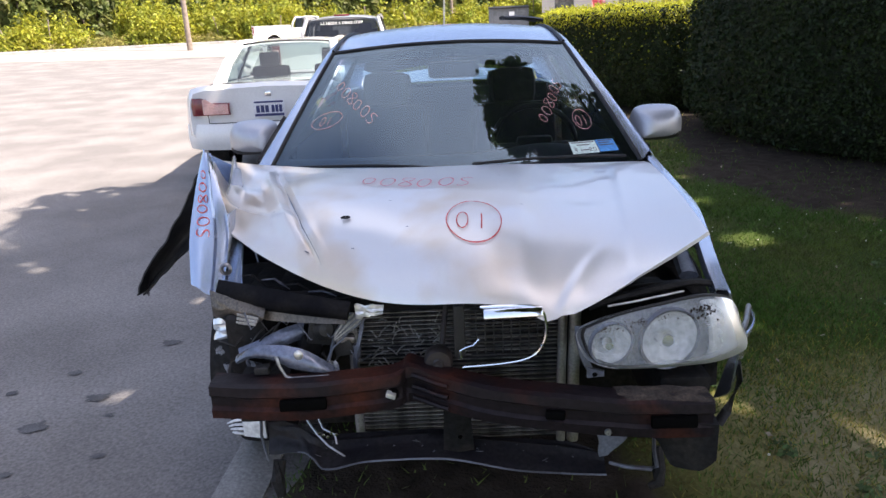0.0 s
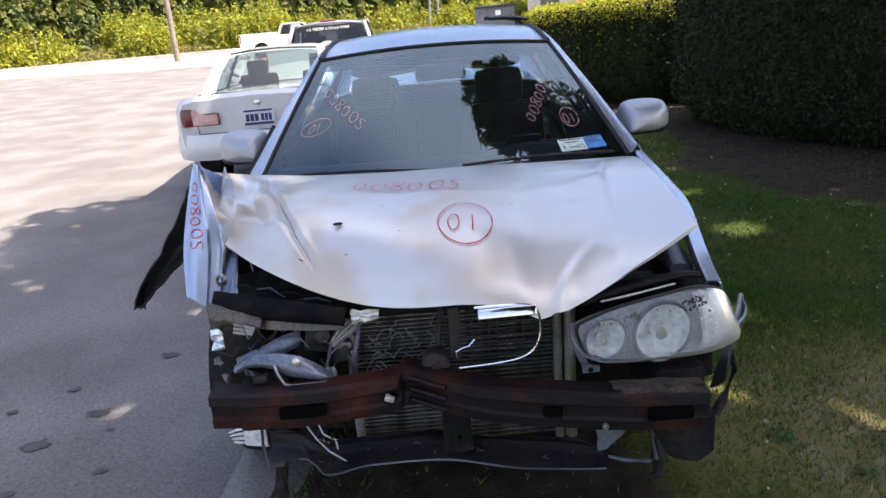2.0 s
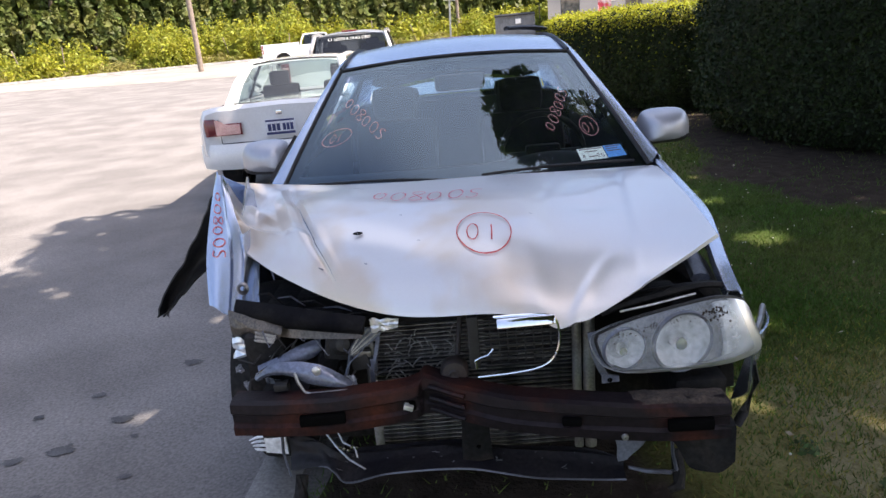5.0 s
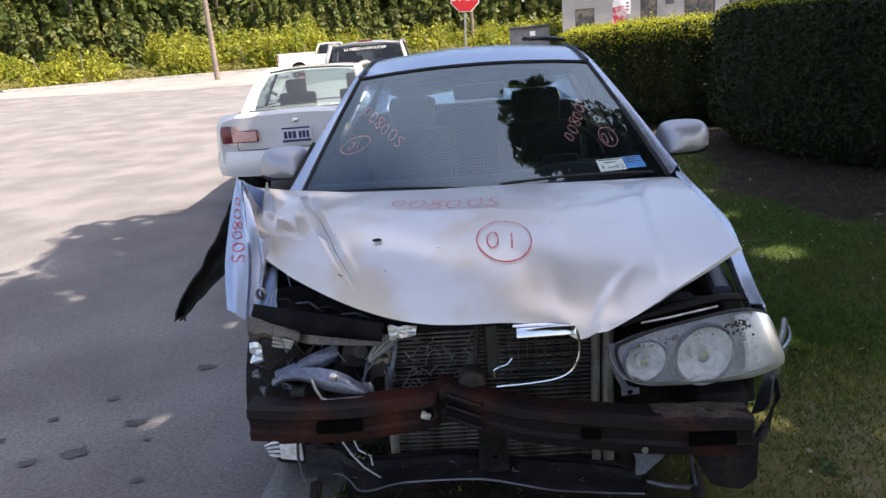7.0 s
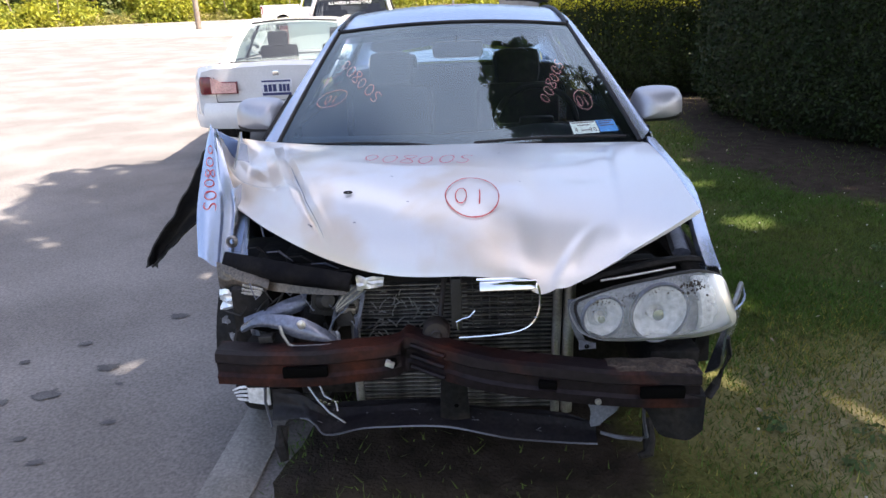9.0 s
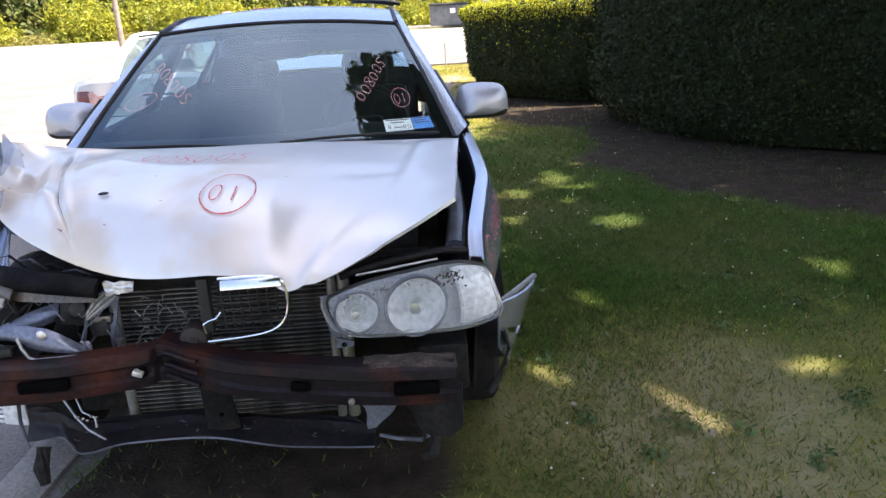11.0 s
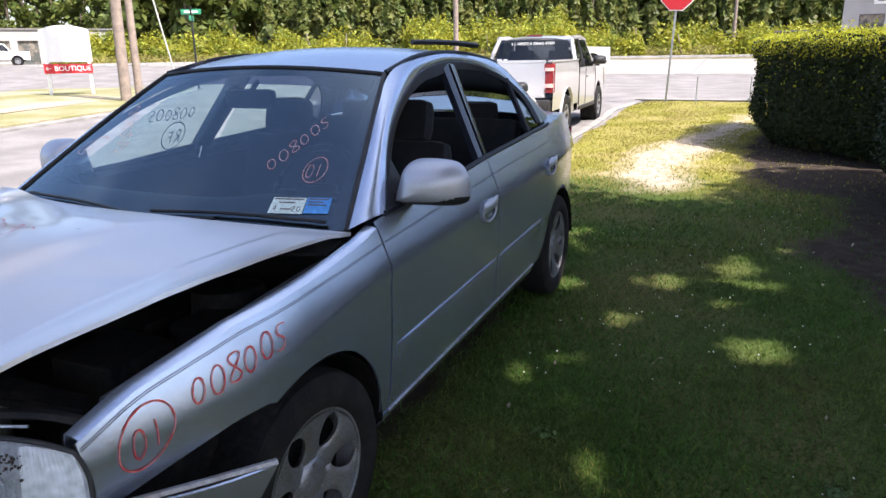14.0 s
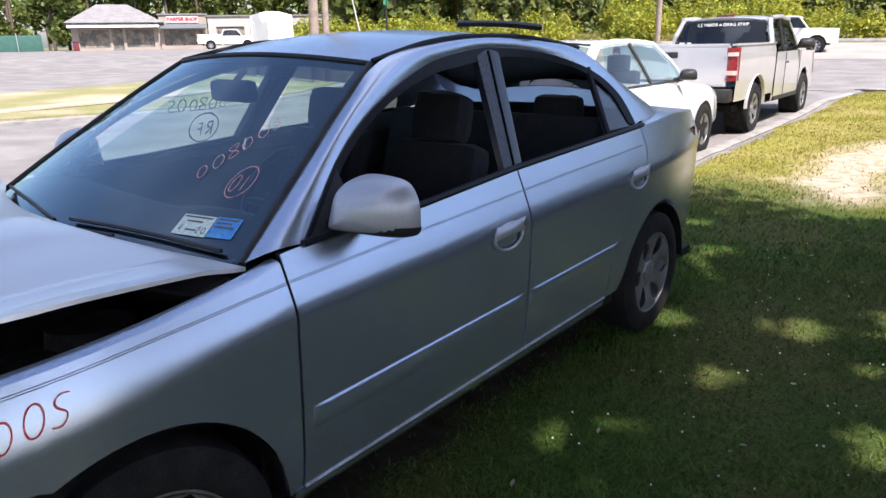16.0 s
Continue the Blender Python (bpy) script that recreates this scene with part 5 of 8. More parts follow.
part("tow_hook", hk, UNDER, shield)

# left headlamp, whole but hazed and dirty
HL_TOP = [(0.303, -0.735, 0.708), (0.40, -0.732, 0.733), (0.52, -0.712, 0.748), (0.645, -0.675, 0.755), (0.735, -0.628, 0.736)]
HL_BOT = [(0.336, -0.752, 0.615), (0.41, -0.75, 0.592), (0.54, -0.735, 0.582), (0.67, -0.706, 0.577), (0.785, -0.662, 0.582)]


def lamp_face(u, v, out=0.0):
    h, k = 2 * u - 1, 2 * v - 1
    u, v = 0.5 + 0.5 * h * math.sqrt(1 - 0.2 * k * k * abs(k)), 0.5 + 0.5 * k * math.sqrt(1 - 0.3 * h * h * h * h)
    p = curve(HL_TOP, min(1, max(0, u))).lerp(curve(HL_BOT, min(1, max(0, u))), v)
    e = (math.sin(math.pi * min(1, max(0, u)))) ** 0.5 * (math.sin(math.pi * min(1, max(0, v)))) ** 0.5
    return p + Vector((0.25, -1.0, 0.0)) * (0.032 * e + out)


BOWL = material("bright_lamp_bowl", (0.85, 0.86, 0.87), 0.4, 0.2, scale=12, amount=0.2, grain=60)
lamp = new("headlamp")
lamp.parent = wreck
lamp["label"] = "hazed headlamp speckled with dirt"
part("lamp_lens", sheet(lamp_face, 36, 20), LENS, lamp, "yellowed clear plastic lens")
hb = bmesh.new()
sheet(lambda u, v: lamp_face(u, v) + Vector((-0.02, 0.075 * (math.sin(math.pi * u) * math.sin(math.pi * v)) ** 0.35 + 0.002, 0)), 30, 16, bm=hb)
part("lamp_housing", hb, material("lamp_housing_grey", (0.5, 0.51, 0.52), 0.4, 0.2, spot=(0.24, 0.24, 0.245), scale=9, amount=0.6), lamp, "grey lamp housing")
for u0, r in ((0.205, 0.054), (0.515, 0.077)):
    c = lamp_face(u0, 0.52)
    bw = bmesh.new()
    lathe(bw, [(0.001, 0.045), (r * 0.35, 0.04), (r * 0.7, 0.024), (r * 0.95, 0.0), (r, -0.012), (r * 1.04, -0.01)], 32, Matrix.Translation((c.x - 0.01, c.y + 0.034, c.z)) @ Matrix.Rotation(radians(-90), 4, "X") @ Matrix.Rotation(radians(-12), 4, "Y"))
    bowl = part("reflector_bowl", bw, BOWL, lamp, "bright round reflector")
    rg = bmesh.new()
    lathe(rg, [(r * 1.0, -0.014), (r * 1.09, -0.018), (r * 1.13, -0.008), (r * 1.09, 0.0)], 32, Matrix.Translation((c.x - 0.01, c.y + 0.034, c.z)) @ Matrix.Rotation(radians(-90), 4, "X") @ Matrix.Rotation(radians(-12), 4, "Y"))
    part("bowl_rim", rg, BROKEN, bowl, "grey rim round the reflector")
    bl_ = bmesh.new()
    lathe(bl_, [(0.001, -0.012), (r * 0.2, -0.01), (r * 0.3, 0.0), (r * 0.3, 0.03)], 16, Matrix.Translation((c.x - 0.012, c.y + 0.03, c.z - 0.006)) @ Matrix.Rotation(radians(-90), 4, "X"))
    part("lamp_bulb", bl_, CHROME, bowl, "bright bulb shield")
fl = bmesh.new()
for k in range(13):
    u = 0.765 + 0.0165 * k
    tube(fl, [tuple(lamp_face(u, v) + Vector((-0.012, 0.02, 0))) for v in np.linspace(0.08, 0.92, 8)], 0.008, 6)
part("fluted_reflector", fl, BOWL, lamp, "fluted pale indicator reflector")
ed = bmesh.new()
tube(ed, [tuple(lamp_face(u, 0, -0.010)) for u in np.linspace(0, 1, 20)] + [tuple(lamp_face(1, v, -0.010)) for v in np.linspace(0.1, 1, 8)] + [tuple(lamp_face(u, 1, -0.010)) for u in np.linspace(0.97, 0, 20)] + [tuple(lamp_face(0, v, -0.010)) for v in np.linspace(0.9, 0, 8)], 0.005, 6)
part("lamp_rim", ed, BLACK, lamp, "black lamp edge")
sp = bmesh.new()
for k in range(150):
    u = min(0.93, max(0.05, rnd.choice((0.13, 0.22, 0.3, 0.36, 0.47, 0.62, 0.66, 0.72, 0.75)) + rnd.gauss(0, 0.03)))
    v = 0.09 + abs(rnd.gauss(0.04, 0.07))
    r = rnd.uniform(0.0008, 0.0026) * (1.5 if 0.6 < u < 0.78 else 1)
    bmesh.ops.create_icosphere(sp, subdivisions=1, radius=r, matrix=Matrix.Translation(lamp_face(u, v, 0.0005)))
part("dirt_speck", sp, DIRT, lamp, "dark dirt specks")["kind"] = "stuff"
ps = bmesh.new()
tube(ps, [(0.386, -0.69, 0.742), (0.47, -0.675, 0.748), (0.602, -0.63, 0.752)], 0.0035, 6)
part("chrome_strip", ps, ALU, lamp, "thin bright strip above the lamp")
pk = bmesh.new()
sheet(lambda u, v: (0.293 + 0.02 * v + 0.035 * u * u, -0.728 - 0.01 * u, 0.705 - 0.13 * u), 10, 3, 0.006, bm=pk)
sheet(lambda u, v: (0.325 + 0.045 * u, -0.735, 0.592 - 0.012 * u - 0.03 * v * (1 - 0.5 * u)), 8, 3, 0.006, bm=pk)
plate = part("lamp_plate", pk, BROKEN, lamp, "grey mounting plate beside the lamp")
ph = bmesh.new()
lathe(ph, [(0.001, 0.0), (0.006, 0.0), (0.007, 0.002)], 12, Matrix.Translation((0.345, -0.742, 0.573)) @ Matrix.Rotation(radians(90), 4, "X"))
part("plate_hole", ph, HOLE, plate, "dark bolt hole")
lt = bmesh.new()
tube(lt, [tuple(lamp_face(u, 0, -0.05) + Vector((0, 0.03, 0.012))) for u in np.linspace(0.1, 0.95, 12)], 0.016, 6, 0.6)
part("lamp_bracket", lt, UNDER, lamp)

# hanging bumper corner on the left
bc = sheet(lambda u, v: Vector((0.757, -0.645, 0.615)).lerp(Vector((0.925, -0.312, 0.56)), u).lerp(Vector((0.762, -0.615, 0.47)).lerp(Vector((0.80, -0.40, 0.285)), u ** 0.8), v) + Vector((0.02, -0.01, 0)) * math.sin(math.pi * u), 16, 10, 0.006,
           keep=lambda u, v: not (0.2 < u < 0.72 and 0.5 < v < 0.62))
corner = part("bumper_corner", bc, SILVER, wreck, "torn silver bumper corner hanging loose")
ll2 = bmesh.new()
tube(ll2, [(0.757, -0.645, 0.612), (0.84, -0.49, 0.59), (0.925, -0.312, 0.562)], 0.009, 6)
part("torn_lip", ll2, STEEL, corner)
st = bmesh.new()
tube(st, [(0.78, -0.6, 0.52), (0.8, -0.58, 0.45), (0.76, -0.6, 0.36), (0.73, -0.62, 0.33)], 0.016, 6, 0.4)
part("torn_strap", st, BLACK, corner, "torn black plastic strap")
ic = bmesh.new()
sheet(lambda u, v: (0.70 + 0.02 * v, -0.56 + 0.3 * u, 0.30 + 0.28 * v), 8, 8, 0.01, bm=ic)
part("inner_wing", ic, UNDER, wreck)

# right front: smashed lamp, bent brackets and loose liner
smash = new("smashed_headlamp")
smash.parent = wreck
smash["label"] = "shattered headlamp with bent brackets and wires"
BR_T = [(-0.715, -0.42, 0.757), (-0.592, -0.50, 0.763), (-0.477, -0.55, 0.757), (-0.30, -0.60, 0.739)]
BR_B = [(-0.715, -0.43, 0.713), (-0.615, -0.50, 0.722), (-0.524, -0.55, 0.716), (-0.31, -0.60, 0.704)]
bar = sheet(lambda u, v: curve(BR_T, u).lerp(curve(BR_B, u), v) + Vector((0, -0.022 * math.sin(math.pi * v), 0.003 * noise.noise((u * 9, v * 2, 1)))), 30, 8, 0.012)
part("bent_bracket", bar, SHADED_METAL, smash, "dark bent upper bracket")
under_bar = sheet(lambda u, v: curve(BR_B, 0.1 + 0.88 * u) + Vector((0, -0.008 - 0.01 * v, -0.004 - (0.012 + 0.016 * math.sin(math.pi * u)) * v)), 24, 4, 0.004)
part("torn_edge", under_bar, TAN, smash, "brown torn edge under the bracket")
AM = [Vector(p) for p in ((-0.742, -0.45, 0.742), (-0.551, -0.56, 0.722), (-0.575, -0.56, 0.68), (-0.742, -0.46, 0.655))]
rf = sheet(lambda u, v: AM[0].lerp(AM[1], u).lerp(AM[3].lerp(AM[2], u), v * (0.9 + 0.12 * math.sin(13 * u))) + Vector((0.01 * math.sin(3 * v), -0.025 * math.sin(math.pi * v) + 0.004 * noise.noise((u * 7, v * 7, 3)), 0)), 40, 16)
amber = part("reflector_shard", rf, TAN, smash, "dull tan reflector shard")
rr_ = bmesh.new()
for k in range(9):
    for m in range(3):
        c = AM[0].lerp(AM[1], 0.60 + 0.045 * k).lerp(AM[3].lerp(AM[2], 0.60 + 0.045 * k), 0.52 + 0.19 * m)
        box(rr_, c + Vector((0, -0.026, 0)), (0.0065, 0.006, 0.0085), 0.0015)
part("reflector_ribs", rr_, ALU, amber, "bright moulded reflector squares")["kind"] = "stuff"


def ragged(name, a, b, c, d, mat, label="", amp=0.012, seed=0, thick=0.005):
    """A torn, crumpled plate between four corners."""
    a, b, c, d = map(Vector, (a, b, c, d))
    def f(u, v):
        e = 1.0 - 0.22 * abs(noise.noise((u * 6, seed, 0.5))) * v
        p = a.lerp(b, u).lerp(d.lerp(c, u), v * e)
        return p + Vector((noise.noise((u * 4, v * 4, seed)), noise.noise((u * 5, v * 5, seed + 9)), noise.noise((u * 4, v * 4, seed + 5)))) * amp
    return part(name, sheet(lambda u, v: f(u, v) + Vector((0, thick, 0)), 14, 10, bm=sheet(f, 14, 10)), mat, smash, label)


SHELL = material("blue_grey_lamp_shell", (0.17, 0.19, 0.25), 0.25, 0.4, spot=(0.09, 0.10, 0.13), scale=9, amount=0.8, grain=90)
PALE_PLASTIC = material("pale_torn_plastic", (0.27, 0.28, 0.31), 0.4, spot=(0.25, 0.25, 0.27), scale=30, amount=0.8)
HAZY = glass("hazy_broken_lens", (0.7, 0.75, 0.8), 0.8, 0.25, haze=0.5, ior=1.45)
ragged("lens_shard", (-0.735, -0.475, 0.66), (-0.585, -0.545, 0.675), (-0.609, -0.545, 0.615), (-0.735, -0.485, 0.595), HAZY, "crumpled hazy lens piece", 0.014, 1, 0.003)
ragged("shard", (-0.735, -0.50, 0.574), (-0.71, -0.515, 0.588), (-0.706, -0.51, 0.56), (-0.73, -0.50, 0.555), PALE_PLASTIC, "pale torn plastic point", 0.010, 3)
ragged("shard", (-0.715, -0.51, 0.528), (-0.69, -0.52, 0.53), (-0.696, -0.52, 0.50), (-0.705, -0.51, 0.496), PALE_PLASTIC, "pale torn plastic point", 0.006, 4)
ragged("shard", (-0.62, -0.59, 0.585), (-0.575, -0.60, 0.592), (-0.57, -0.60, 0.56), (-0.61, -0.60, 0.55), BROKEN, "", 0.008, 5)
ragged("shard", (-0.372, -0.625, 0.582), (-0.348, -0.63, 0.578), (-0.345, -0.63, 0.548), (-0.365, -0.625, 0.55), PALE_PLASTIC, "pale torn plastic point", 0.005, 6)
ARM_T = [(-0.637, -0.57, 0.602), (-0.576, -0.57, 0.626), (-0.516, -0.55, 0.648), (-0.452, -0.53, 0.662)]
ARM_B = [(-0.625, -0.58, 0.59), (-0.552, -0.58, 0.604), (-0.492, -0.56, 0.614), (-0.452, -0.54, 0.622)]
part("lamp_arm", sheet(lambda u, v: curve(ARM_T, u).lerp(curve(ARM_B, u), v) + Vector((0, -0.012 * math.sin(math.pi * v), 0)), 22, 6, 0.006), SHELL, smash, "blue-grey plastic lamp arm")
ARCH_T = [(-0.635, -0.60, 0.594), (-0.579, -0.62, 0.629), (-0.514, -0.64, 0.641), (-0.445, -0.65, 0.634), (-0.39, -0.65, 0.602), (-0.36, -0.63, 0.562)]
ARCH_B = [(-0.625, -0.605, 0.586), (-0.583, -0.62, 0.606), (-0.519, -0.64, 0.604), (-0.476, -0.65, 0.582), (-0.41, -0.65, 0.568), (-0.362, -0.63, 0.556)]
part("lamp_shell", sheet(lambda u, v: curve(ARCH_T, u).lerp(curve(ARCH_B, u), v) + Vector((0, -0.022 * math.sin(math.pi * v) ** 0.7, 0.002 * noise.noise((u * 12, v * 3, 1)))), 40, 10, 0.005), SHELL, smash, "silver-blue arched lamp shell")
# near-black sheet painted in for the dark hollow under the shell
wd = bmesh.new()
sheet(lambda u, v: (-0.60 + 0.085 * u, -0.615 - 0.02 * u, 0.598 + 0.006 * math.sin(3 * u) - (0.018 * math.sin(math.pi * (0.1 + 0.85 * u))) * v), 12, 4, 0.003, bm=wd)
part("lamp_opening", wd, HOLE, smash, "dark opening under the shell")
gb = bmesh.new()
bmesh.ops.create_uvsphere(gb, u_segments=12, v_segments=8, radius=0.013, matrix=Matrix.Translation((-0.443, -0.675, 0.628)) @ Matrix.Diagonal((1.0, 0.5, 1.1, 1)))
part("bulb", gb, REFLECT, smash, "bright bulb cap")
for k, (a, b, w_, m_) in enumerate((((-0.30, -0.575, 0.69), (-0.345, -0.585, 0.632), 0.012, ALU), ((-0.282, -0.575, 0.68), (-0.305, -0.585, 0.535), 0.016, BROKEN), ((-0.312, -0.585, 0.665), (-0.385, -0.605, 0.575), 0.01, BROKEN), ((-0.325, -0.58, 0.672), (-0.36, -0.59, 0.615), 0.008, STEEL), ((-0.53, -0.56, 0.668), (-0.62, -0.58, 0.585), 0.007, UNDER), ((-0.56, -0.56, 0.665), (-0.66, -0.57, 0.56), 0.010, BLACK), ((-0.66, -0.53, 0.66), (-0.685, -0.54, 0.50), 0.012, BLACK))):
    q = bmesh.new()
    a, b = Vector(a), Vector(b)
    sd = Vector((0.8, -0.3, 0.5)).normalized() * w_ / 2
    sheet(lambda u, v, a=a, b=b, sd=sd, k=k: a.lerp(b, u) + sd * (2 * v - 1) + Vector((0.005 * math.sin(5 * u + k), -0.008 * math.sin(math.pi * u), 0.004 * math.sin(9 * u + k))), 12, 2, 0.003, bm=q)
    part("bent_plate", q, m_, smash, "narrow bent metal plate")
for c, sz, a_, m in (((-0.40, -0.55, 0.645), (0.075, 0.06, 0.07), 12, BLACK), ((-0.335, -0.56, 0.60), (0.055, 0.05, 0.05), -8, BLACK), ((-0.325, -0.575, 0.625), (0.045, 0.02, 0.018), 5, STEEL), ((-0.44, -0.54, 0.60), (0.06, 0.06, 0.05), 25, UNDER), ((-0.30, -0.57, 0.585), (0.02, 0.02, 0.04), 0, BROKEN), ((-0.52, -0.53, 0.575), (0.22, 0.06, 0.04), 4, UNDER), ((-0.55, -0.66, 0.582), (0.04, 0.03, 0.02), -4, BLACK)):
    q = bmesh.new()
    box(q, c, sz, min(sz) * 0.15, Matrix.Rotation(radians(a_), 4, "Y") @ Matrix.Rotation(radians(a_ * 0.7), 4, "Z"))
    part("connector_box", q, m, smash)
cone = bmesh.new()
lathe(cone, [(0.002, 0.03), (0.02, 0.026), (0.034, 0.0), (0.036, -0.02), (0.02, -0.03)], 20, Matrix.Translation((-0.385, -0.575, 0.66)) @ Matrix.Rotation(radians(75), 4, "X") @ Matrix.Rotation(radians(20), 4, "Y"))
part("lamp_socket", cone, BLACK, smash, "black lamp socket")
for k in range(7):
    wr = bmesh.new()
    a = Vector((-0.305 + 0.006 * k, -0.58, 0.705 - 0.003 * k))
    tube(wr, [a, a + Vector((-0.03, -0.015, -0.02)), a + Vector((-0.05 - 0.006 * k, -0.02, -0.055)), a + Vector((-0.065 - 0.008 * k, -0.01, -0.10 - 0.006 * k))], 0.0032, 5)
    part("wire", wr, ALU if k % 2 else BROKEN, smash, "loose grey wire")
for k in range(16):
    wr = bmesh.new()
    a = Vector((rnd.uniform(-0.66, -0.32), rnd.uniform(-0.59, -0.53), rnd.uniform(0.57, 0.7)))
    b = a + Vector((rnd.uniform(-0.12, 0.12), rnd.uniform(-0.03, 0.03), rnd.uniform(-0.11, 0.03)))
    m_ = (a + b) / 2 + Vector((0, -0.03, -0.03))
    tube(wr, [a, a.lerp(m_, 0.6), m_, b.lerp(m_, 0.6), b], rnd.uniform(0.0015, 0.004), 5)
    part("wire", wr, BLACK if k % 3 else BROKEN, smash, "loose thin wire")
rod = bmesh.new()
tube(rod, [(-0.503, -0.68, 0.628), (-0.495, -0.685, 0.60), (-0.482, -0.685, 0.572), (-0.465, -0.685, 0.565), (-0.358, -0.68, 0.565), (-0.29, -0.66, 0.562), (-0.233, -0.64, 0.556)], 0.0045, 6)
part("bent_rod", rod, STEEL, smash, "thin bent steel rod")
for k in range(5):
    wr = bmesh.new()
    a = Vector((-0.66 + 0.075 * k, -0.40 - 0.035 * k, 0.765 - 0.008 * k + 0.012 * rnd.random()))
    tube(wr, [a, a + Vector((0.045, -0.03, 0.012)), a + Vector((0.085, -0.03, -0.03 + 0.008 * k))], [0.005, 0.006, 0.003], 5, 0.35)
    part("bent_strip", wr, BROKEN if k % 2 else UNDER, smash, "bent metal strip")
ragged("torn_bracket", (-0.29, -0.61, 0.742), (-0.208, -0.615, 0.738), (-0.215, -0.615, 0.710), (-0.288, -0.61, 0.698), REFLECT, "torn pale plastic bracket", 0.006, 8)
sk = bmesh.new()
sheet(lambda u, v: (-0.66 + 0.07 * u, -0.565 - 0.01 * u, 0.385 - 0.005 * u - 0.068 * v), 8, 6, 0.006, bm=sk)
for k in range(4):
    tube(sk, [(-0.655, -0.568, 0.372 - 0.016 * k), (-0.685, -0.565, 0.368 - 0.014 * k), (-0.71 + 0.004 * k, -0.56, 0.356 - 0.01 * k)], [0.006, 0.006, 0.003], 5, 0.6)
part("white_splinter", sk, BOWL, smash, "cracked white plastic piece with fingers")
dg = bmesh.new()
tube(dg, [(-0.47, -0.60, 0.40), (-0.43, -0.63, 0.355), (-0.395, -0.65, 0.325), (-0.345, -0.66, 0.292)], [0.004, 0.0035, 0.003, 0.003], 5)
tube(dg, [(-0.43, -0.61, 0.41), (-0.41, -0.63, 0.37), (-0.375, -0.64, 0.355), (-0.37, -0.65, 0.33)], 0.003, 5)
part("dangling_wire", dg, STEEL, smash, "bright wire hanging under the beam")
cl2 = bmesh.new()
for k in range(5):
    box(cl2, (-0.42 + 0.012 * k, -0.64, 0.36 - 0.006 * (k % 3)), (0.008, 0.006, 0.008), 0.001, Matrix.Rotation(k, 4, "Y"))
part("glass_crumb", cl2, CHROME, smash, "bright lamp crumbs")["kind"] = "stuff"
# crumpled front end of the right fender
NOSE_L = [(-0.806, -0.137, 1.112), (-0.822, -0.22, 0.99), (-0.83, -0.31, 0.86), (-0.82, -0.38, 0.735)]
NOSE_R = [(-0.790, -0.150, 1.095), (-0.745, -0.235, 0.985), (-0.715, -0.285, 0.86), (-0.732, -0.385, 0.690)]
ff = sheet(lambda u, v: curve(NOSE_L, v).lerp(curve(NOSE_R, v), u) + Vector((0, -0.012 * math.sin(math.pi * u) + 0.012 * smooth((u - 0.62) / 0.05), 0.004 * math.sin(9 * u) * v)), 18, 26, 0.005)
nose = part("fender_nose", ff, SILVER, wreck, "folded silver fender front marked with red ink")
ff = sheet(lambda u, v: curve(NOSE_R, 0.5 + 0.5 * v) + Vector((0.055 * u * (0.4 + 0.6 * v), 0.05 * u - 0.02 * math.sin(5 * u + 3 * v), -0.015 * u * math.sin(8 * v))), 10, 14, 0.004)
part("fender_fold", ff, SILVER, nose, "creased metal flap")
ff = sheet(lambda u, v: Vector((-0.80, -0.14, 1.10)).lerp(Vector((-0.735, -0.02, 1.02)), u) + Vector((0.0, 0.0, -0.09 * v)), 8, 6, 0.004)
part("fender_fold", ff, SILVER, nose, "creased metal flap")
rh = bmesh.new()
lathe(rh, [(0.008, 0.004), (0.016, 0.0), (0.02, 0.006), (0.014, 0.012)], 14, Matrix.Translation((-0.70, -0.40, 0.79)) @ Matrix.Rotation(radians(80), 4, "X"))
part("torn_mount", rh, STEEL, nose, "torn round mount")
LIN_L = [(-0.86, 0.0, 1.045), (-0.905, -0.01, 0.98), (-0.965, -0.01, 0.885), (-1.06, 0.0, 0.755), (-1.155, 0.0, 0.63), (-1.185, 0.0, 0.56)]
LIN_R = [(-0.80, 0.0, 1.0), (-0.835, 0.0, 0.9), (-0.875, 0.01, 0.80), (-0.985, 0.01, 0.725), (-1.09, 0.0, 0.63), (-1.165, 0.0, 0.565)]
lin = sheet(lambda u, v: curve(LIN_L, u).lerp(curve(LIN_R, u), v) + Vector((0.01 * noise.noise((u * 9, v * 3, 1)), 0.05 * math.sin(math.pi * v) + 0.03 * math.sin(3 * u), 0.008 * noise.noise((u * 13, v * 2, 6)))), 40, 8, 0.006)
part("loose_liner", lin, BLACK, wreck, "black wheel arch liner torn out and sticking up")

# cowl and wipers
cw = sheet(lambda u, v: screen(u, -0.03) + Vector((0, -0.02 - 0.09 * v, -0.015 - 0.015 * v)), 20, 4, 0.01)
part("cowl_panel", cw, BLACK, wreck, "black plastic cowl")
for u0, u1 in ((0.55, 0.96), (0.08, 0.5)):
    wp = bmesh.new()
    tube(wp, [tuple(screen(u0 + (u1 - u0) * t, 0.045 - 0.02 * t + 0.02 * math.sin(3.14 * t), 0.014)) for t in np.linspace(0, 1, 14)], 0.006, 6)
    wiper = part("wiper", wp, BLACK, wreck, "black wiper lying low on the glass")
    wa = bmesh.new()
    tube(wa, [tuple(screen(u0 - 0.03 + (u1 - u0) * t, -0.01 + 0.05 * t, 0.026)) for t in np.linspace(0, 0.5, 8)], [0.012, 0.011, 0.01, 0.009, 0.008, 0.007, 0.006, 0.005], 6)
    part("wiper_arm", wa, BLACK, wiper)

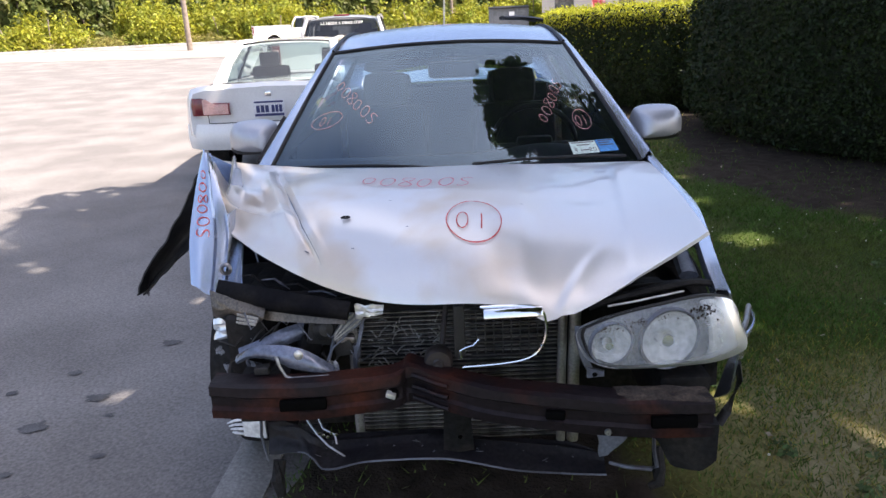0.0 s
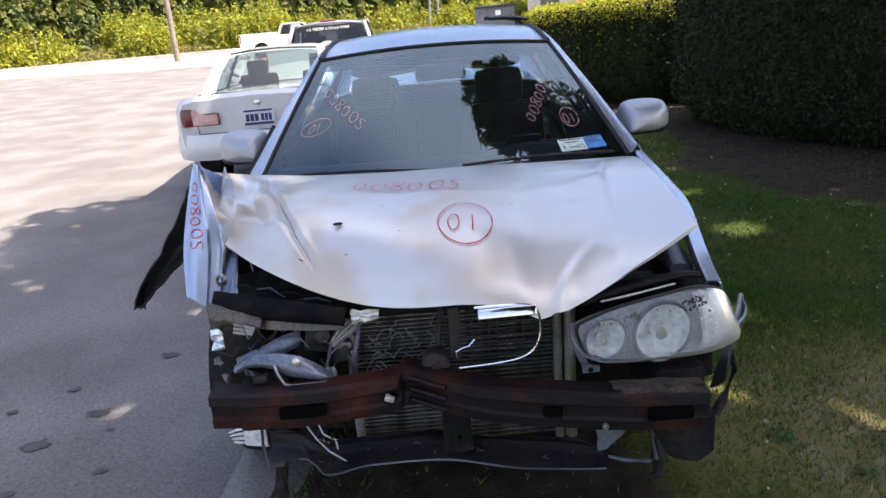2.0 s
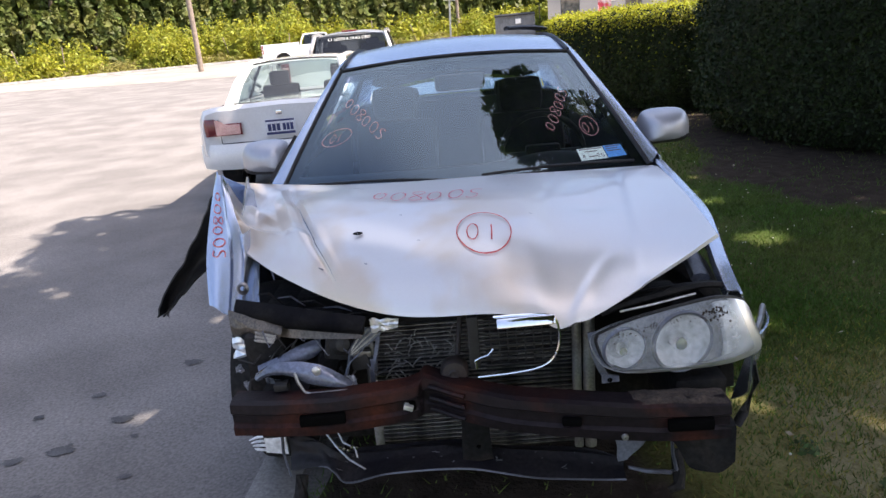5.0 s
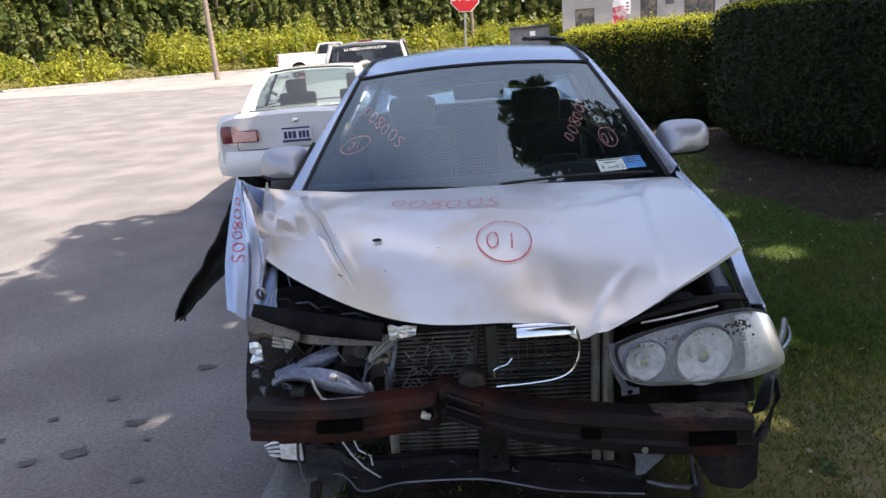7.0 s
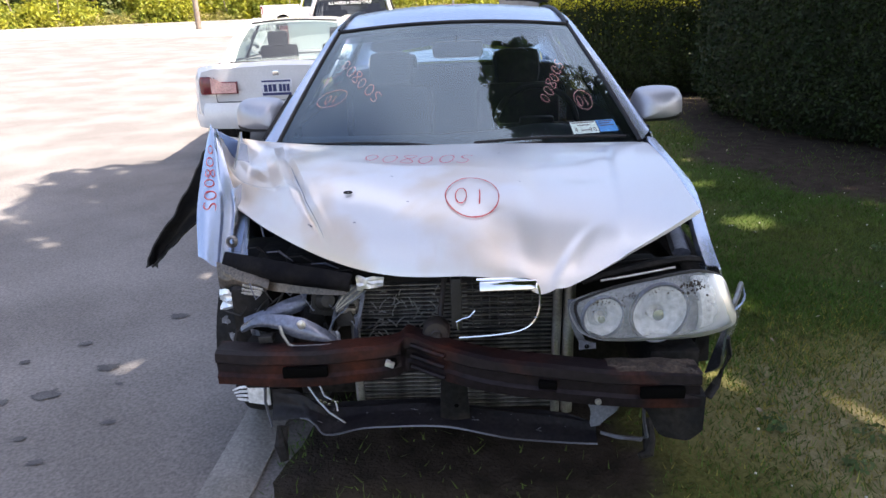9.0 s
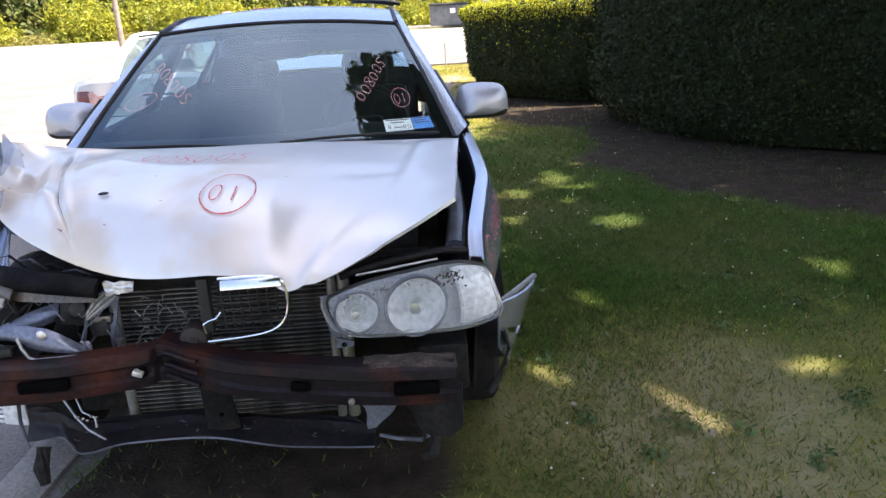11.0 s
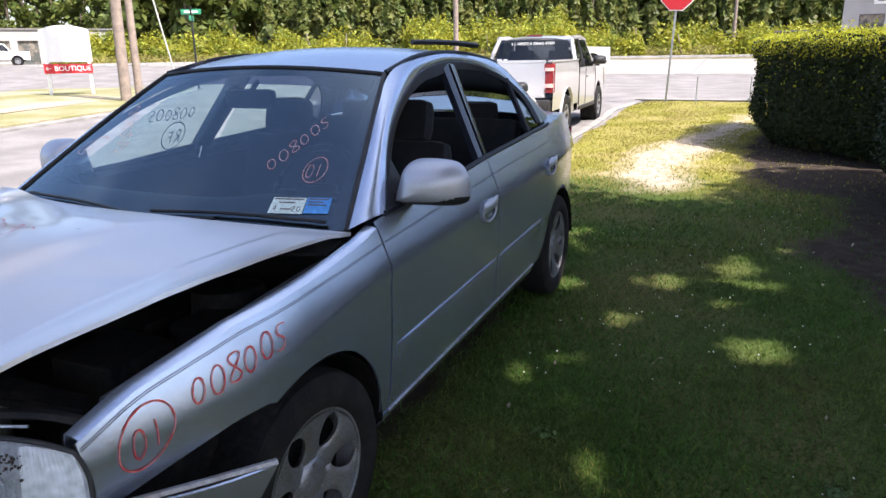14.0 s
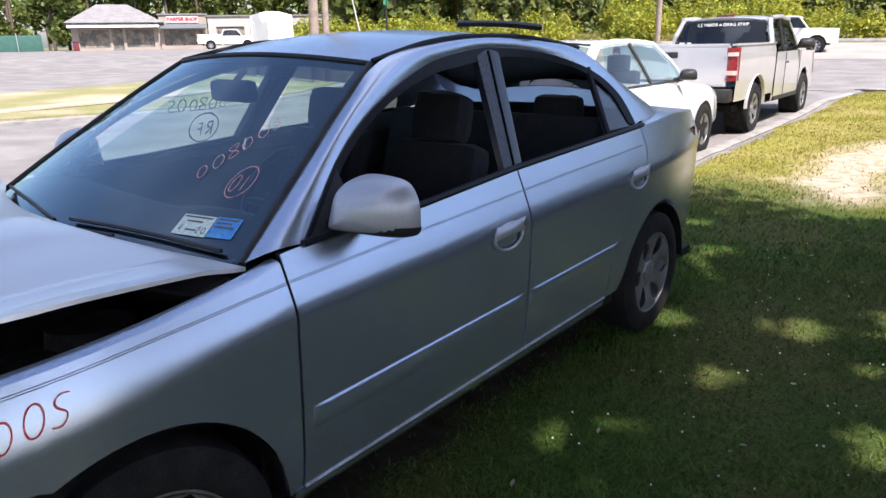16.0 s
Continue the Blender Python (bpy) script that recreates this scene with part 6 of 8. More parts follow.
# interior
def seat(parent, x, y):
    s = new("front_seat")
    s.parent = parent
    s.matrix_basis = Matrix.Translation((x, y, 0))
    q = bmesh.new()
    box(q, (0, 0, 0.48), (0.5, 0.5, 0.16), 0.05)
    part("seat_cushion", q, SEAT, s)
    q = bmesh.new()
    box(q, (0, 0.3, 0.76), (0.46, 0.13, 0.58), 0.06, Matrix.Rotation(radians(-16), 4, "X"))
    part("seat_back", q, SEAT, s)
    q = bmesh.new()
    box(q, (0, 0.40, 1.125), (0.25, 0.12, 0.20), 0.058, Matrix.Rotation(radians(-14), 4, "X"))
    part("headrest", q, SEAT, s)
    for k in (-0.06, 0.06):
        q = bmesh.new()
        tube(q, [(k, 0.375, 0.99), (k, 0.39, 1.07)], 0.007, 6)
        part("headrest_post", q, STEEL, s)


seat(wreck, 0.35, 1.16)
seat(wreck, -0.36, 1.22)
rb = bmesh.new()
box(rb, (0, 1.98, 0.46), (1.3, 0.5, 0.16), 0.05)
box(rb, (0, 2.3, 0.8), (1.3, 0.14, 0.55), 0.05, Matrix.Rotation(radians(-18), 4, "X"))
bench = part("rear_bench", rb, SEAT, wreck, "dark cloth rear bench")
for x in (-0.38, 0.38):
    q = bmesh.new()
    box(q, (x, 2.4, 1.09), (0.25, 0.09, 0.14), 0.04)
    part("rear_headrest", q, SEAT, bench)
sf = bmesh.new()
box(sf, (0, 2.62, 1.0), (1.26, 0.5, 0.02), 0.004)
part("parcel_shelf", sf, SEAT, wreck)
ds = bmesh.new()
sheet(lambda u, v: (1.42 * (u - 0.5), 0.30 + 0.42 * v - 0.05 * (1 - (2 * u - 1) ** 2), 0.91 + 0.045 * math.sin(math.pi * min(1, v * 1.2)) + 0.03 * math.exp(-((u - 0.76) / 0.12) ** 2) * smooth(v * 1.6) - 0.35 * max(0, v - 0.8) * 2), 30, 14, bm=ds)
box(ds, (0, 0.62, 0.7), (1.4, 0.16, 0.32), 0.03)
part("dashboard", ds, DASH, wreck, "grey plastic dashboard")
sw = bmesh.new()
ring = [(0.37 + 0.185 * math.cos(a), 0.74 + 0.185 * math.sin(a) * 0.42, 0.93 + 0.185 * math.sin(a) * 0.9) for a in np.linspace(0, 2 * math.pi, 30)]
tube(sw, ring, 0.014, 8)
box(sw, (0.37, 0.75, 0.92), (0.16, 0.05, 0.1), 0.02)
tube(sw, [(0.2, 0.74, 0.93), (0.54, 0.74, 0.93)], 0.014, 6)
part("steering_wheel", sw, BLACK, wreck, "dark steering wheel")
rv = bmesh.new()
box(rv, (0.02, 0.845, 1.268), (0.23, 0.045, 0.075), 0.022)
tube(rv, [(0.02, 0.84, 1.28), (0.02, 0.87, 1.31), (0.02, 0.90, 1.335)], 0.011, 6)
part("rear_view_mirror", rv, BLACK, wreck, "black rear-view mirror")
hd = sheet(lambda u, v: Vector(roof(u, v)) + Vector((0, 0.03 * (1 - 2 * v), -0.03)), 12, 12)
part("headlining", hd, DASH, wreck)
for s in (-1, 1):
    dcard = sheet(lambda u, v, s=s: (s * (0.775 - 0.02 * v), 0.42 + 2.0 * u, 0.33 + 0.6 * v), 10, 6)
    part("door_lining", dcard, DASH, wreck)

bandp = part("shade_band", sheet(lambda u, v: screen(0.035 + 0.93 * u, 0.865 + 0.08 * v, -0.003), 20, 3), BAND, ws, "purple-tinted shade band")
bandp.visible_shadow = False

# stickers on the glass
def on_screen(name, u0, u1, v0, v1, mat, label):
    return part(name, sheet(lambda u, v: screen(u0 + (u1 - u0) * u, v0 + (v1 - v0) * v, 0.003), 8, 6), mat, ws, label, False)


on_screen("inspection_sticker", 0.825, 0.900, 0.075, 0.155, PAPER, "pale inspection sticker")
on_screen("registration_sticker", 0.902, 0.955, 0.078, 0.158, BLUE, "blue registration sticker")
bars = bmesh.new()
for k, (a, b, c) in enumerate(((0.830, 0.895, 0.142), (0.842, 0.88, 0.125), (0.850, 0.875, 0.092), (0.907, 0.95, 0.145), (0.907, 0.94, 0.13), (0.907, 0.948, 0.115))):
    sheet(lambda u, v, a=a, b=b, c=c: screen(a + (b - a) * u, c + 0.006 * v, 0.005), 4, 1, bm=bars)
part("print_bar", bars, INK_DARK, ws, "rows of small print")

# ---- marker writing ----
GLYPH = {
    "0": [[(0.5 + 0.38 * math.cos(a), 0.5 + 0.5 * math.sin(a)) for a in np.linspace(1.7, 1.7 + 6.5, 22)]],
    "8": [[(0.5 + 0.33 * math.sin(2 * a), 0.5 + 0.5 * math.cos(a)) for a in np.linspace(0.2, 6.5, 30)]],
    "1": [[(0.5, 1.0), (0.52, 0.5), (0.5, 0.0)]],
    "5": [[(0.9, 0.95), (0.5, 1.02), (0.25, 0.85), (0.35, 0.62), (0.7, 0.42), (0.72, 0.18), (0.45, 0.0), (0.1, 0.08)]],
    "R": [[(0.2, 0.0), (0.2, 0.5), (0.22, 1.0)], [(0.1, 0.95), (0.5, 1.02), (0.75, 0.82), (0.6, 0.58), (0.25, 0.5), (0.5, 0.3), (0.85, 0.0)]],
    "F": [[(0.25, 0.0), (0.25, 0.5), (0.25, 1.0)], [(0.2, 1.0), (0.55, 0.98), (0.85, 0.98)], [(0.22, 0.55), (0.5, 0.53), (0.7, 0.55)]],
    "4": [[(0.7, 0.0), (0.7, 1.0), (0.15, 0.35), (0.9, 0.35)]],
    "2": [[(0.15, 0.75), (0.4, 1.0), (0.75, 0.85), (0.6, 0.5), (0.15, 0.02), (0.85, 0.02)]],
    "O": [[(0.5 + 0.5 * math.cos(a), 0.5 + 0.5 * math.sin(a)) for a in np.linspace(1.2, 1.2 + 6.6, 40)]],
}


def scribble(name, text, place, parent, mat, width=0.006, ring=None, label="", pitch=0.8, flat=False):
    """Handwriting: strokes in text space (x along, y up, letter height 1) laid on a surface by place(x, y)."""
    bm = bmesh.new()
    r2 = random.Random(len(text) * 13 + 5)
    runs = []
    for i, c in enumerate(text):
        dx, dy, sc = i * pitch + r2.uniform(-0.04, 0.04), r2.uniform(-0.07, 0.07), r2.uniform(0.85, 1.1)
        for run in GLYPH[c]:
            runs.append([(dx + p[0] * 0.8 * sc, dy + p[1] * sc) for p in run])
    if ring:
        cx, cy, rx, ry = ring
        runs.append([(cx + rx * (2 * p[0] - 1), cy + ry * (2 * p[1] - 1)) for p in GLYPH["O"][0]])
    for run in runs:
        k = max(8, len(run) * 2)
        pts = [curve([(a, b, 0) for a, b in run], t) for t in np.linspace(0, 1, k)]
        row = []
        for i, p in enumerate(pts):
            d = (pts[min(i + 1, k - 1)] - pts[max(i - 1, 0)]).normalized()
            nrm = Vector((-d.y, d.x, 0))
            w = width * (0.8 + 0.4 * noise.noise((p.x * 3, p.y * 3, i * 0.2)))
            row.append([bm.verts.new(place(p.x + nrm.x * w * s, p.y + nrm.y * w * s)) for s in (-1, 0, 1)])
        for a, b in zip(row, row[1:]):
            for j in (0, 1):
                bm.faces.new((a[j], b[j], b[j + 1], a[j + 1]))
    return part(name, bm, mat, parent, label, False)


def screen_text(u0, v0, du, dv, hu, hv):
    """Text on the windscreen from (u0, v0), running by (du, dv) and rising by (hu, hv) per letter height."""
    return lambda x, y: screen(u0 + du * x + hu * y, v0 + dv * x + hv * y, 0.0035)


scribble("sticker_month", "4", screen_text(0.832, 0.088, 0.012, 0.0, 0.0, 0.026), ws, INK_DARK, 0.09, label="printed 4")
scribble("sticker_year", "20", screen_text(0.874, 0.088, 0.012, 0.0, 0.0, 0.026), ws, INK_DARK, 0.09, label="printed 20", pitch=0.95)
scribble("marker_number", "008005", screen_text(0.782, 0.285, 0.021, 0.062, -0.022, 0.05), ws, INK_PINK, 0.026, label="pink handwritten lot number", pitch=0.85)
scribble("marker_lot", "01", screen_text(0.874, 0.265, 0.026, 0.008, 0.0, 0.075), ws, INK_PINK, 0.026, ring=(0.8, 0.5, 1.05, 0.95), label="pink handwritten circled lot mark", pitch=0.75)
scribble("marker_number", "008005", screen_text(0.088, 0.645, 0.0335, -0.062, 0.016, 0.066), ws, INK_PINK, 0.026, label="pink handwritten lot number", pitch=0.85)
scribble("marker_lot", "01", screen_text(0.085, 0.345, 0.026, 0.008, 0.004, 0.065), ws, INK_PINK, 0.03, ring=(0.8, 0.5, 1.75, 0.98), label="pink handwritten circled lot mark", pitch=0.75)


def hood_text(u0, v0, du, dv, hu, hv):
    return lambda x, y: bonnet(u0 + du * x + hu * y, v0 + dv * x + hv * y) + Vector((0, -0.002, 0.0045))


scribble("marker_number", "008005", hood_text(0.322, 0.44, 0.0475, 0.006, 0.006, -0.125), hood, INK_FAINT, 0.04, label="faint red handwritten lot number", pitch=0.85)
scribble("marker_lot", "01", hood_text(0.530, 0.775, 0.040, 0.006, 0.0, -0.092), hood, INK_RED, 0.035, ring=(0.85, 0.5, 1.3, 1.2), label="red handwritten circled lot mark", pitch=0.85)


def side_text(flip, y0, z0, dy, dz, hy, hz):
    def f(x, y):
        a, b = y0 + dy * x + hy * y, z0 + dz * x + hz * y
        return ((body_x(a, b) + 0.0035) * flip, a, b)
    return f


scribble("marker_lot", "01", side_text(1, -0.540, 0.658, 0.045, 0.012, 0.004, 0.062), fender, INK_RED, 0.036, ring=(0.75, 0.5, 1.4, 0.97), label="red handwritten circled lot mark", pitch=0.85)
scribble("marker_number", "008005", side_text(1, -0.402, 0.710, 0.055, 0.0092, 0.012, 0.058), fender, INK_RED, 0.036, label="red handwritten lot number", pitch=0.85)


def nose_text(x, y):
    v = 0.16 + 0.098 * x
    return curve(NOSE_L, v).lerp(curve(NOSE_R, v), 0.22 + 0.34 * y) + Vector((-0.001, -0.02, 0.0))


scribble("marker_number", "008005", nose_text, nose, INK_RED, 0.05, label="red handwritten lot number", pitch=0.85)


def pane_text(y0, z0, dy, hz):
    def f(x, y):
        z = z0 + hz * y
        return (-(0.80 - 0.57 * (z - 0.95) - 0.02), y0 - dy * x, z)
    return f


scribble("marker_number", "008005", pane_text(1.26, 1.15, 0.058, 0.05), wreck, INK_DARK, 0.055, label="dark handwritten lot number on the glass", pitch=0.85)
scribble("marker_mark", "RF", pane_text(1.215, 1.035, 0.06, 0.062), wreck, INK_DARK, 0.05, ring=(0.8, 0.5, 1.2, 1.05), label="dark handwritten circled letters on the glass", pitch=0.8)

# loose wiper-like strip lying on the roof
strap = sheet(lambda u, v: Vector((0.31, 1.71, 1.471)).lerp(Vector((0.545, 1.95, 1.450)), u) + Vector((0.03 * (v - 0.5), -0.03 * (v - 0.5), 0.008 * math.sin(math.pi * v) + 0.006 * math.sin(math.pi * u))) * (0.8 + 0.5 * u), 20, 6, 0.016)
tagged(part("trim_strip", strap, BLACK), "loose black plastic trim strip lying on the car roof", "trim strip")

# ---- hedges ----
def hedge(name, poly, height, n, seed, label, size=0.035, shoots=0.0, crown=0.2, flare=0.0):
    """A clipped hedge: a dark body with many small leaves standing out of its sides and top."""
    g = np.random.RandomState(seed)
    hd = thing(name, (poly[0][0], poly[0][1], 0), label, "hedge", "hedges along the lawn")
    o = Vector((poly[0][0], poly[0][1], 0))
    bm = bmesh.new()
    cx, cy = sum(p[0] for p in poly) / len(poly), sum(p[1] for p in poly) / len(poly)
    shrink = lambda p, k: (p[0] + (cx - p[0]) * k - o.x, p[1] + (cy - p[1]) * k - o.y)
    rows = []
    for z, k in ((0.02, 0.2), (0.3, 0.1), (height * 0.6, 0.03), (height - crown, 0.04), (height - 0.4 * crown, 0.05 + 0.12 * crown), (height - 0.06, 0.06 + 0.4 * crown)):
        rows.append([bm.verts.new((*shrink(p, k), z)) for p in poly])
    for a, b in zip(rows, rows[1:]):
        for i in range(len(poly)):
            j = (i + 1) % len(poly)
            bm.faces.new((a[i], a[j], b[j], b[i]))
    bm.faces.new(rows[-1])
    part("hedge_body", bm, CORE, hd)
    pos, nor, top, topn = [], [], [], []
    lens = [math.dist(a, b) for a, b in zip(poly, poly[1:] + poly[:1])]
    xs = [p[0] for p in poly]
    ys = [p[1] for p in poly]
    area = (max(xs) - min(xs)) * (max(ys) - min(ys))
    side = sum(lens) * height
    while len(pos) < n:
        if g.rand() < side / (side + 0.7 * area):
            k = g.choice(len(lens), p=np.array(lens) / sum(lens))
            t = g.rand()
            a, b = poly[k], poly[(k + 1) % len(poly)]
            x, y = a[0] + (b[0] - a[0]) * t, a[1] + (b[1] - a[1]) * t
            nx, ny = (b[1] - a[1]) / lens[k], -(b[0] - a[0]) / lens[k]
            if (x - cx) * nx + (y - cy) * ny < 0:
                nx, ny = -nx, -ny
            z = height * g.rand() ** 0.85
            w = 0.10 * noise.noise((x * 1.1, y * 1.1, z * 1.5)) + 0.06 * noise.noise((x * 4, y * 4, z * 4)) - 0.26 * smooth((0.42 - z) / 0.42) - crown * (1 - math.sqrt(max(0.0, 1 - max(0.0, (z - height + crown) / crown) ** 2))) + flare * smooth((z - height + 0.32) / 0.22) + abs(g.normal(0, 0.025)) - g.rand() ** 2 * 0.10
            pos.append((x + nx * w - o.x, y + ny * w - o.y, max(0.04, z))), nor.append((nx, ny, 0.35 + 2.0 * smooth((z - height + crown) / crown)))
            # the pale leaves thicken towards the top, where the hedge should look sunlit
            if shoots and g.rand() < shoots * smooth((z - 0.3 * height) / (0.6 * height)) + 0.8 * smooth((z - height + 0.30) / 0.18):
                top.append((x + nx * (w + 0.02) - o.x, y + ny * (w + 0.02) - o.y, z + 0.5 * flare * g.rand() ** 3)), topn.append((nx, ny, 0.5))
        else:
            x, y = g.uniform(min(xs), max(xs)), g.uniform(min(ys), max(ys))
            if not inside(poly, x, y):
                continue
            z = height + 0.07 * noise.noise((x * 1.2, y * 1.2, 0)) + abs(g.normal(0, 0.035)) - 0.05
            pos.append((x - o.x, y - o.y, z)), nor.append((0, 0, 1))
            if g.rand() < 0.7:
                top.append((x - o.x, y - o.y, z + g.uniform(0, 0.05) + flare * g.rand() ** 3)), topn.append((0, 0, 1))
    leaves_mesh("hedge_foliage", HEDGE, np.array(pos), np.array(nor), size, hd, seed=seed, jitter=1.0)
    leaves_mesh("hedge_top", FRESH_LIT, np.array(top), np.array(topn), size, hd, seed=seed + 1, jitter=0.9)["label"] = "fresh yellow-green shoots with the sunlit tone in their colour"
    return hd


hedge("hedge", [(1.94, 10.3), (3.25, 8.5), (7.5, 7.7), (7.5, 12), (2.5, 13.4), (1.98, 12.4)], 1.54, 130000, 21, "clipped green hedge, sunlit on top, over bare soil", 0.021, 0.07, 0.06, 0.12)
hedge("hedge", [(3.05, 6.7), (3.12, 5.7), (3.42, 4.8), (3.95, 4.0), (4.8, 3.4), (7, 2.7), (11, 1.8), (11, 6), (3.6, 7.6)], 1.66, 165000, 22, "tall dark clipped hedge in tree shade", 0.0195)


# ---- trees ----
# openings in the crowns that let small sun flecks down to the lawn (x, y, radius)
OPENINGS = [(1.35, 0.28, 0.215), (1.65, 0.13, 0.235), (1.48, -0.2, 0.225), (1.71, -0.18, 0.235), (1.57, -0.31, 0.195), (0.99, 0.02, 0.215), (1.24, -0.7, 0.235), (1.54, 0.98, 0.235), (1.38, 0.76, 0.215), (1.96, 2.08, 0.265), (1.41, 3.05, 0.215), (1.83, 3.5, 0.235), (2.8, 1.03, 0.225), (1.0, 1.46, 0.215), (1.2, 2.23, 0.205), (0.84, 2.8, 0.225), (3.1, -0.2, 0.235), (2.7, -1.0, 0.235)]


def tree(name, base, height, clumps, n, mat, seed, size, label, trunk_r=0.22, gaps=False, group=""):
    """Tapered trunk, limbs to each clump, and leaves gathered round the clumps."""
    g = np.random.RandomState(seed)
    tr = thing(name, base, label, "tree", group)
    bm = bmesh.new()
    tube(bm, [(0.12 * math.sin(k * 1.3 + seed), 0.12 * math.cos(k * 1.7), height * 0.75 * k / 7 - 0.1) for k in range(8)], [trunk_r * (1.25 if k == 0 else 1) * (1 - 0.1 * k) for k in range(8)], 10)
    for c, r in clumps:
        z0 = min(height * 0.7, max(height * 0.28, c[2] * 0.62))
        a = Vector((0, 0, z0))
        b = Vector(c)
        tube(bm, [a, a.lerp(b, 0.35) + Vector((0, 0, 0.06 * b.length)), a.lerp(b, 0.7) + Vector((0, 0, 0.04 * b.length)), b], [trunk_r * 0.4, trunk_r * 0.28, trunk_r * 0.16, trunk_r * 0.06], 6)
    part("trunk", bm, BARK, tr)
    pos, nor = [], []
    vol = np.array([r[0] * r[1] for _, r in clumps])
    for k, (c, r) in enumerate(clumps):
        m = int(n * vol[k] / vol.sum())
        d = g.normal(0, 1, (m, 3))
        d /= np.linalg.norm(d, axis=1)[:, None]
        rad = g.uniform(0, 1, m) ** 0.45
        p = np.array(c) + d * rad[:, None] * np.array(r)
        # gaps through the crown follow the sun's direction, so dapples reach the ground
        w = np.array([noise.noise(((a[0] + base[0] - a[2] * TO_SUN.x / TO_SUN.z) * 3.3, (a[1] + base[1] - a[2] * TO_SUN.y / TO_SUN.z) * 3.3, 11.5)) for a in p])
        sx, sy = p[:, 0] + base[0] - p[:, 2] * TO_SUN.x / TO_SUN.z, p[:, 1] + base[1] - p[:, 2] * TO_SUN.y / TO_SUN.z
        # shaped by where shadows land: thinner over open lawn, closed over car, road and soil
        thin = 0.02 + 0.06 * np.exp(-((sx - 2.2) ** 2 + (sy - 0.2) ** 2) / 3.0) - 0.2 * np.exp(-((sx + 1.9) ** 2 + (sy - 0.7) ** 2) / 1.2) - 0.4 * np.exp(-((sx - 0.2) ** 2 + (sy + 0.5) ** 2) / 0.5) - 0.4 * np.exp(-((sx - 2.7) ** 2 / 1.8 + (sy - 4.9) ** 2 / 4.0)) - 0.5 * np.exp(-((sx - 0.5) ** 2 + (sy - 1.0) ** 2) / 0.5)
        keep = w < (0.36 - thin if gaps else 9)
        for gx, gy, gr in OPENINGS if gaps else ():
            keep &= (sx - gx) ** 2 + (sy - gy) ** 2 > 0.74 * gr * gr
        pos.append(p[keep]), nor.append(d[keep] + [0, 0, 0.4])
    leaves_mesh("crown", mat, np.concatenate(pos), np.concatenate(nor), size, tr, seed=seed, jitter=0.8)
    return tr


def clump_set(seed, n, cx, cy, cz, rx, ry, rz, r0, r1):
    g = random.Random(seed)
    out = []
    for _ in range(n):
        a, b, q = g.uniform(0, 6.28), g.uniform(-1, 1), g.uniform(0.35, 1.0)
        c = (cx + rx * q * math.cos(a) * math.sqrt(1 - b * b), cy + ry * q * math.sin(a) * math.sqrt(1 - b * b), cz + rz * q * b)
        r = g.uniform(r0, r1)
        out.append((c, (r, r, r * 0.7)))
    return out


# shade trees on the lawn and behind the hedge
tree("shade_tree", (6.6, -4.2, 0), 9.5, clump_set(5, 54, -1.1, 4.2, 7.5, 4.3, 4.2, 1.8, 0.9, 1.5) + clump_set(6, 9, -5.2, 6.9, 6.9, 0.75, 0.7, 0.5, 0.5, 0.7), 84000, LEAF, 31, 0.12, "broad leafy tree shading the lawn and car", 0.3, True, "shade trees")
tree("shade_tree", (11.6, 3.4, 0), 9.5, clump_set(8, 40, -0.6, -0.2, 7.4, 3.5, 3.9, 1.9, 0.9, 1.5) + clump_set(9, 12, -3.65, 1.9, 7.4, 0.95, 1.7, 0.9, 0.65, 0.9), 74000, LEAF, 32, 0.12, "broad leafy tree standing behind the hedge", 0.28, True, "shade trees")
# two unseen trees added to block light from the near lawn and car
tree("shade_tree", (4.2, -11.5, 0), 9.5, clump_set(12, 34, -0.5, 1.2, 7.4, 4.6, 3.4, 2.0, 1.0, 1.6), 32000, LEAF, 34, 0.12, "unseen broad leafy tree added to deepen the near shade", 0.28, True, "shade trees")
tree("shade_tree", (13.5, -4.2, 0), 9.5, clump_set(15, 34, -0.5, 0.6, 7.4, 3.8, 4.0, 1.9, 0.9, 1.5), 40000, LEAF, 35, 0.12, "unseen broad leafy tree added to darken the lawn and door reflections", 0.28, True, "shade trees")
tree("maroon_tree", (-50, 15, 1.0), 6.5, clump_set(9, 12, 0, 0, 4.6, 2.8, 2.8, 1.8, 0.8, 1.3), 5000, MAROON, 33, 0.22, "dark maroon-leaved tree beside the road", 0.2)


def polar(az, r):
    return r * math.sin(radians(az)), r * math.cos(radians(az))


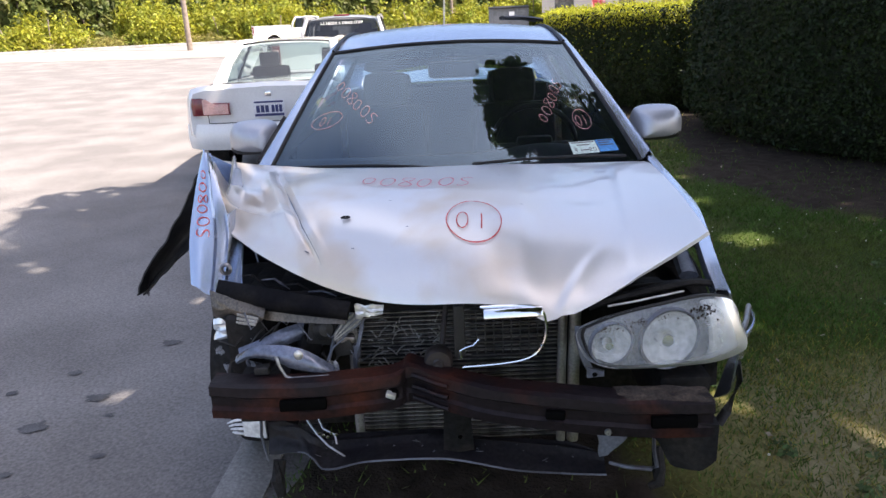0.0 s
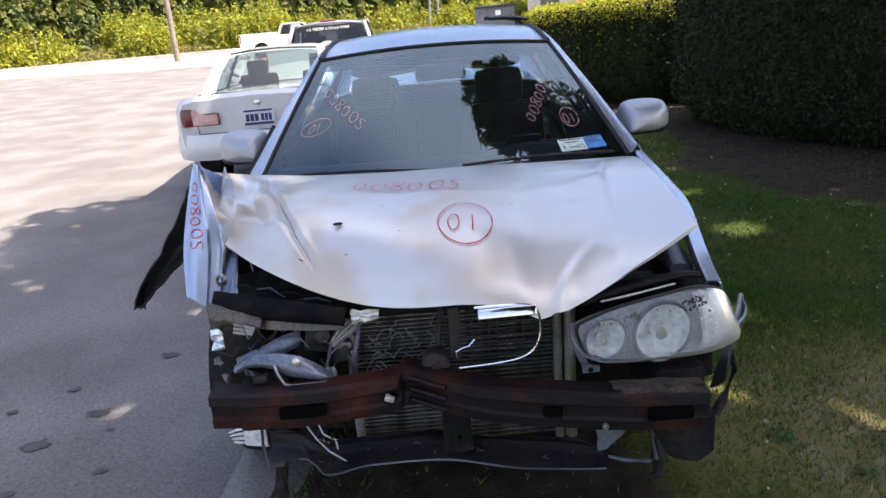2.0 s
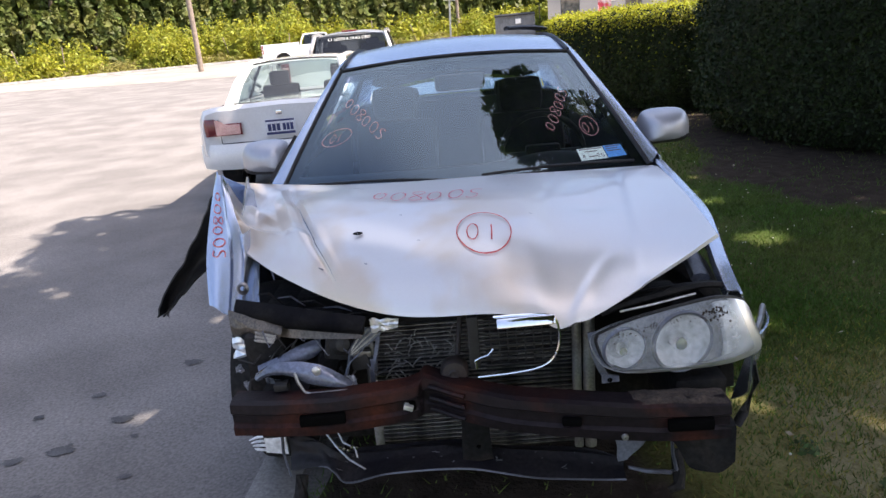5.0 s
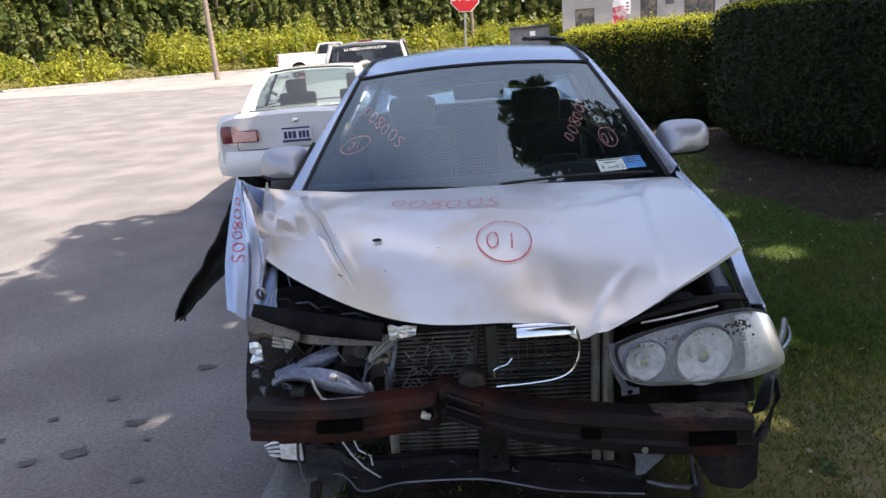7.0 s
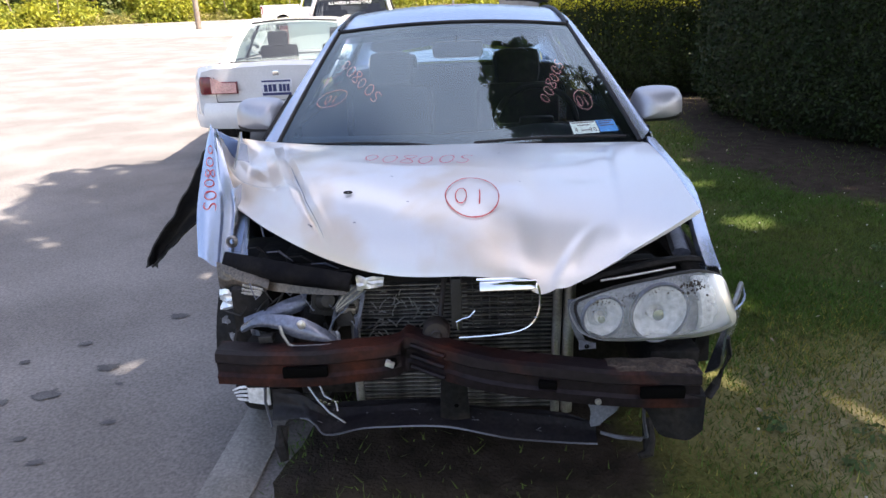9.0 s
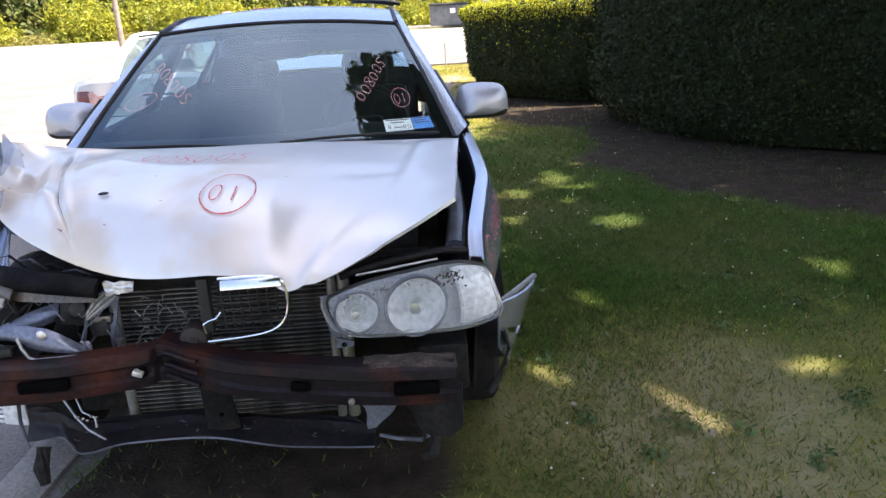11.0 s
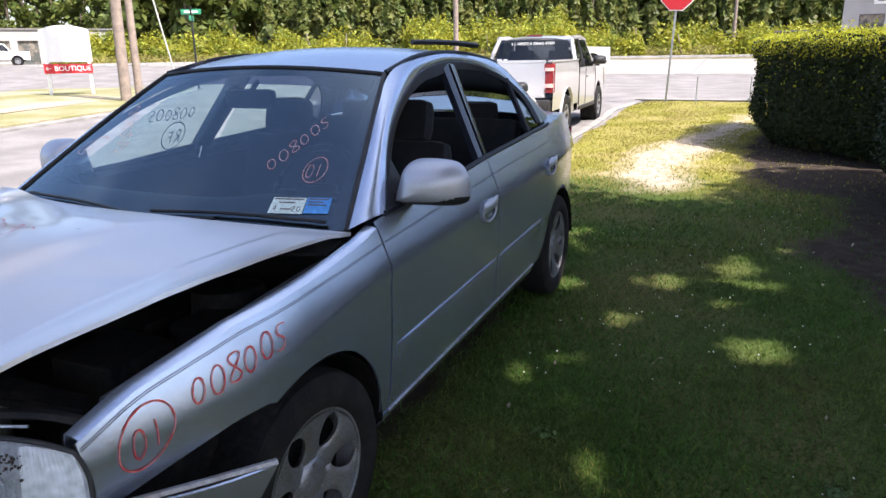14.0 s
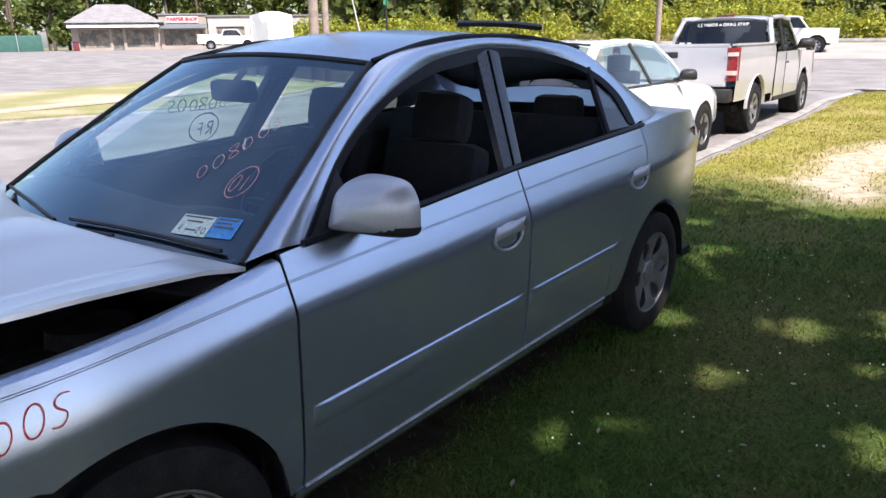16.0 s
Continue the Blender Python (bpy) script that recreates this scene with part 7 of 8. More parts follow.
# far woods: crowns of many trees and conifers, one stuff
def woods():
    g = np.random.RandomState(41)
    pos, nor, pos2, nor2 = [], [], [], []
    bm = bmesh.new()
    for row, (r0, count, hh, rr) in enumerate(((66, 74, 10.0, 3.2), (76, 64, 14.0, 4.4), (90, 56, 17.0, 6.0))):
        for k in range(count):
            az = -74 + 112 * (k + g.uniform(-0.35, 0.35)) / count
            x, y = polar(az, r0 + g.uniform(-2.5, 2.5))
            h, z0 = hh * g.uniform(0.8, 1.2), rise(x, y)
            if az > 4 and row == 0:
                h *= 0.5
            if az < -47:
                x, y = polar(az, r0 + 42 + g.uniform(-3, 3))
                h *= 1.25
            tube(bm, [(x, y, z0 - 0.2), (x, y, z0 + h * 0.5), (x + 0.3, y, z0 + h * 0.85)], [0.25, 0.18, 0.06], 5)
            for j in range(7):
                c = np.array([x + g.normal(0, rr * 0.33), y + g.normal(0, rr * 0.33), z0 + h * g.uniform(0.12, 0.95)])
                r = rr * g.uniform(0.3, 0.55)
                m = 150
                d = g.normal(0, 1, (m, 3))
                d /= np.linalg.norm(d, axis=1)[:, None]
                pos.append(c + d * r * g.uniform(0.5, 1.05, (m, 1))), nor.append(d)
    # conifer row in front
    for k in range(64):
        az = -36 + 60 * (k + g.uniform(-0.3, 0.3)) / 64
        x, y = polar(az, 60 + g.uniform(-1.5, 1.5))
        h, z0 = g.uniform(4.2, 6.2), rise(x, y)
        tube(bm, [(x, y, z0 - 0.2), (x, y, z0 + h * 0.9)], [0.12, 0.03], 5)
        m = 420
        t = g.uniform(0.02, 1, m)
        a = g.uniform(0, 6.28, m)
        r = 0.95 * (1 - t) ** 0.7 * g.uniform(0.6, 1.1, m) * (0.8 + 0.2 * np.sin(t * 25 + a))
        pos2.append(np.stack([x + r * np.cos(a), y + r * np.sin(a), z0 + h * t], 1)), nor2.append(np.stack([np.cos(a), np.sin(a), 0.3 + 0 * a], 1))
    tagged(part("woods_trunks", bm, BARK), "trunks of the far woods", "woods", kind="stuff")
    tagged(leaves_mesh("woods_foliage", WOODS, np.concatenate(pos), np.concatenate(nor), 0.42, seed=42), "dense green far woods behind the road", "woods", kind="stuff")
    tagged(leaves_mesh("conifer_row", CONIFER, np.concatenate(pos2), np.concatenate(nor2), 0.28, seed=43, jitter=0.6), "row of young conifers at the wood's edge", "conifers", kind="stuff")


woods()


def weeds():
    """Sunlit grass, weeds and bushes on the far verge."""
    g = np.random.RandomState(51)
    pos, nor, low, lown = [], [], [], []
    for k in range(1500):
        az = g.uniform(-51, 26)
        q = g.rand()
        r = 49.5 + 9 * q + (2 if az < -36 else 0)
        x, y = polar(az, r)
        z0 = rise(x, y)
        lumpy = noise.noise((az * 0.33, r * 0.22, 3)) + 0.5 * noise.noise((az * 0.9, r * 0.6, 8))
        bush = lumpy > 0.13 or (-25 < az < -12 and q > 0.3 and lumpy > -0.25) or az > 2
        if bush:
            h = (1.0 + 1.1 * q + 1.2 * max(0.0, lumpy) + (0.9 if -25 < az < -12 else 0.0)) * g.uniform(0.6, 1.1)
            wd = g.uniform(0.5, 1.1)
            m = int(70 + 75 * h)
        else:
            h, wd, m = g.uniform(0.3, 0.75), 1.1, 70
        d = g.normal(0, 1, (m, 3))
        d[:, 2] = abs(d[:, 2])
        d /= np.linalg.norm(d, axis=1)[:, None]
        c = np.array([x, y, z0]) + d * np.array([wd, wd, h]) * g.uniform(0.45, 1.15, (m, 1))
        (pos if bush else low).append(c), (nor if bush else lown).append(d)
    tagged(leaves_mesh("verge_weeds", WEED, np.concatenate(pos), np.concatenate(nor), 0.15, seed=52, aspect=0.4), "sunlit yellow-green bushes and weeds on the verge", "weeds", kind="stuff")
    tagged(leaves_mesh("verge_grass", VERGE, np.concatenate(low), np.concatenate(lown), 0.2, seed=53, aspect=0.14), "tall dry yellow grass on the verge", "grass", kind="stuff")


weeds()


# kerb line and low guard rail on the far side of the crossing
def far_edge(u, v):
    az = -53 + 79 * u
    x, y = polar(az, 47.6 + 0.35 * v + (2 if az < -36 else 0))
    return (x, y, rise(x, y) - 0.03 + 0.14 * math.sin(math.pi * v) ** 0.4)


tagged(part("far_kerb", sheet(far_edge, 90, 4), CONCRETE), "pale kerb along the far verge", "kerb", kind="structure")

# grass island on the other side of the side road
ISLAND = [(-12.5, 8.2), (-12.8, 11.5), (-13.8, 13.7), (-17.5, 19.5), (-20, 19.8), (-24, 17.8), (-22, 14), (-19.2, 10), (-18.6, 6), (-18.4, 1), (-13.6, 0.5), (-13.6, 4.6)]


def island(poly, z, label, name, mat):
    bm = bmesh.new()
    k = [bm.verts.new((x, y, rise(x, y) + z)) for x, y in poly]
    kk = [bm.verts.new((x, y, rise(x, y) - 0.1)) for x, y in poly]
    cx = sum(p[0] for p in poly) / len(poly)
    cy = sum(p[1] for p in poly) / len(poly)
    c = bm.verts.new((cx, cy, rise(cx, cy) + z))
    for i in range(len(poly)):
        j = (i + 1) % len(poly)
        bm.faces.new((k[i], k[j], c))
        bm.faces.new((kk[i], kk[j], k[j], k[i]))
    bmesh.ops.recalc_face_normals(bm, faces=bm.faces)
    return tagged(part(name, bm, mat, smooth=False), label, "verge", kind="structure")


DRYGRASS = material("dry_grass", (0.165, 0.16, 0.06), 1.0, spot=(0.29, 0.25, 0.17), scale=0.55, amount=0.9, grain=30, grain_amount=0.3)
fan = [(x * 1.0, y * 1.0) for x, y in ISLAND]
island([(x + (0.0 if x < -30 else (x + 24) * 0.03), y + (y - 9) * 0.04) for x, y in fan], -0.01, "pale concrete kerb round the island", "island_kerb", CONCRETE)
island(fan, 0.03, "dry grass island with sandy patches", "island", DRYGRASS)


PATHSAND = material("island_path_sand", (0.36, 0.31, 0.24), 1.0, spot=(0.27, 0.235, 0.16), scale=1.2, amount=0.8, grain=40, grain_amount=0.2)
tagged(part("island_path", sheet(lambda u, v: (-15.25 + 0.85 * u + 0.12 * noise.noise((0, v * 7, u * 2)) - 1.2 * max(0.0, v - 0.7), 0.9 + 12.0 * v, rise(-15, 0.9 + 12.0 * v) + 0.055), 6, 40, 0.03), PATHSAND), "trodden sandy path along the grass island", "path", kind="structure")


# oil stains on the asphalt
def stain(x, y, r, seed):
    g = random.Random(seed)
    ang = [r * (0.6 + 0.9 * abs(noise.noise((k * 0.9, seed * 3.1, 0)))) for k in range(28)]
    bm = bmesh.new()
    vs = [bm.verts.new((x + 1.2 * a * math.cos(k * 0.2244), y + 0.8 * a * math.sin(k * 0.2244), road_z(x, y) + 0.006)) for k, a in enumerate(ang)]
    bm.faces.new(vs)
    return bm


for k, (x, y, r) in enumerate(((-2.0, -0.35, 0.05), (-1.75, -0.42, 0.045), (-1.78, 0.12, 0.06), (-1.95, 0.06, 0.04), (-2.1, -0.02, 0.05), (-1.62, 0.35, 0.05), (-2.4, -0.2, 0.04), (-1.5, 0.9, 0.05), (-2.6, -0.9, 0.07), (-1.4, -0.1, 0.03), (-1.9, -0.2, 0.03), (-2.2, 0.25, 0.035), (-2.05, 0.42, 0.03), (-1.7, -0.2, 0.025), (-1.55, -0.35, 0.03), (-2.3, -0.5, 0.03), (-1.85, 0.6, 0.035), (-2.45, 0.5, 0.03), (-1.65, -0.75, 0.035), (-2.15, -0.8, 0.03), (-1.5, 0.2, 0.02), (-2.7, 0.1, 0.04))):
    tagged(part("oil_stain", stain(x, y, r, k), STAIN, smooth=False), "dark dried oil stain on the asphalt", "stain", "oil stains", "structure")


# ---- other vehicles ----
def loft(secs, n, power=3.0, bm=None):
    """Hull through sections (y, half width, low, high): rounded boxes."""
    bm = bm or bmesh.new()
    rings = []
    for y, w, z0, z1 in secs:
        r = []
        for k in range(n):
            a = 2 * math.pi * (k + 0.5) / n
            c, s = math.cos(a), math.sin(a)
            f = (abs(c) ** power + abs(s) ** power) ** (-1 / power)
            r.append(bm.verts.new((w * c * f, y, (z0 + z1) / 2 + (z1 - z0) / 2 * s * f)))
        rings.append(r)
    for a, b in zip(rings, rings[1:]):
        for k in range(n):
            bm.faces.new((a[k], b[k], b[(k + 1) % n], a[(k + 1) % n]))
    bm.faces.new(rings[0])
    bm.faces.new(list(reversed(rings[-1])))
    bmesh.ops.recalc_face_normals(bm, faces=bm.faces)
    return bm


def quad_sheet(a, b, c, d, nu=8, nv=6, bulge=0.0, thick=0.0, bm=None):
    """A slightly domed panel between four corners (a-b below, d-c above)."""
    a, b, c, d = map(Vector, (a, b, c, d))
    nr = (b - a).cross(d - a).normalized()
    return sheet(lambda u, v: a.lerp(b, u).lerp(d.lerp(c, u), v) + nr * bulge * math.sin(math.pi * u) * math.sin(math.pi * v), nu, nv, thick, bm)


def white_sedan(at):
    """White four-door sedan; tail at y = 0, wheelbase 2.7 m."""
    c = thing("white_sedan", at, "parked white four-door sedan with red tail lamps on the road", "car")
    H = 0.885
    secs = [(0.03, 0.74, 0.48, 0.78), (0.0, 0.80, 0.45, 0.98), (0.06, 0.845, 0.42, 1.02), (0.3, 0.878, 0.38, 1.0), (1.0, 0.89, 0.26, 0.985), (2.4, 0.89, 0.24, 0.95), (3.4, 0.885, 0.2, 0.9), (4.2, 0.86, 0.2, 0.84), (4.6, 0.8, 0.24, 0.76), (4.78, 0.68, 0.3, 0.68)]
    bm = bmesh.new()
    rings = []
    for y, w, z0, z1 in secs:
        prof = [(0, z0), (w * 0.93, z0), (w, z0 + 0.12), (w, z0 + (z1 - z0) * 0.55), (w * 0.985, z0 + (z1 - z0) * 0.8), (w * 0.93, z1 - 0.025), (w * 0.8, z1), (0, z1 + 0.02)]
        full = prof + [(-x, z) for x, z in reversed(prof[1:-1])]
        rings.append([bm.verts.new((x, y, z)) for x, z in full])
    m = len(rings[0])
    for a, b in zip(rings, rings[1:]):
        for k in range(m):
            bm.faces.new((a[k], b[k], b[(k + 1) % m], a[(k + 1) % m]))
    bm.faces.new(rings[0]), bm.faces.new(rings[-1])
    bmesh.ops.recalc_face_normals(bm, faces=bm.faces)
    part("body", bm, WHITE, c)
    # bumper
    part("rear_bumper", sheet(lambda u, v: ((2 * u - 1) * 0.87, -0.07 + 0.22 * abs(2 * u - 1) ** 5 - 0.03 * math.sin(math.pi * v) + 0.04 * max(0, v - 0.7), 0.645 - 0.245 * v), 26, 8, 0.02), WHITE, c)
    # roof and pillars: glass house
    zb, zr = 0.985, 1.435
    def rf(u, v):
        s = 2 * u - 1
        y = 1.28 + 1.45 * v
        return (s * (0.56 - 0.01 * math.cos(3 * v)), y + 0.06 * (1 - s * s) * (v - 0.4) * -1, zr - 0.035 * (2 * v - 0.9) ** 2 - 0.05 * abs(s) ** 3.5)
    part("roof", sheet(rf, 18, 14, 0.02), WHITE, c)
    def rear_g(u, v):
        s = 2 * u - 1
        return (s * (0.66 - 0.12 * v), 0.62 + 0.66 * v - 0.07 * (1 - s * s), 1.0 + 0.38 * v + 0.03 * (1 - s * s) * v)
    p = part("rear_window", sheet(rear_g, 14, 10), PANE, c, "clear rear window")
    p.visible_shadow = False
    fr = bmesh.new()
    tube(fr, [rear_g(0, v) for v in np.linspace(0, 1, 8)] + [rear_g(u, 1) for u in np.linspace(0.05, 0.95, 12)] + [rear_g(1, v) for v in np.linspace(1, 0, 8)] + [rear_g(u, 0) for u in np.linspace(0.95, 0.0, 12)], 0.011, 6)
    part("window_seal", fr, BLACK, c)
    def front_g(u, v):
        s = 2 * u - 1
        return (s * (0.71 - 0.15 * v), 3.45 - 0.74 * v + 0.12 * (1 - s * s) * (1 - 0.6 * v), 0.96 + 0.42 * v + 0.02 * (1 - s * s) * v)
    p = part("windscreen", sheet(front_g, 14, 10), PANE, c, "clear windscreen")
    p.visible_shadow = False
    for s in (-1, 1):
        # body-coloured pillars
        for a, b, w in ((rear_g(0 if s < 0 else 1, 0), rear_g(0 if s < 0 else 1, 1), 0.075), (front_g(0 if s < 0 else 1, 0), front_g(0 if s < 0 else 1, 1), 0.04)):
            q = bmesh.new()
            tube(q, [Vector(a) + Vector((0, 0, -0.04)), Vector(a).lerp(Vector(b), 0.5) + Vector((s * 0.015, 0, 0.01)), Vector(b)], [w, w * 0.8, w * 0.7], 8, 0.7)
            part("pillar", q, WHITE, c)
        q = bmesh.new()
        tube(q, [(s * 0.545, 1.26, 1.385), (s * 0.56, 1.7, 1.41), (s * 0.56, 2.2, 1.405), (s * 0.555, 2.72, 1.375)], 0.03, 8)
        part("roof_rail", q, WHITE, c)
        q = bmesh.new()
        tube(q, [(s * 0.815, 2.12, 0.96), (s * 0.70, 2.06, 1.18), (s * 0.575, 2.02, 1.39)], 0.032, 6, 0.6)
        part("centre_pillar", q, BLACK, c, "black centre pillar")
        for nm, (ya, yb), (yc, yd) in (("rear_side_window", (0.98, 2.1), (1.36, 2.0)), ("front_side_window", (2.16, 3.28), (2.06, 2.68))):
            p = part(nm, quad_sheet((s * 0.815, ya, 0.97), (s * 0.815, yb, 0.955), (s * 0.575, yd, 1.385), (s * 0.575, yc, 1.385), bulge=0.012 * s), PANE, c, "clear side window")
            p.visible_shadow = False
        q = bmesh.new()
        tube(q, [(s * 0.83, y, 0.972 - 0.006 * y) for y in (0.95, 1.8, 2.6, 3.3)], 0.012, 6)
        part("belt_trim", q, BLACK, c)
        q = bmesh.new()
        tube(q, [(s * 0.897, y, 0.6) for y in (0.85, 1.8, 2.8, 3.2)], 0.014, 6)
        part("side_moulding", q, WHITE, c)
        # tail lamps
        x0 = 0.845 * s
        lampm = part("tail_lamp", sheet(lambda u, v, s=s: (s * (0.835 - 0.44 * u), -0.012 + 0.10 * max(0, 1 - u * 5) ** 1.5 - 0.012 * math.sin(math.pi * v), 0.735 + (0.175 - 0.055 * smooth((u - 0.35) / 0.25)) * v), 20, 8, 0.012), RED, c, "red tail lamp")
        part("reversing_lamp", sheet(lambda u, v, s=s: (s * (0.66 - 0.25 * u), -0.03, 0.745 + (0.15 - 0.05 * smooth((u - 0.1) / 0.4)) * v), 8, 6, 0.006), PINK, lampm, "pale reversing and indicator lens")
        for wy in (1.07, 3.77):
            car_wheel(c, s * 0.822, wy, s, 0.315, 0.19, 0.195, ALLOY)
            q = bmesh.new()
            lathe(q, [(0.36, 0.012), (0.33, 0.012), (0.33, -0.2)], 28, Matrix.Translation((s * 0.886, wy, 0.305)) @ Matrix.Rotation(radians(90 * s), 4, "Y"))
            part("wheel_arch", q, UNDER, c)
            # flat dark disc on the uncut body side stands in for the well's shade
            q = bmesh.new()
            lathe(q, [(0.001, 0.006), (0.35, 0.006)], 28, Matrix.Translation((s * 0.888, wy, 0.305)) @ Matrix.Rotation(radians(90 * s), 4, "Y"))
            part("wheel_well", q, UNDER, c)
        door_mirror(c, s, (s * 0.93, 2.9, 1.01), 0.85, BLACK)
    for wx in (-0.4, 0.4):
        q = bmesh.new()
        box(q, (wx, 2.2, 0.8), (0.48, 0.14, 0.6), 0.05)
        box(q, (wx, 2.18, 1.18), (0.26, 0.1, 0.18), 0.04)
        part("seat_back", q, SEAT, c)
    q = bmesh.new()
    box(q, (0, 1.2, 0.72), (1.3, 0.14, 0.5), 0.05)
    box(q, (0, 3.1, 0.85), (1.4, 0.5, 0.18), 0.05)
    part("interior", q, SEAT, c)
    # boot lid line, plate, badge
    q = bmesh.new()
    tube(q, [(-0.62, -0.012, 0.66), (-0.6, -0.015, 0.655), (0.6, -0.015, 0.655), (0.62, -0.012, 0.66)], 0.004, 5)
    tube(q, [(-0.62, -0.008, 0.66), (-0.63, 0.0, 0.9)], 0.004, 5)
    tube(q, [(0.62, -0.008, 0.66), (0.63, 0.0, 0.9)], 0.004, 5)
    part("boot_gap", q, DARKTRIM, c)
    q = bmesh.new()
    box(q, (0, -0.03, 0.78), (0.31, 0.012, 0.16), 0.006)
    pl = part("licence_plate", q, PLATE, c, "pale licence plate with dark characters")
    q = bmesh.new()
    for x, w in ((-0.11, 0.035), (-0.065, 0.035), (-0.02, 0.035), (0.04, 0.03), (0.078, 0.03), (0.116, 0.03)):
        box(q, (x, -0.038, 0.78), (w, 0.003, 0.07))
    box(q, (0, -0.038, 0.72), (0.29, 0.003, 0.025))
    box(q, (0, -0.038, 0.847), (0.29, 0.003, 0.018))
    part("plate_bar", q, material("plate_blue", (0.03, 0.04, 0.14), 0.5), pl)
    q = bmesh.new()
    box(q, (0, -0.016, 0.925), (0.06, 0.006, 0.045), 0.004)
    part("badge", q, CHROME, c)
    return c


white_sedan(pose(-1.81, 4.7, -0.04, 0, 0, 2.0))


def pickup(at, paint, label, lettered=True, name="pickup_truck"):
    """Extended-cab pickup; tail at y = 0, wheelbase 3.26 m."""
    c = thing(name, at, label, "pickup truck")
    # bed sides, tailgate, cab
    for s in (-1, 1):
        q = bmesh.new()
        sheet(lambda u, v, s=s: (s * (0.915 + 0.015 * math.sin(math.pi * v) - 0.02 * max(0, v - 0.85) * 6), 0.03 + 2.05 * u, max(0.55 + 0.77 * v, (0.40 + math.sqrt(max(0, 0.46 ** 2 - (0.03 + 2.05 * u - 1.13) ** 2)) if abs(0.03 + 2.05 * u - 1.13) < 0.46 else 0))), 40, 12, bm=q)
        box(q, (s * 0.875, 1.05, 1.325), (0.09, 2.05, 0.03), 0.01)
        part("bed_side", q, paint, c)
    q = bmesh.new()
    sheet(lambda u, v: ((2 * u - 1) * 0.80, -0.01 - 0.012 * math.sin(math.pi * v) ** 0.5, 0.76 + 0.56 * v), 20, 12, 0.05, bm=q)
    box(q, (0, 0.02, 1.325), (1.6, 0.08, 0.035), 0.012)
    tg = part("tailgate", q, paint, c)
    q = bmesh.new()
    box(q, (0, -0.03, 1.19), (0.2, 0.02, 0.085), 0.012)
    part("tailgate_handle", q, BLACK, tg, "black tailgate handle")
    q = bmesh.new()
    box(q, (0, 1.1, 0.72), (1.7, 2.1, 0.06), 0.01)
    box(q, (0, 2.1, 0.95), (1.7, 0.05, 0.55), 0.01)
    part("bed_floor", q, UNDER, c)
    q = bmesh.new()
    box(q, (0, -0.06, 0.64), (1.8, 0.22, 0.18), 0.03)
    bp = part("rear_bumper", q, BLACK, c, "black rear bumper")
    q = bmesh.new()
    box(q, (0, -0.165, 0.69), (1.4, 0.03, 0.07), 0.012)
    part("bumper_strip", q, CHROME, bp, "chrome bumper strip")
    # cab
    def cab(u, v):
        s = 2 * u - 1
        return (s * 0.72, 2.32 + 1.35 * v, 1.75 + 0.03 * (1 - s * s) - 0.06 * abs(s) ** 4 - 0.05 * (2 * v - 1) ** 2)
    part("roof", sheet(cab, 14, 12, 0.03), paint, c)
    for s in (-1, 1):
        q = bmesh.new()
        sheet(lambda u, v, s=s: (s * (0.90 + 0.02 * math.sin(math.pi * v)), 2.1 + 1.72 * u, 0.42 + 0.76 * v), 16, 10, bm=q)
        part("cab_side", q, paint, c)
    def rear_w(u, v):
        s = 2 * u - 1
        return (s * (0.74 - 0.08 * v), 2.12 + 0.19 * v - 0.03 * (1 - s * s), 1.22 + 0.47 * v)
    part("rear_window", sheet(rear_w, 10, 8), DARKPANE, c, "tinted rear window with white lettering")
    q = bmesh.new()
    box(q, (0, 3.0, 0.9), (1.5, 1.6, 0.5), 0.05)
    for wx in (-0.4, 0.4):
        box(q, (wx, 2.9, 1.25), (0.5, 0.14, 0.5), 0.05)
        box(q, (wx, 2.88, 1.52), (0.26, 0.1, 0.16), 0.04)
    part("interior", q, SEAT, c)
    for s in (-1, 1):
        for pts, r in (([(0.84, 2.14, 1.2), (0.78, 2.22, 1.45), (0.70, 2.36, 1.695)], 0.042), ([(0.83, 3.95, 1.18), (0.76, 3.75, 1.45), (0.68, 3.55, 1.70)], 0.04), ([(0.72, 2.35, 1.72), (0.72, 3.0, 1.745), (0.70, 3.6, 1.70)], 0.035)):
            q = bmesh.new()
            tube(q, [(s * x, y, z) for x, y, z in pts], r, 8)
            part("cab_pillar", q, paint, c)
        q = bmesh.new()
        tube(q, [(s * 0.87, 2.78, 1.18), (s * 0.735, 2.74, 1.70)], 0.03, 6)
        part("door_pillar", q, BLACK, c)
        part("quarter_glass", quad_sheet((s * 0.87, 2.28, 1.2), (s * 0.87, 2.72, 1.19), (s * 0.745, 2.72, 1.69), (s * 0.745, 2.42, 1.69)), DARKPANE, c)
        p = part("door_glass", quad_sheet((s * 0.87, 2.8, 1.19), (s * 0.87, 3.85, 1.17), (s * 0.735, 3.5, 1.68), (s * 0.745, 2.78, 1.69)), DARKPANE, c, "dark door glass")
        q = bmesh.new()
        box(q, (s * 0.915, 2.95, 1.0), (0.02, 0.16, 0.03), 0.008)
        part("door_handle", q, BLACK, c)
        for y in (2.78, 3.82):
            q = bmesh.new()
            tube(q, [(s * 0.921, y, z) for z in (0.48, 0.8, 1.17)], 0.005, 5)
            part("door_gap", q, DARKTRIM, c)
        lm = part("tail_lamp", sheet(lambda u, v, s=s: (s * (0.938 - 0.15 * (1 - u) ** 2), -0.02 + 0.13 * u ** 2, 0.84 + 0.45 * v), 8, 8, 0.02), RED, c, "tall red tail lamp")
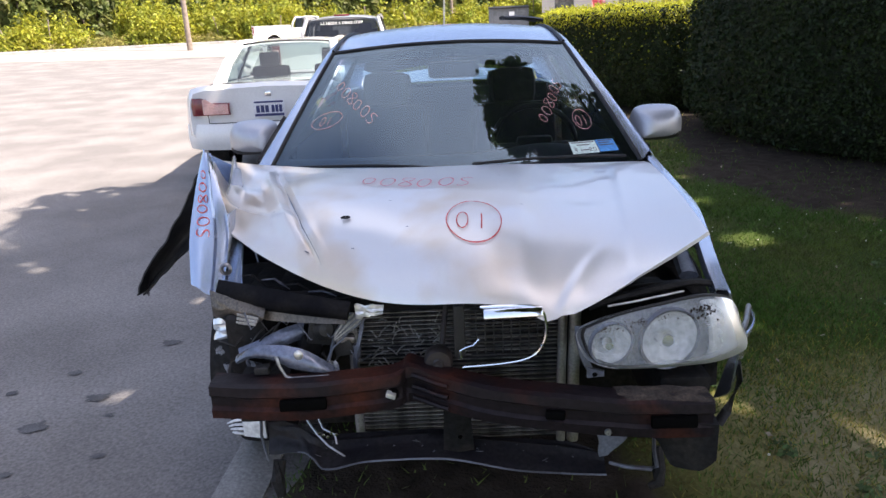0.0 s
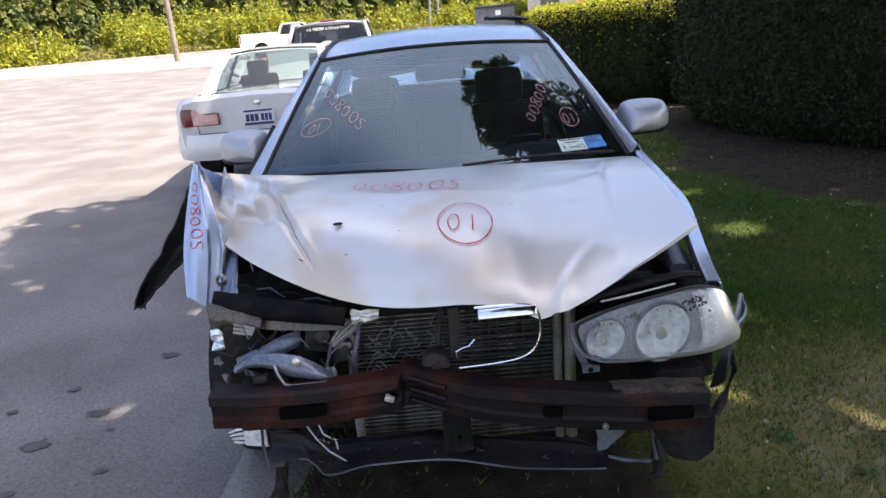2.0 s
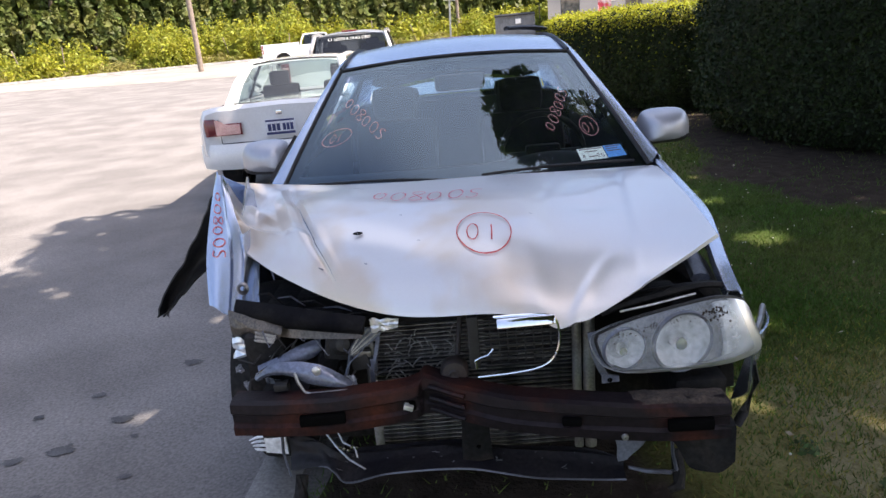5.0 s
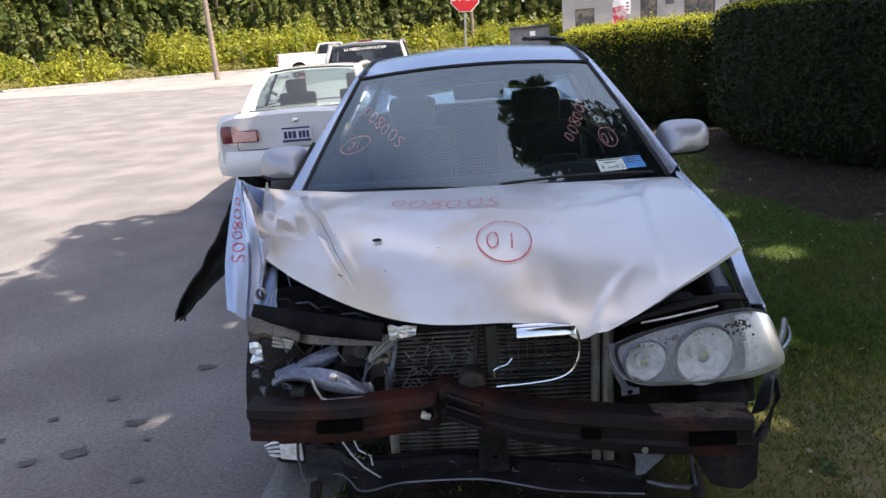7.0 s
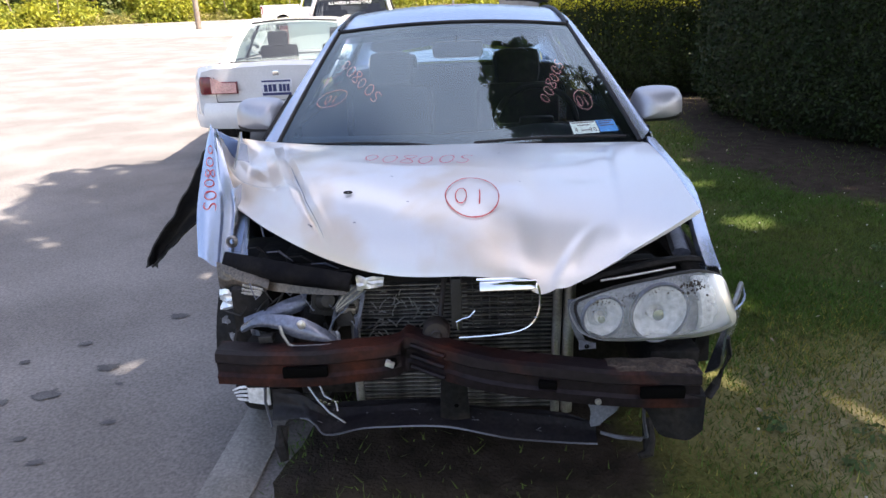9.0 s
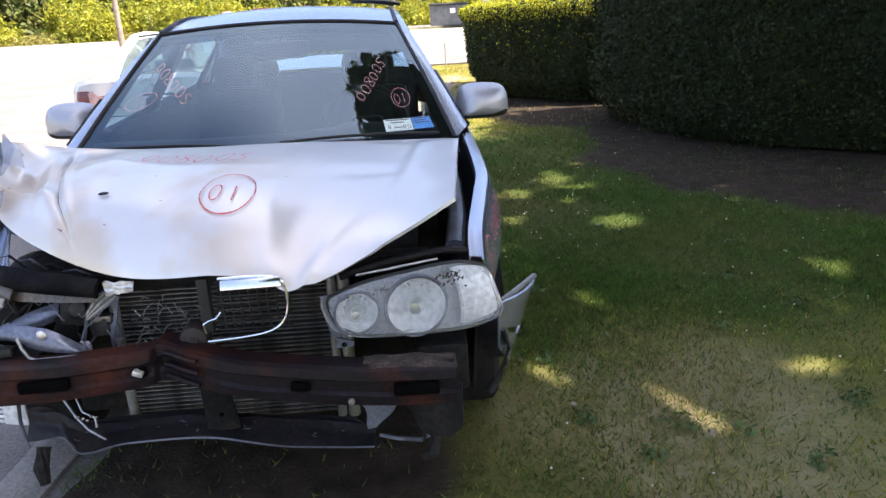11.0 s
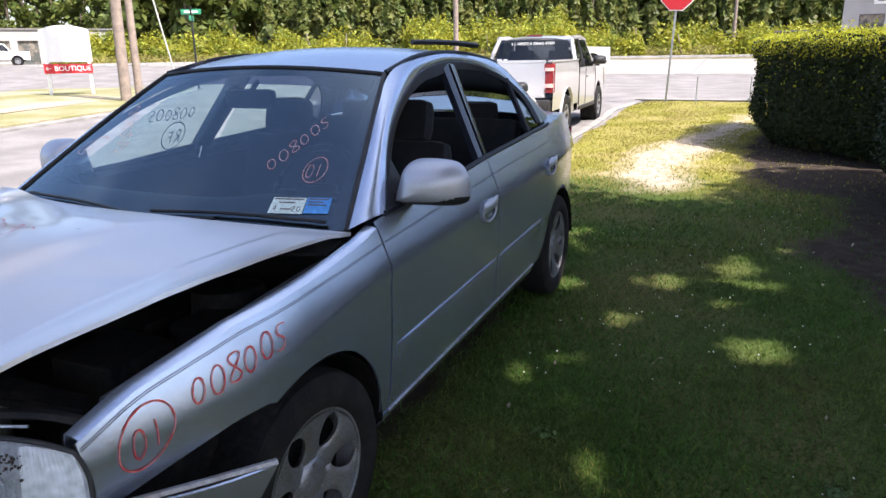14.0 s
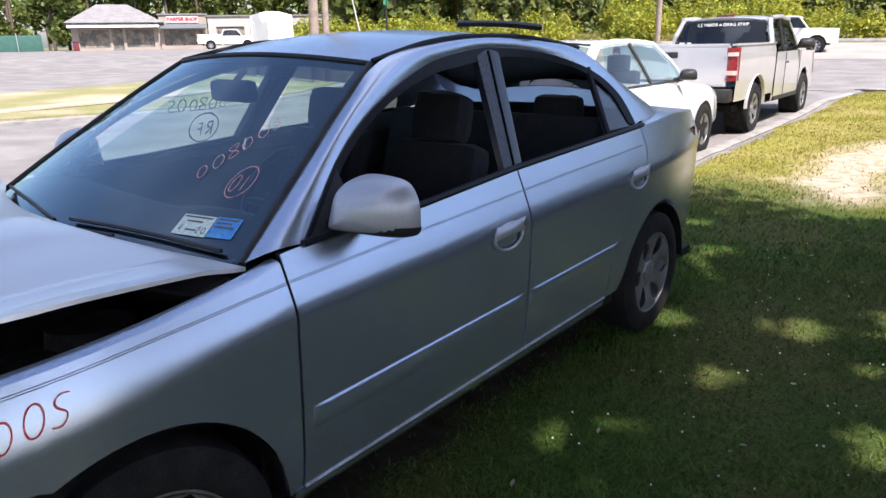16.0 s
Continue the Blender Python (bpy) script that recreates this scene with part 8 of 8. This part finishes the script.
        for z, h in ((1.20, 0.05), (0.95, 0.06)):
            q = bmesh.new()
            sheet(lambda u, v, s=s, z=z, h=h: (s * (0.928 - 0.125 * (1 - u) ** 2), -0.036 + 0.10 * u ** 2, z - h / 2 + h * v), 8, 4, 0.006, bm=q)
            part("reversing_lamp", q, PINK, lm, "pale lamp segment")
        q = bmesh.new()
        sheet(lambda u, v, s=s: (s * (0.90 + 0.042 * math.sin(math.pi * v)), 1.13 + (0.445 + 0.05 * v) * math.cos(math.pi * u), 0.41 + (0.445 + 0.05 * v) * math.sin(math.pi * u)), 24, 4, bm=q)
        part("arch_lip", q, paint, c)
        q = bmesh.new()
        tube(q, [(s * 0.93, 2.095, z) for z in (0.5, 0.9, 1.31)], 0.010, 5)
        part("bed_gap", q, HOLE, c, "dark gap between cab and bed")
        q = bmesh.new()
        box(q, (s * 0.87, 3.0, 0.44), (0.12, 1.6, 0.07), 0.02)
        part("side_step", q, BLACK, c, "black side step")
        for wy in (1.13, 4.39):
            car_wheel(c, s * 0.80, wy, s, 0.385, 0.25, 0.225, ALLOY, 6)
            q = bmesh.new()
            lathe(q, [(0.44, -0.02), (0.44, -0.3), (0.001, -0.3)], 28, Matrix.Translation((s * 0.9, wy, 0.40)) @ Matrix.Rotation(radians(90 * s), 4, "Y"))
            part("wheel_well", q, UNDER, c)
        door_mirror(c, s, (s * 1.0, 3.72, 1.28), 1.15, BLACK)
    # front end
    q = bmesh.new()
    for s in (-1, 1):
        sheet(lambda u, v, s=s: (s * (0.90 - 0.05 * u * u), 3.82 + 1.5 * u, max(0.5 + 0.68 * v - 0.04 * u, (0.40 + math.sqrt(max(0, 0.46 ** 2 - (3.82 + 1.5 * u - 4.39) ** 2))) if abs(3.82 + 1.5 * u - 4.39) < 0.46 else 0)), 30, 10, bm=q)
    sheet(lambda u, v: ((2 * u - 1) * 0.87, 3.8 + 1.5 * v, 1.17 - 0.05 * v + 0.04 * (1 - (2 * u - 1) ** 2) - (0.4 * max(0, v - 0.92) / 0.08)), 12, 14, bm=q)
    part("front_wing", q, paint, c)
    p = part("windscreen", quad_sheet((-0.8, 3.98, 1.18), (0.8, 3.98, 1.18), (0.66, 3.58, 1.70), (-0.66, 3.58, 1.70), bulge=-0.05), DARKPANE, c)
    q = bmesh.new()
    box(q, (0, 2.7, 0.42), (1.6, 4.6, 0.1), 0.02)
    part("chassis", q, UNDER, c)
    q = bmesh.new()
    box(q, (0, 2.335, 1.765), (0.3, 0.03, 0.035), 0.01)
    part("third_brake_lamp", q, RED, c, "red high brake lamp")
    if lettered:
        for txt, z, size in (("L.I. NEEDS A DRAG STRIP", 1.63, 0.075),):
            cu = bpy.data.curves.new("lettering", "FONT")
            cu.body, cu.size, cu.align_x, cu.extrude = txt, size, "CENTER", 0.001
            cu.materials.append(SIGNWHITE)
            t = new("lettering", cu)
            t.parent = c
            t.matrix_basis = pose(0, 2.222, z - 0.03, 68, 0, 0)
        q = bmesh.new()
        box(q, (0, -0.172, 0.60), (0.32, 0.01, 0.16), 0.004)
        part("licence_plate", q, PLATE, c, "pale licence plate")
        for k, (x, z, w) in enumerate(((0.0, 1.265, 0.42), (-0.62, 1.30, 0.09), (-0.5, 1.30, 0.07))):
            q = bmesh.new()
            box(q, (x, 2.1, z), (w, 0.006, 0.03 if k == 0 else 0.09), 0.0)
            part("window_sticker", q, SIGNWHITE, c)
    return c


pickup(pose(-1.98, 9.62, -0.04, 0, 0, 1.3), SILVER2, "parked light silver extended-cab pickup with chrome wheels on the road")
pickup(pose(-10.7, 37.9, rise(-9.6, 37.0) - 0.05, 0, 0, -78), WHITE, "white pickup truck waiting at the far side of the crossing", False)
pickup(pose(-57.4, 36.3, 0.98, 0, 0, -34), WHITE, "white pickup truck parked before the shops", False)


# ---- street furniture ----
def text_on(name, body, size, mat, parent, m, label=""):
    cu = bpy.data.curves.new(name, "FONT")
    cu.body, cu.size, cu.align_x, cu.align_y, cu.extrude = body, size, "CENTER", "CENTER", 0.001
    cu.materials.append(mat)
    t = new(name, cu)
    t.parent = parent
    t.matrix_basis = m
    if label:
        t["label"] = label
    return t


def stop_sign(x, y):
    c = thing("stop_sign", pose(x, y, lawn_z(x, y), 0, 2.5, 4), "red octagonal stop sign on a steel post in the lawn", "sign")
    q = bmesh.new()
    box(q, (0, 0.02, 1.3), (0.05, 0.03, 2.8), 0.006)
    part("post", q, GALV, c)
    for nm, r, yy, mat in (("sign_border", 0.41, 0.0, SIGNWHITE), ("sign_plate", 0.385, -0.006, SIGNRED)):
        q = bmesh.new()
        bmesh.ops.create_cone(q, cap_ends=True, segments=8, radius1=r, radius2=r, depth=0.008, matrix=Matrix.Translation((0, yy, 2.57)) @ Matrix.Rotation(radians(90), 4, "X") @ Matrix.Rotation(radians(22.5), 4, "Z"))
        part(nm, q, mat, c, smooth=False)
    text_on("lettering", "STOP", 0.30, SIGNWHITE, c, pose(0, -0.014, 2.57, 90, 0, 0), "white letters")
    return c


stop_sign(-0.1, 17.2)


def utility_pole(x, y, r, h, lean=0.0, label="weathered wooden utility pole on the verge"):
    c = thing("utility_pole", pose(x, y, rise(x, y) - 0.1, 0, lean, 0), label, "pole", "utility poles")
    q = bmesh.new()
    tube(q, [(0, 0, 0), (0, 0, h * 0.5), (0, 0, h)], [r, r * 0.9, r * 0.75], 12)
    part("shaft", q, POLEWOOD, c)
    q = bmesh.new()
    box(q, (0, 0, h - 0.6), (2.2, 0.1, 0.12), 0.01)
    part("crossarm", q, POLEWOOD, c)
    return c


utility_pole(-14.9, 39.5, 0.16, 11)
utility_pole(-14.3, 13.4, 0.15, 10, 1.5)
utility_pole(-14.1, 13.7, 0.11, 9, 0.5, "second slimmer wooden pole beside the utility pole")
utility_pole(0.5, 52, 0.12, 10)


def thin_post(x, y, h, r, label, name="marker_post", mat=GALV, lean=0):
    c = thing(name, pose(x, y, rise(x, y) - 0.03, 0, lean, 0), label, "post", "thin posts")
    q = bmesh.new()
    tube(q, [(0, 0, 0), (0, 0, h)], r, 6)
    part("shaft", q, mat, c)
    q = bmesh.new()
    cyl(q, (0, 0, h), (0, 0, h + 0.012), r * 1.3, n=6)
    part("cap", q, mat, c)
    return c


for x, y in ((0.62, 17.3), (1.85, 17.3), (3.1, 17.3)):
    thin_post(x, y, 0.62, 0.018, "short grey marker post at the lawn's end")
g3 = random.Random(2)
for k in range(9):
    x, y = polar(-34 + 5.2 * k + g3.uniform(-1.5, 1.5), 50.4)
    thin_post(x, y, g3.uniform(1.3, 2.0), 0.035, "leaning thin wooden stake in the weeds", "stake", POLEWOOD, g3.uniform(-16, 12))

# street name sign on a thin post
c = thing("street_name_sign", pose(-17.0, 19.3, rise(-17, 19.3), 0, 0, 0), "green street name sign on a thin dark post", "sign")
q = bmesh.new()
tube(q, [(0, 0, -0.1), (0, 0, 2.9)], 0.035, 8)
part("post", q, BLACK, c)
for z, a in ((2.72, 20), (2.5, -60)):
    q = bmesh.new()
    box(q, (0, 0, z), (0.75, 0.015, 0.18), 0.004, Matrix.Rotation(radians(a), 4, "Z"))
    bl = part("name_blade", q, SIGNGREEN, c)
    q = bmesh.new()
    box(q, (0, -0.012, z), (0.5, 0.006, 0.07), 0.0, Matrix.Rotation(radians(a), 4, "Z"))
    part("print_bar", q, SIGNWHITE, bl)
# guy wire
gw = thing("guy_wire", (-16.2, 17.5, rise(-16.2, 17.5)), "yellow-sleeved guy wire of the utility pole", "wire")
q = bmesh.new()
tube(q, [(0, 0, 0), (0.95, -2.0, 4.0), (1.9, -4.0, 8.0)], 0.025, 6)
part("cable", q, SIGNWHITE, gw)

# boutique sign
bs = thing("shop_sign", pose(-18.6, 15.2, rise(-18.6, 15.2), 0, 0, 42), "white pylon sign with arched top and red boutique panel", "sign")
for s in (-1, 1):
    q = bmesh.new()
    box(q, (s * 0.62, 0, 0.9), (0.09, 0.09, 1.9), 0.01)
    part("leg", q, SIGNWHITE, bs)
q = bmesh.new()
sheet(lambda u, v: ((2 * u - 1) * 0.72, 0.0, 1.05 + (1.0 + 0.14 * (1 - (2 * u - 1) ** 2)) * v), 16, 4, 0.08, bm=q)
part("board", q, SIGNWHITE, bs)
q = bmesh.new()
box(q, (0, -0.06, 0.84), (1.42, 0.05, 0.3), 0.008)
rp = part("red_panel", q, SIGNRED, bs)
text_on("lettering", "\u2190 BOUTIQUE", 0.22, SIGNWHITE, rp, pose(0, -0.092, 0.84, 90, 0, 0), "white letters")

# dumpster
dp = thing("dumpster", pose(4.2, 46.2, rise(4, 46), 0, 0, -4), "grey steel dumpster across the road", "dumpster")
q = bmesh.new()
box(q, (0, 0, 0.75), (2.6, 1.6, 1.3), 0.05)
for k in range(5):
    box(q, (-1.1 + 0.55 * k, -0.82, 0.75), (0.08, 0.06, 1.2), 0.01)
part("bin", q, DUMP, dp)
q = bmesh.new()
box(q, (0, -0.1, 1.44), (2.66, 1.7, 0.08), 0.03, Matrix.Rotation(radians(4), 4, "X"))
part("lid", q, BLACK, dp, "black lid")
q = bmesh.new()
box(q, (0.2, -0.86, 1.0), (0.35, 0.012, 0.3), 0)
part("label_plate", q, SIGNWHITE, dp)


# ---- buildings ----
def wall_with_openings(w, h, t, holes):
    """A wall along x with real openings (x0, x1, z0, z1)."""
    bm = bmesh.new()
    xs = sorted({0, w, *[v for o in holes for v in o[:2]]})
    zs = sorted({0, h, *[v for o in holes for v in o[2:]]})
    for a, b in zip(xs, xs[1:]):
        for c_, d in zip(zs, zs[1:]):
            mx, mz = (a + b) / 2, (c_ + d) / 2
            if not any(o[0] < mx < o[1] and o[2] < mz < o[3] for o in holes):
                box(bm, (mx, t / 2, mz), (b - a, t, d - c_))
    bmesh.ops.remove_doubles(bm, verts=bm.verts, dist=0.001)
    return bm


def shop(at, w, d, h, mat, holes, label, roof="flat", awning=None):
    c = thing("shop_building", at, label, "building", "buildings across the road")
    part("front_wall", wall_with_openings(w, h, 0.25, holes), mat, c, smooth=False)
    q = bmesh.new()
    box(q, (0.125, d / 2 + 0.125, h / 2), (0.25, d - 0.25, h))
    box(q, (w - 0.125, d / 2 + 0.125, h / 2), (0.25, d - 0.25, h))
    box(q, (w / 2, d - 0.125, h / 2), (w - 0.52, 0.25, h))
    part("side_wall", q, mat, c, smooth=False)
    q = bmesh.new()
    box(q, (w / 2, d / 2, h + 0.08), (w + 0.3, d + 0.3, 0.16))
    if roof == "hip":
        b = [q.verts.new(v) for v in ((-0.6, -0.8, h + 0.18), (w + 0.6, -0.8, h + 0.18), (w + 0.6, d + 0.6, h + 0.18), (-0.6, d + 0.6, h + 0.18))]
        t = [q.verts.new(v) for v in ((w * 0.32, d * 0.5, h + 2.3), (w * 0.68, d * 0.5, h + 2.3))]
        q.faces.new((b[0], b[1], t[1], t[0])), q.faces.new((b[1], b[2], t[1])), q.faces.new((b[2], b[3], t[0], t[1])), q.faces.new((b[3], b[0], t[0]))
    part("roof", q, ROOFING, c, smooth=False)
    for x0, x1, z0, z1 in holes:
        wn_ = new("shop_window")
        wn_.parent = c
        q = bmesh.new()
        box(q, ((x0 + x1) / 2, 0.2, (z0 + z1) / 2), (x1 - x0, 0.02, z1 - z0))
        part("pane", q, SHOPGLASS, wn_, smooth=False)
        q = bmesh.new()
        n = max(1, round((x1 - x0) / 1.1))
        for k in range(n + 1):
            box(q, (x0 + (x1 - x0) * k / n, 0.14, (z0 + z1) / 2), (0.07, 0.1, z1 - z0))
        box(q, ((x0 + x1) / 2, 0.14, z1), (x1 - x0, 0.1, 0.08))
        box(q, ((x0 + x1) / 2, 0.12, z0), (x1 - x0 + 0.1, 0.16, 0.08))
        part("window_frame", q, AWNING, wn_, smooth=False)
    if awning:
        x0, x1, z, m = awning
        q = sheet(lambda u, v: (x0 + (x1 - x0) * u, -0.02 - 1.1 * v, z + 0.55 - 0.5 * v ** 0.8), 10, 6, 0.05)
        part("awning", q, m, c, "long plain awning")
    return c


def facing(az, r, turn):
    x, y = polar(az, r)
    return pose(x, y, rise(x, y) - 0.02, 0, 0, turn)


MAROONTILE = material("maroon_tile", (0.12, 0.02, 0.025), 0.5, scale=8, amount=0.4)


def street_front(az, far=88.0):
    """A front corner on the far side of the main road, facing the lawn."""
    return pose(2.1 + far * math.sin(radians(az)), -0.6 + far * math.cos(radians(az)), 1.0, 0, 0, -az - 2.0)


s1 = shop(street_front(-66.6), 8.9, 9, 2.75, CREAM, [(0.7, 3.7, 0.3, 2.2), (4.0, 5.1, 0.0, 2.3), (5.4, 8.3, 0.3, 2.2)], "low cream shop with hipped pale roof and white awning", "hip", (-0.3, 8.9, 2.35, SIGNWHITE))
q = bmesh.new()
box(q, (0.3, -0.03, 0.5), (0.6, 0.06, 1.0), 0.01)
part("tiled_pier", q, MAROONTILE, s1, "maroon tiled pier")
q = bmesh.new()
box(q, (4.3, -0.04, 2.42), (8.9, 0.06, 0.16), 0.01)
part("fascia_strip", q, AWNING, s1, "dark fascia strip")
s2 = shop(street_front(-60.75), 5.1, 9, 3.7, CREAM, [(0.4, 4.6, 0.4, 2.1)], "cream barber shop front with grey awning", "flat", (0.1, 5.0, 2.15, AWNING))
q = bmesh.new()
box(q, (2.5, -0.06, 3.22), (3.4, 0.08, 0.7), 0.02)
sb = part("sign_board", q, material("shop_board", (0.5, 0.48, 0.47), 0.6, scale=5, amount=0.2), s2)
text_on("lettering", "BARBER SHOP", 0.52, SIGNRED, sb, pose(2.5, -0.13, 3.24, 90, 0, 0), "red letters").data.offset = 0.022
s3 = shop(street_front(-57.35), 17.0, 10, 3.5, STUCCO, [(0.9, 4.0, 0.9, 2.4), (4.7, 6.6, 0.0, 2.4), (8.0, 9.2, 0.0, 2.4), (11.5, 14.5, 0.9, 2.4)], "white flat-roofed commercial building", "flat")
# white building on the other side, behind the hedge
s4 = shop(pose(6.2, 44.5, rise(6.2, 44.5) - 0.02, 0, 0, -10), 13.0, 9, 3.9, STUCCO, [(0.8, 2.0, 0.0, 2.3), (4.8, 5.8, 0.9, 2.6), (7.4, 9.2, 1.2, 2.7), (10.0, 12.0, 1.2, 2.7)], "white plastered workshop building with small signs and windows", "flat")
for x0, z0, w, h, m in ((1.4, 3.1, 1.3, 0.6, SIGNWHITE), (3.6, 2.2, 0.6, 0.9, SIGNWHITE), (6.3, 2.6, 0.5, 0.9, AWNING)):
    q = bmesh.new()
    box(q, (x0 + w / 2, -0.03, z0), (w, 0.05, h), 0.01)
    p4 = part("wall_sign", q, m, s4)
    q = bmesh.new()
    for k in range(3):
        box(q, (x0 + w / 2, -0.065, z0 + h * (0.25 - 0.22 * k)), (w * 0.75, 0.012, h * 0.1))
    part("print_bar", q, INK_DARK, p4)
fx, fy = 8.7, 41.3
fl = thing("feather_flag", (fx, fy, rise(fx, fy)), "red, white and blue feather flag on a thin pole", "flag")
q = bmesh.new()
tube(q, [(0, 0, -0.1), (0.02, 0, 2.2), (0.12, 0, 3.5), (0.5, 0, 3.9)], 0.02, 6)
part("flag_pole", q, GALV, fl)
for k, (v0, v1, m) in enumerate(((0.0, 0.42, FLAGRED), (0.42, 0.58, SIGNWHITE), (0.58, 0.76, BLUE), (0.76, 1.0, FLAGRED))):
    part("banner", sheet(lambda u, v, v0=v0, v1=v1: (0.03 + 0.3 * (v0 + (v1 - v0) * v) ** 3 + (0.8 - 0.35 * (v0 + (v1 - v0) * v) ** 2) * u, 0.08 * math.sin(5 * (v0 + (v1 - v0) * v) + 3 * u), 1.1 + 2.7 * (v0 + (v1 - v0) * v) + 0.12 * u), 8, 8, 0.006), m, fl)
# green fence far left, and overhead cables
gf = thing("green_fence", pose(-86.0, 19.6, 1.0, 0, 0, 71), "green mesh-covered fence beside the shops", "fence")
for k in range(7):
    q = bmesh.new()
    box(q, (-2 + 2.4 * k, 0, 0.9), (2.32, 0.05, 1.7), 0.01)
    part("fence_panel", q, GREENFENCE, gf)
    q = bmesh.new()
    box(q, (-3.2 + 2.4 * k, -0.06, 0.95), (0.08, 0.08, 2.0), 0.01)
    part("fence_post", q, GALV, gf)
ov = thing("overhead_cable", (0, 46, 7.2), "pale overhead cables along the crossing", "cable")
for k, dz in enumerate((0.0, 0.5)):
    q = bmesh.new()
    tube(q, [(-15 + 5 * j, -4 + 0.9 * j, dz + 0.012 * (j - 5) ** 2) for j in range(13)], 0.03, 5)
    part("cable", q, GALV, ov)
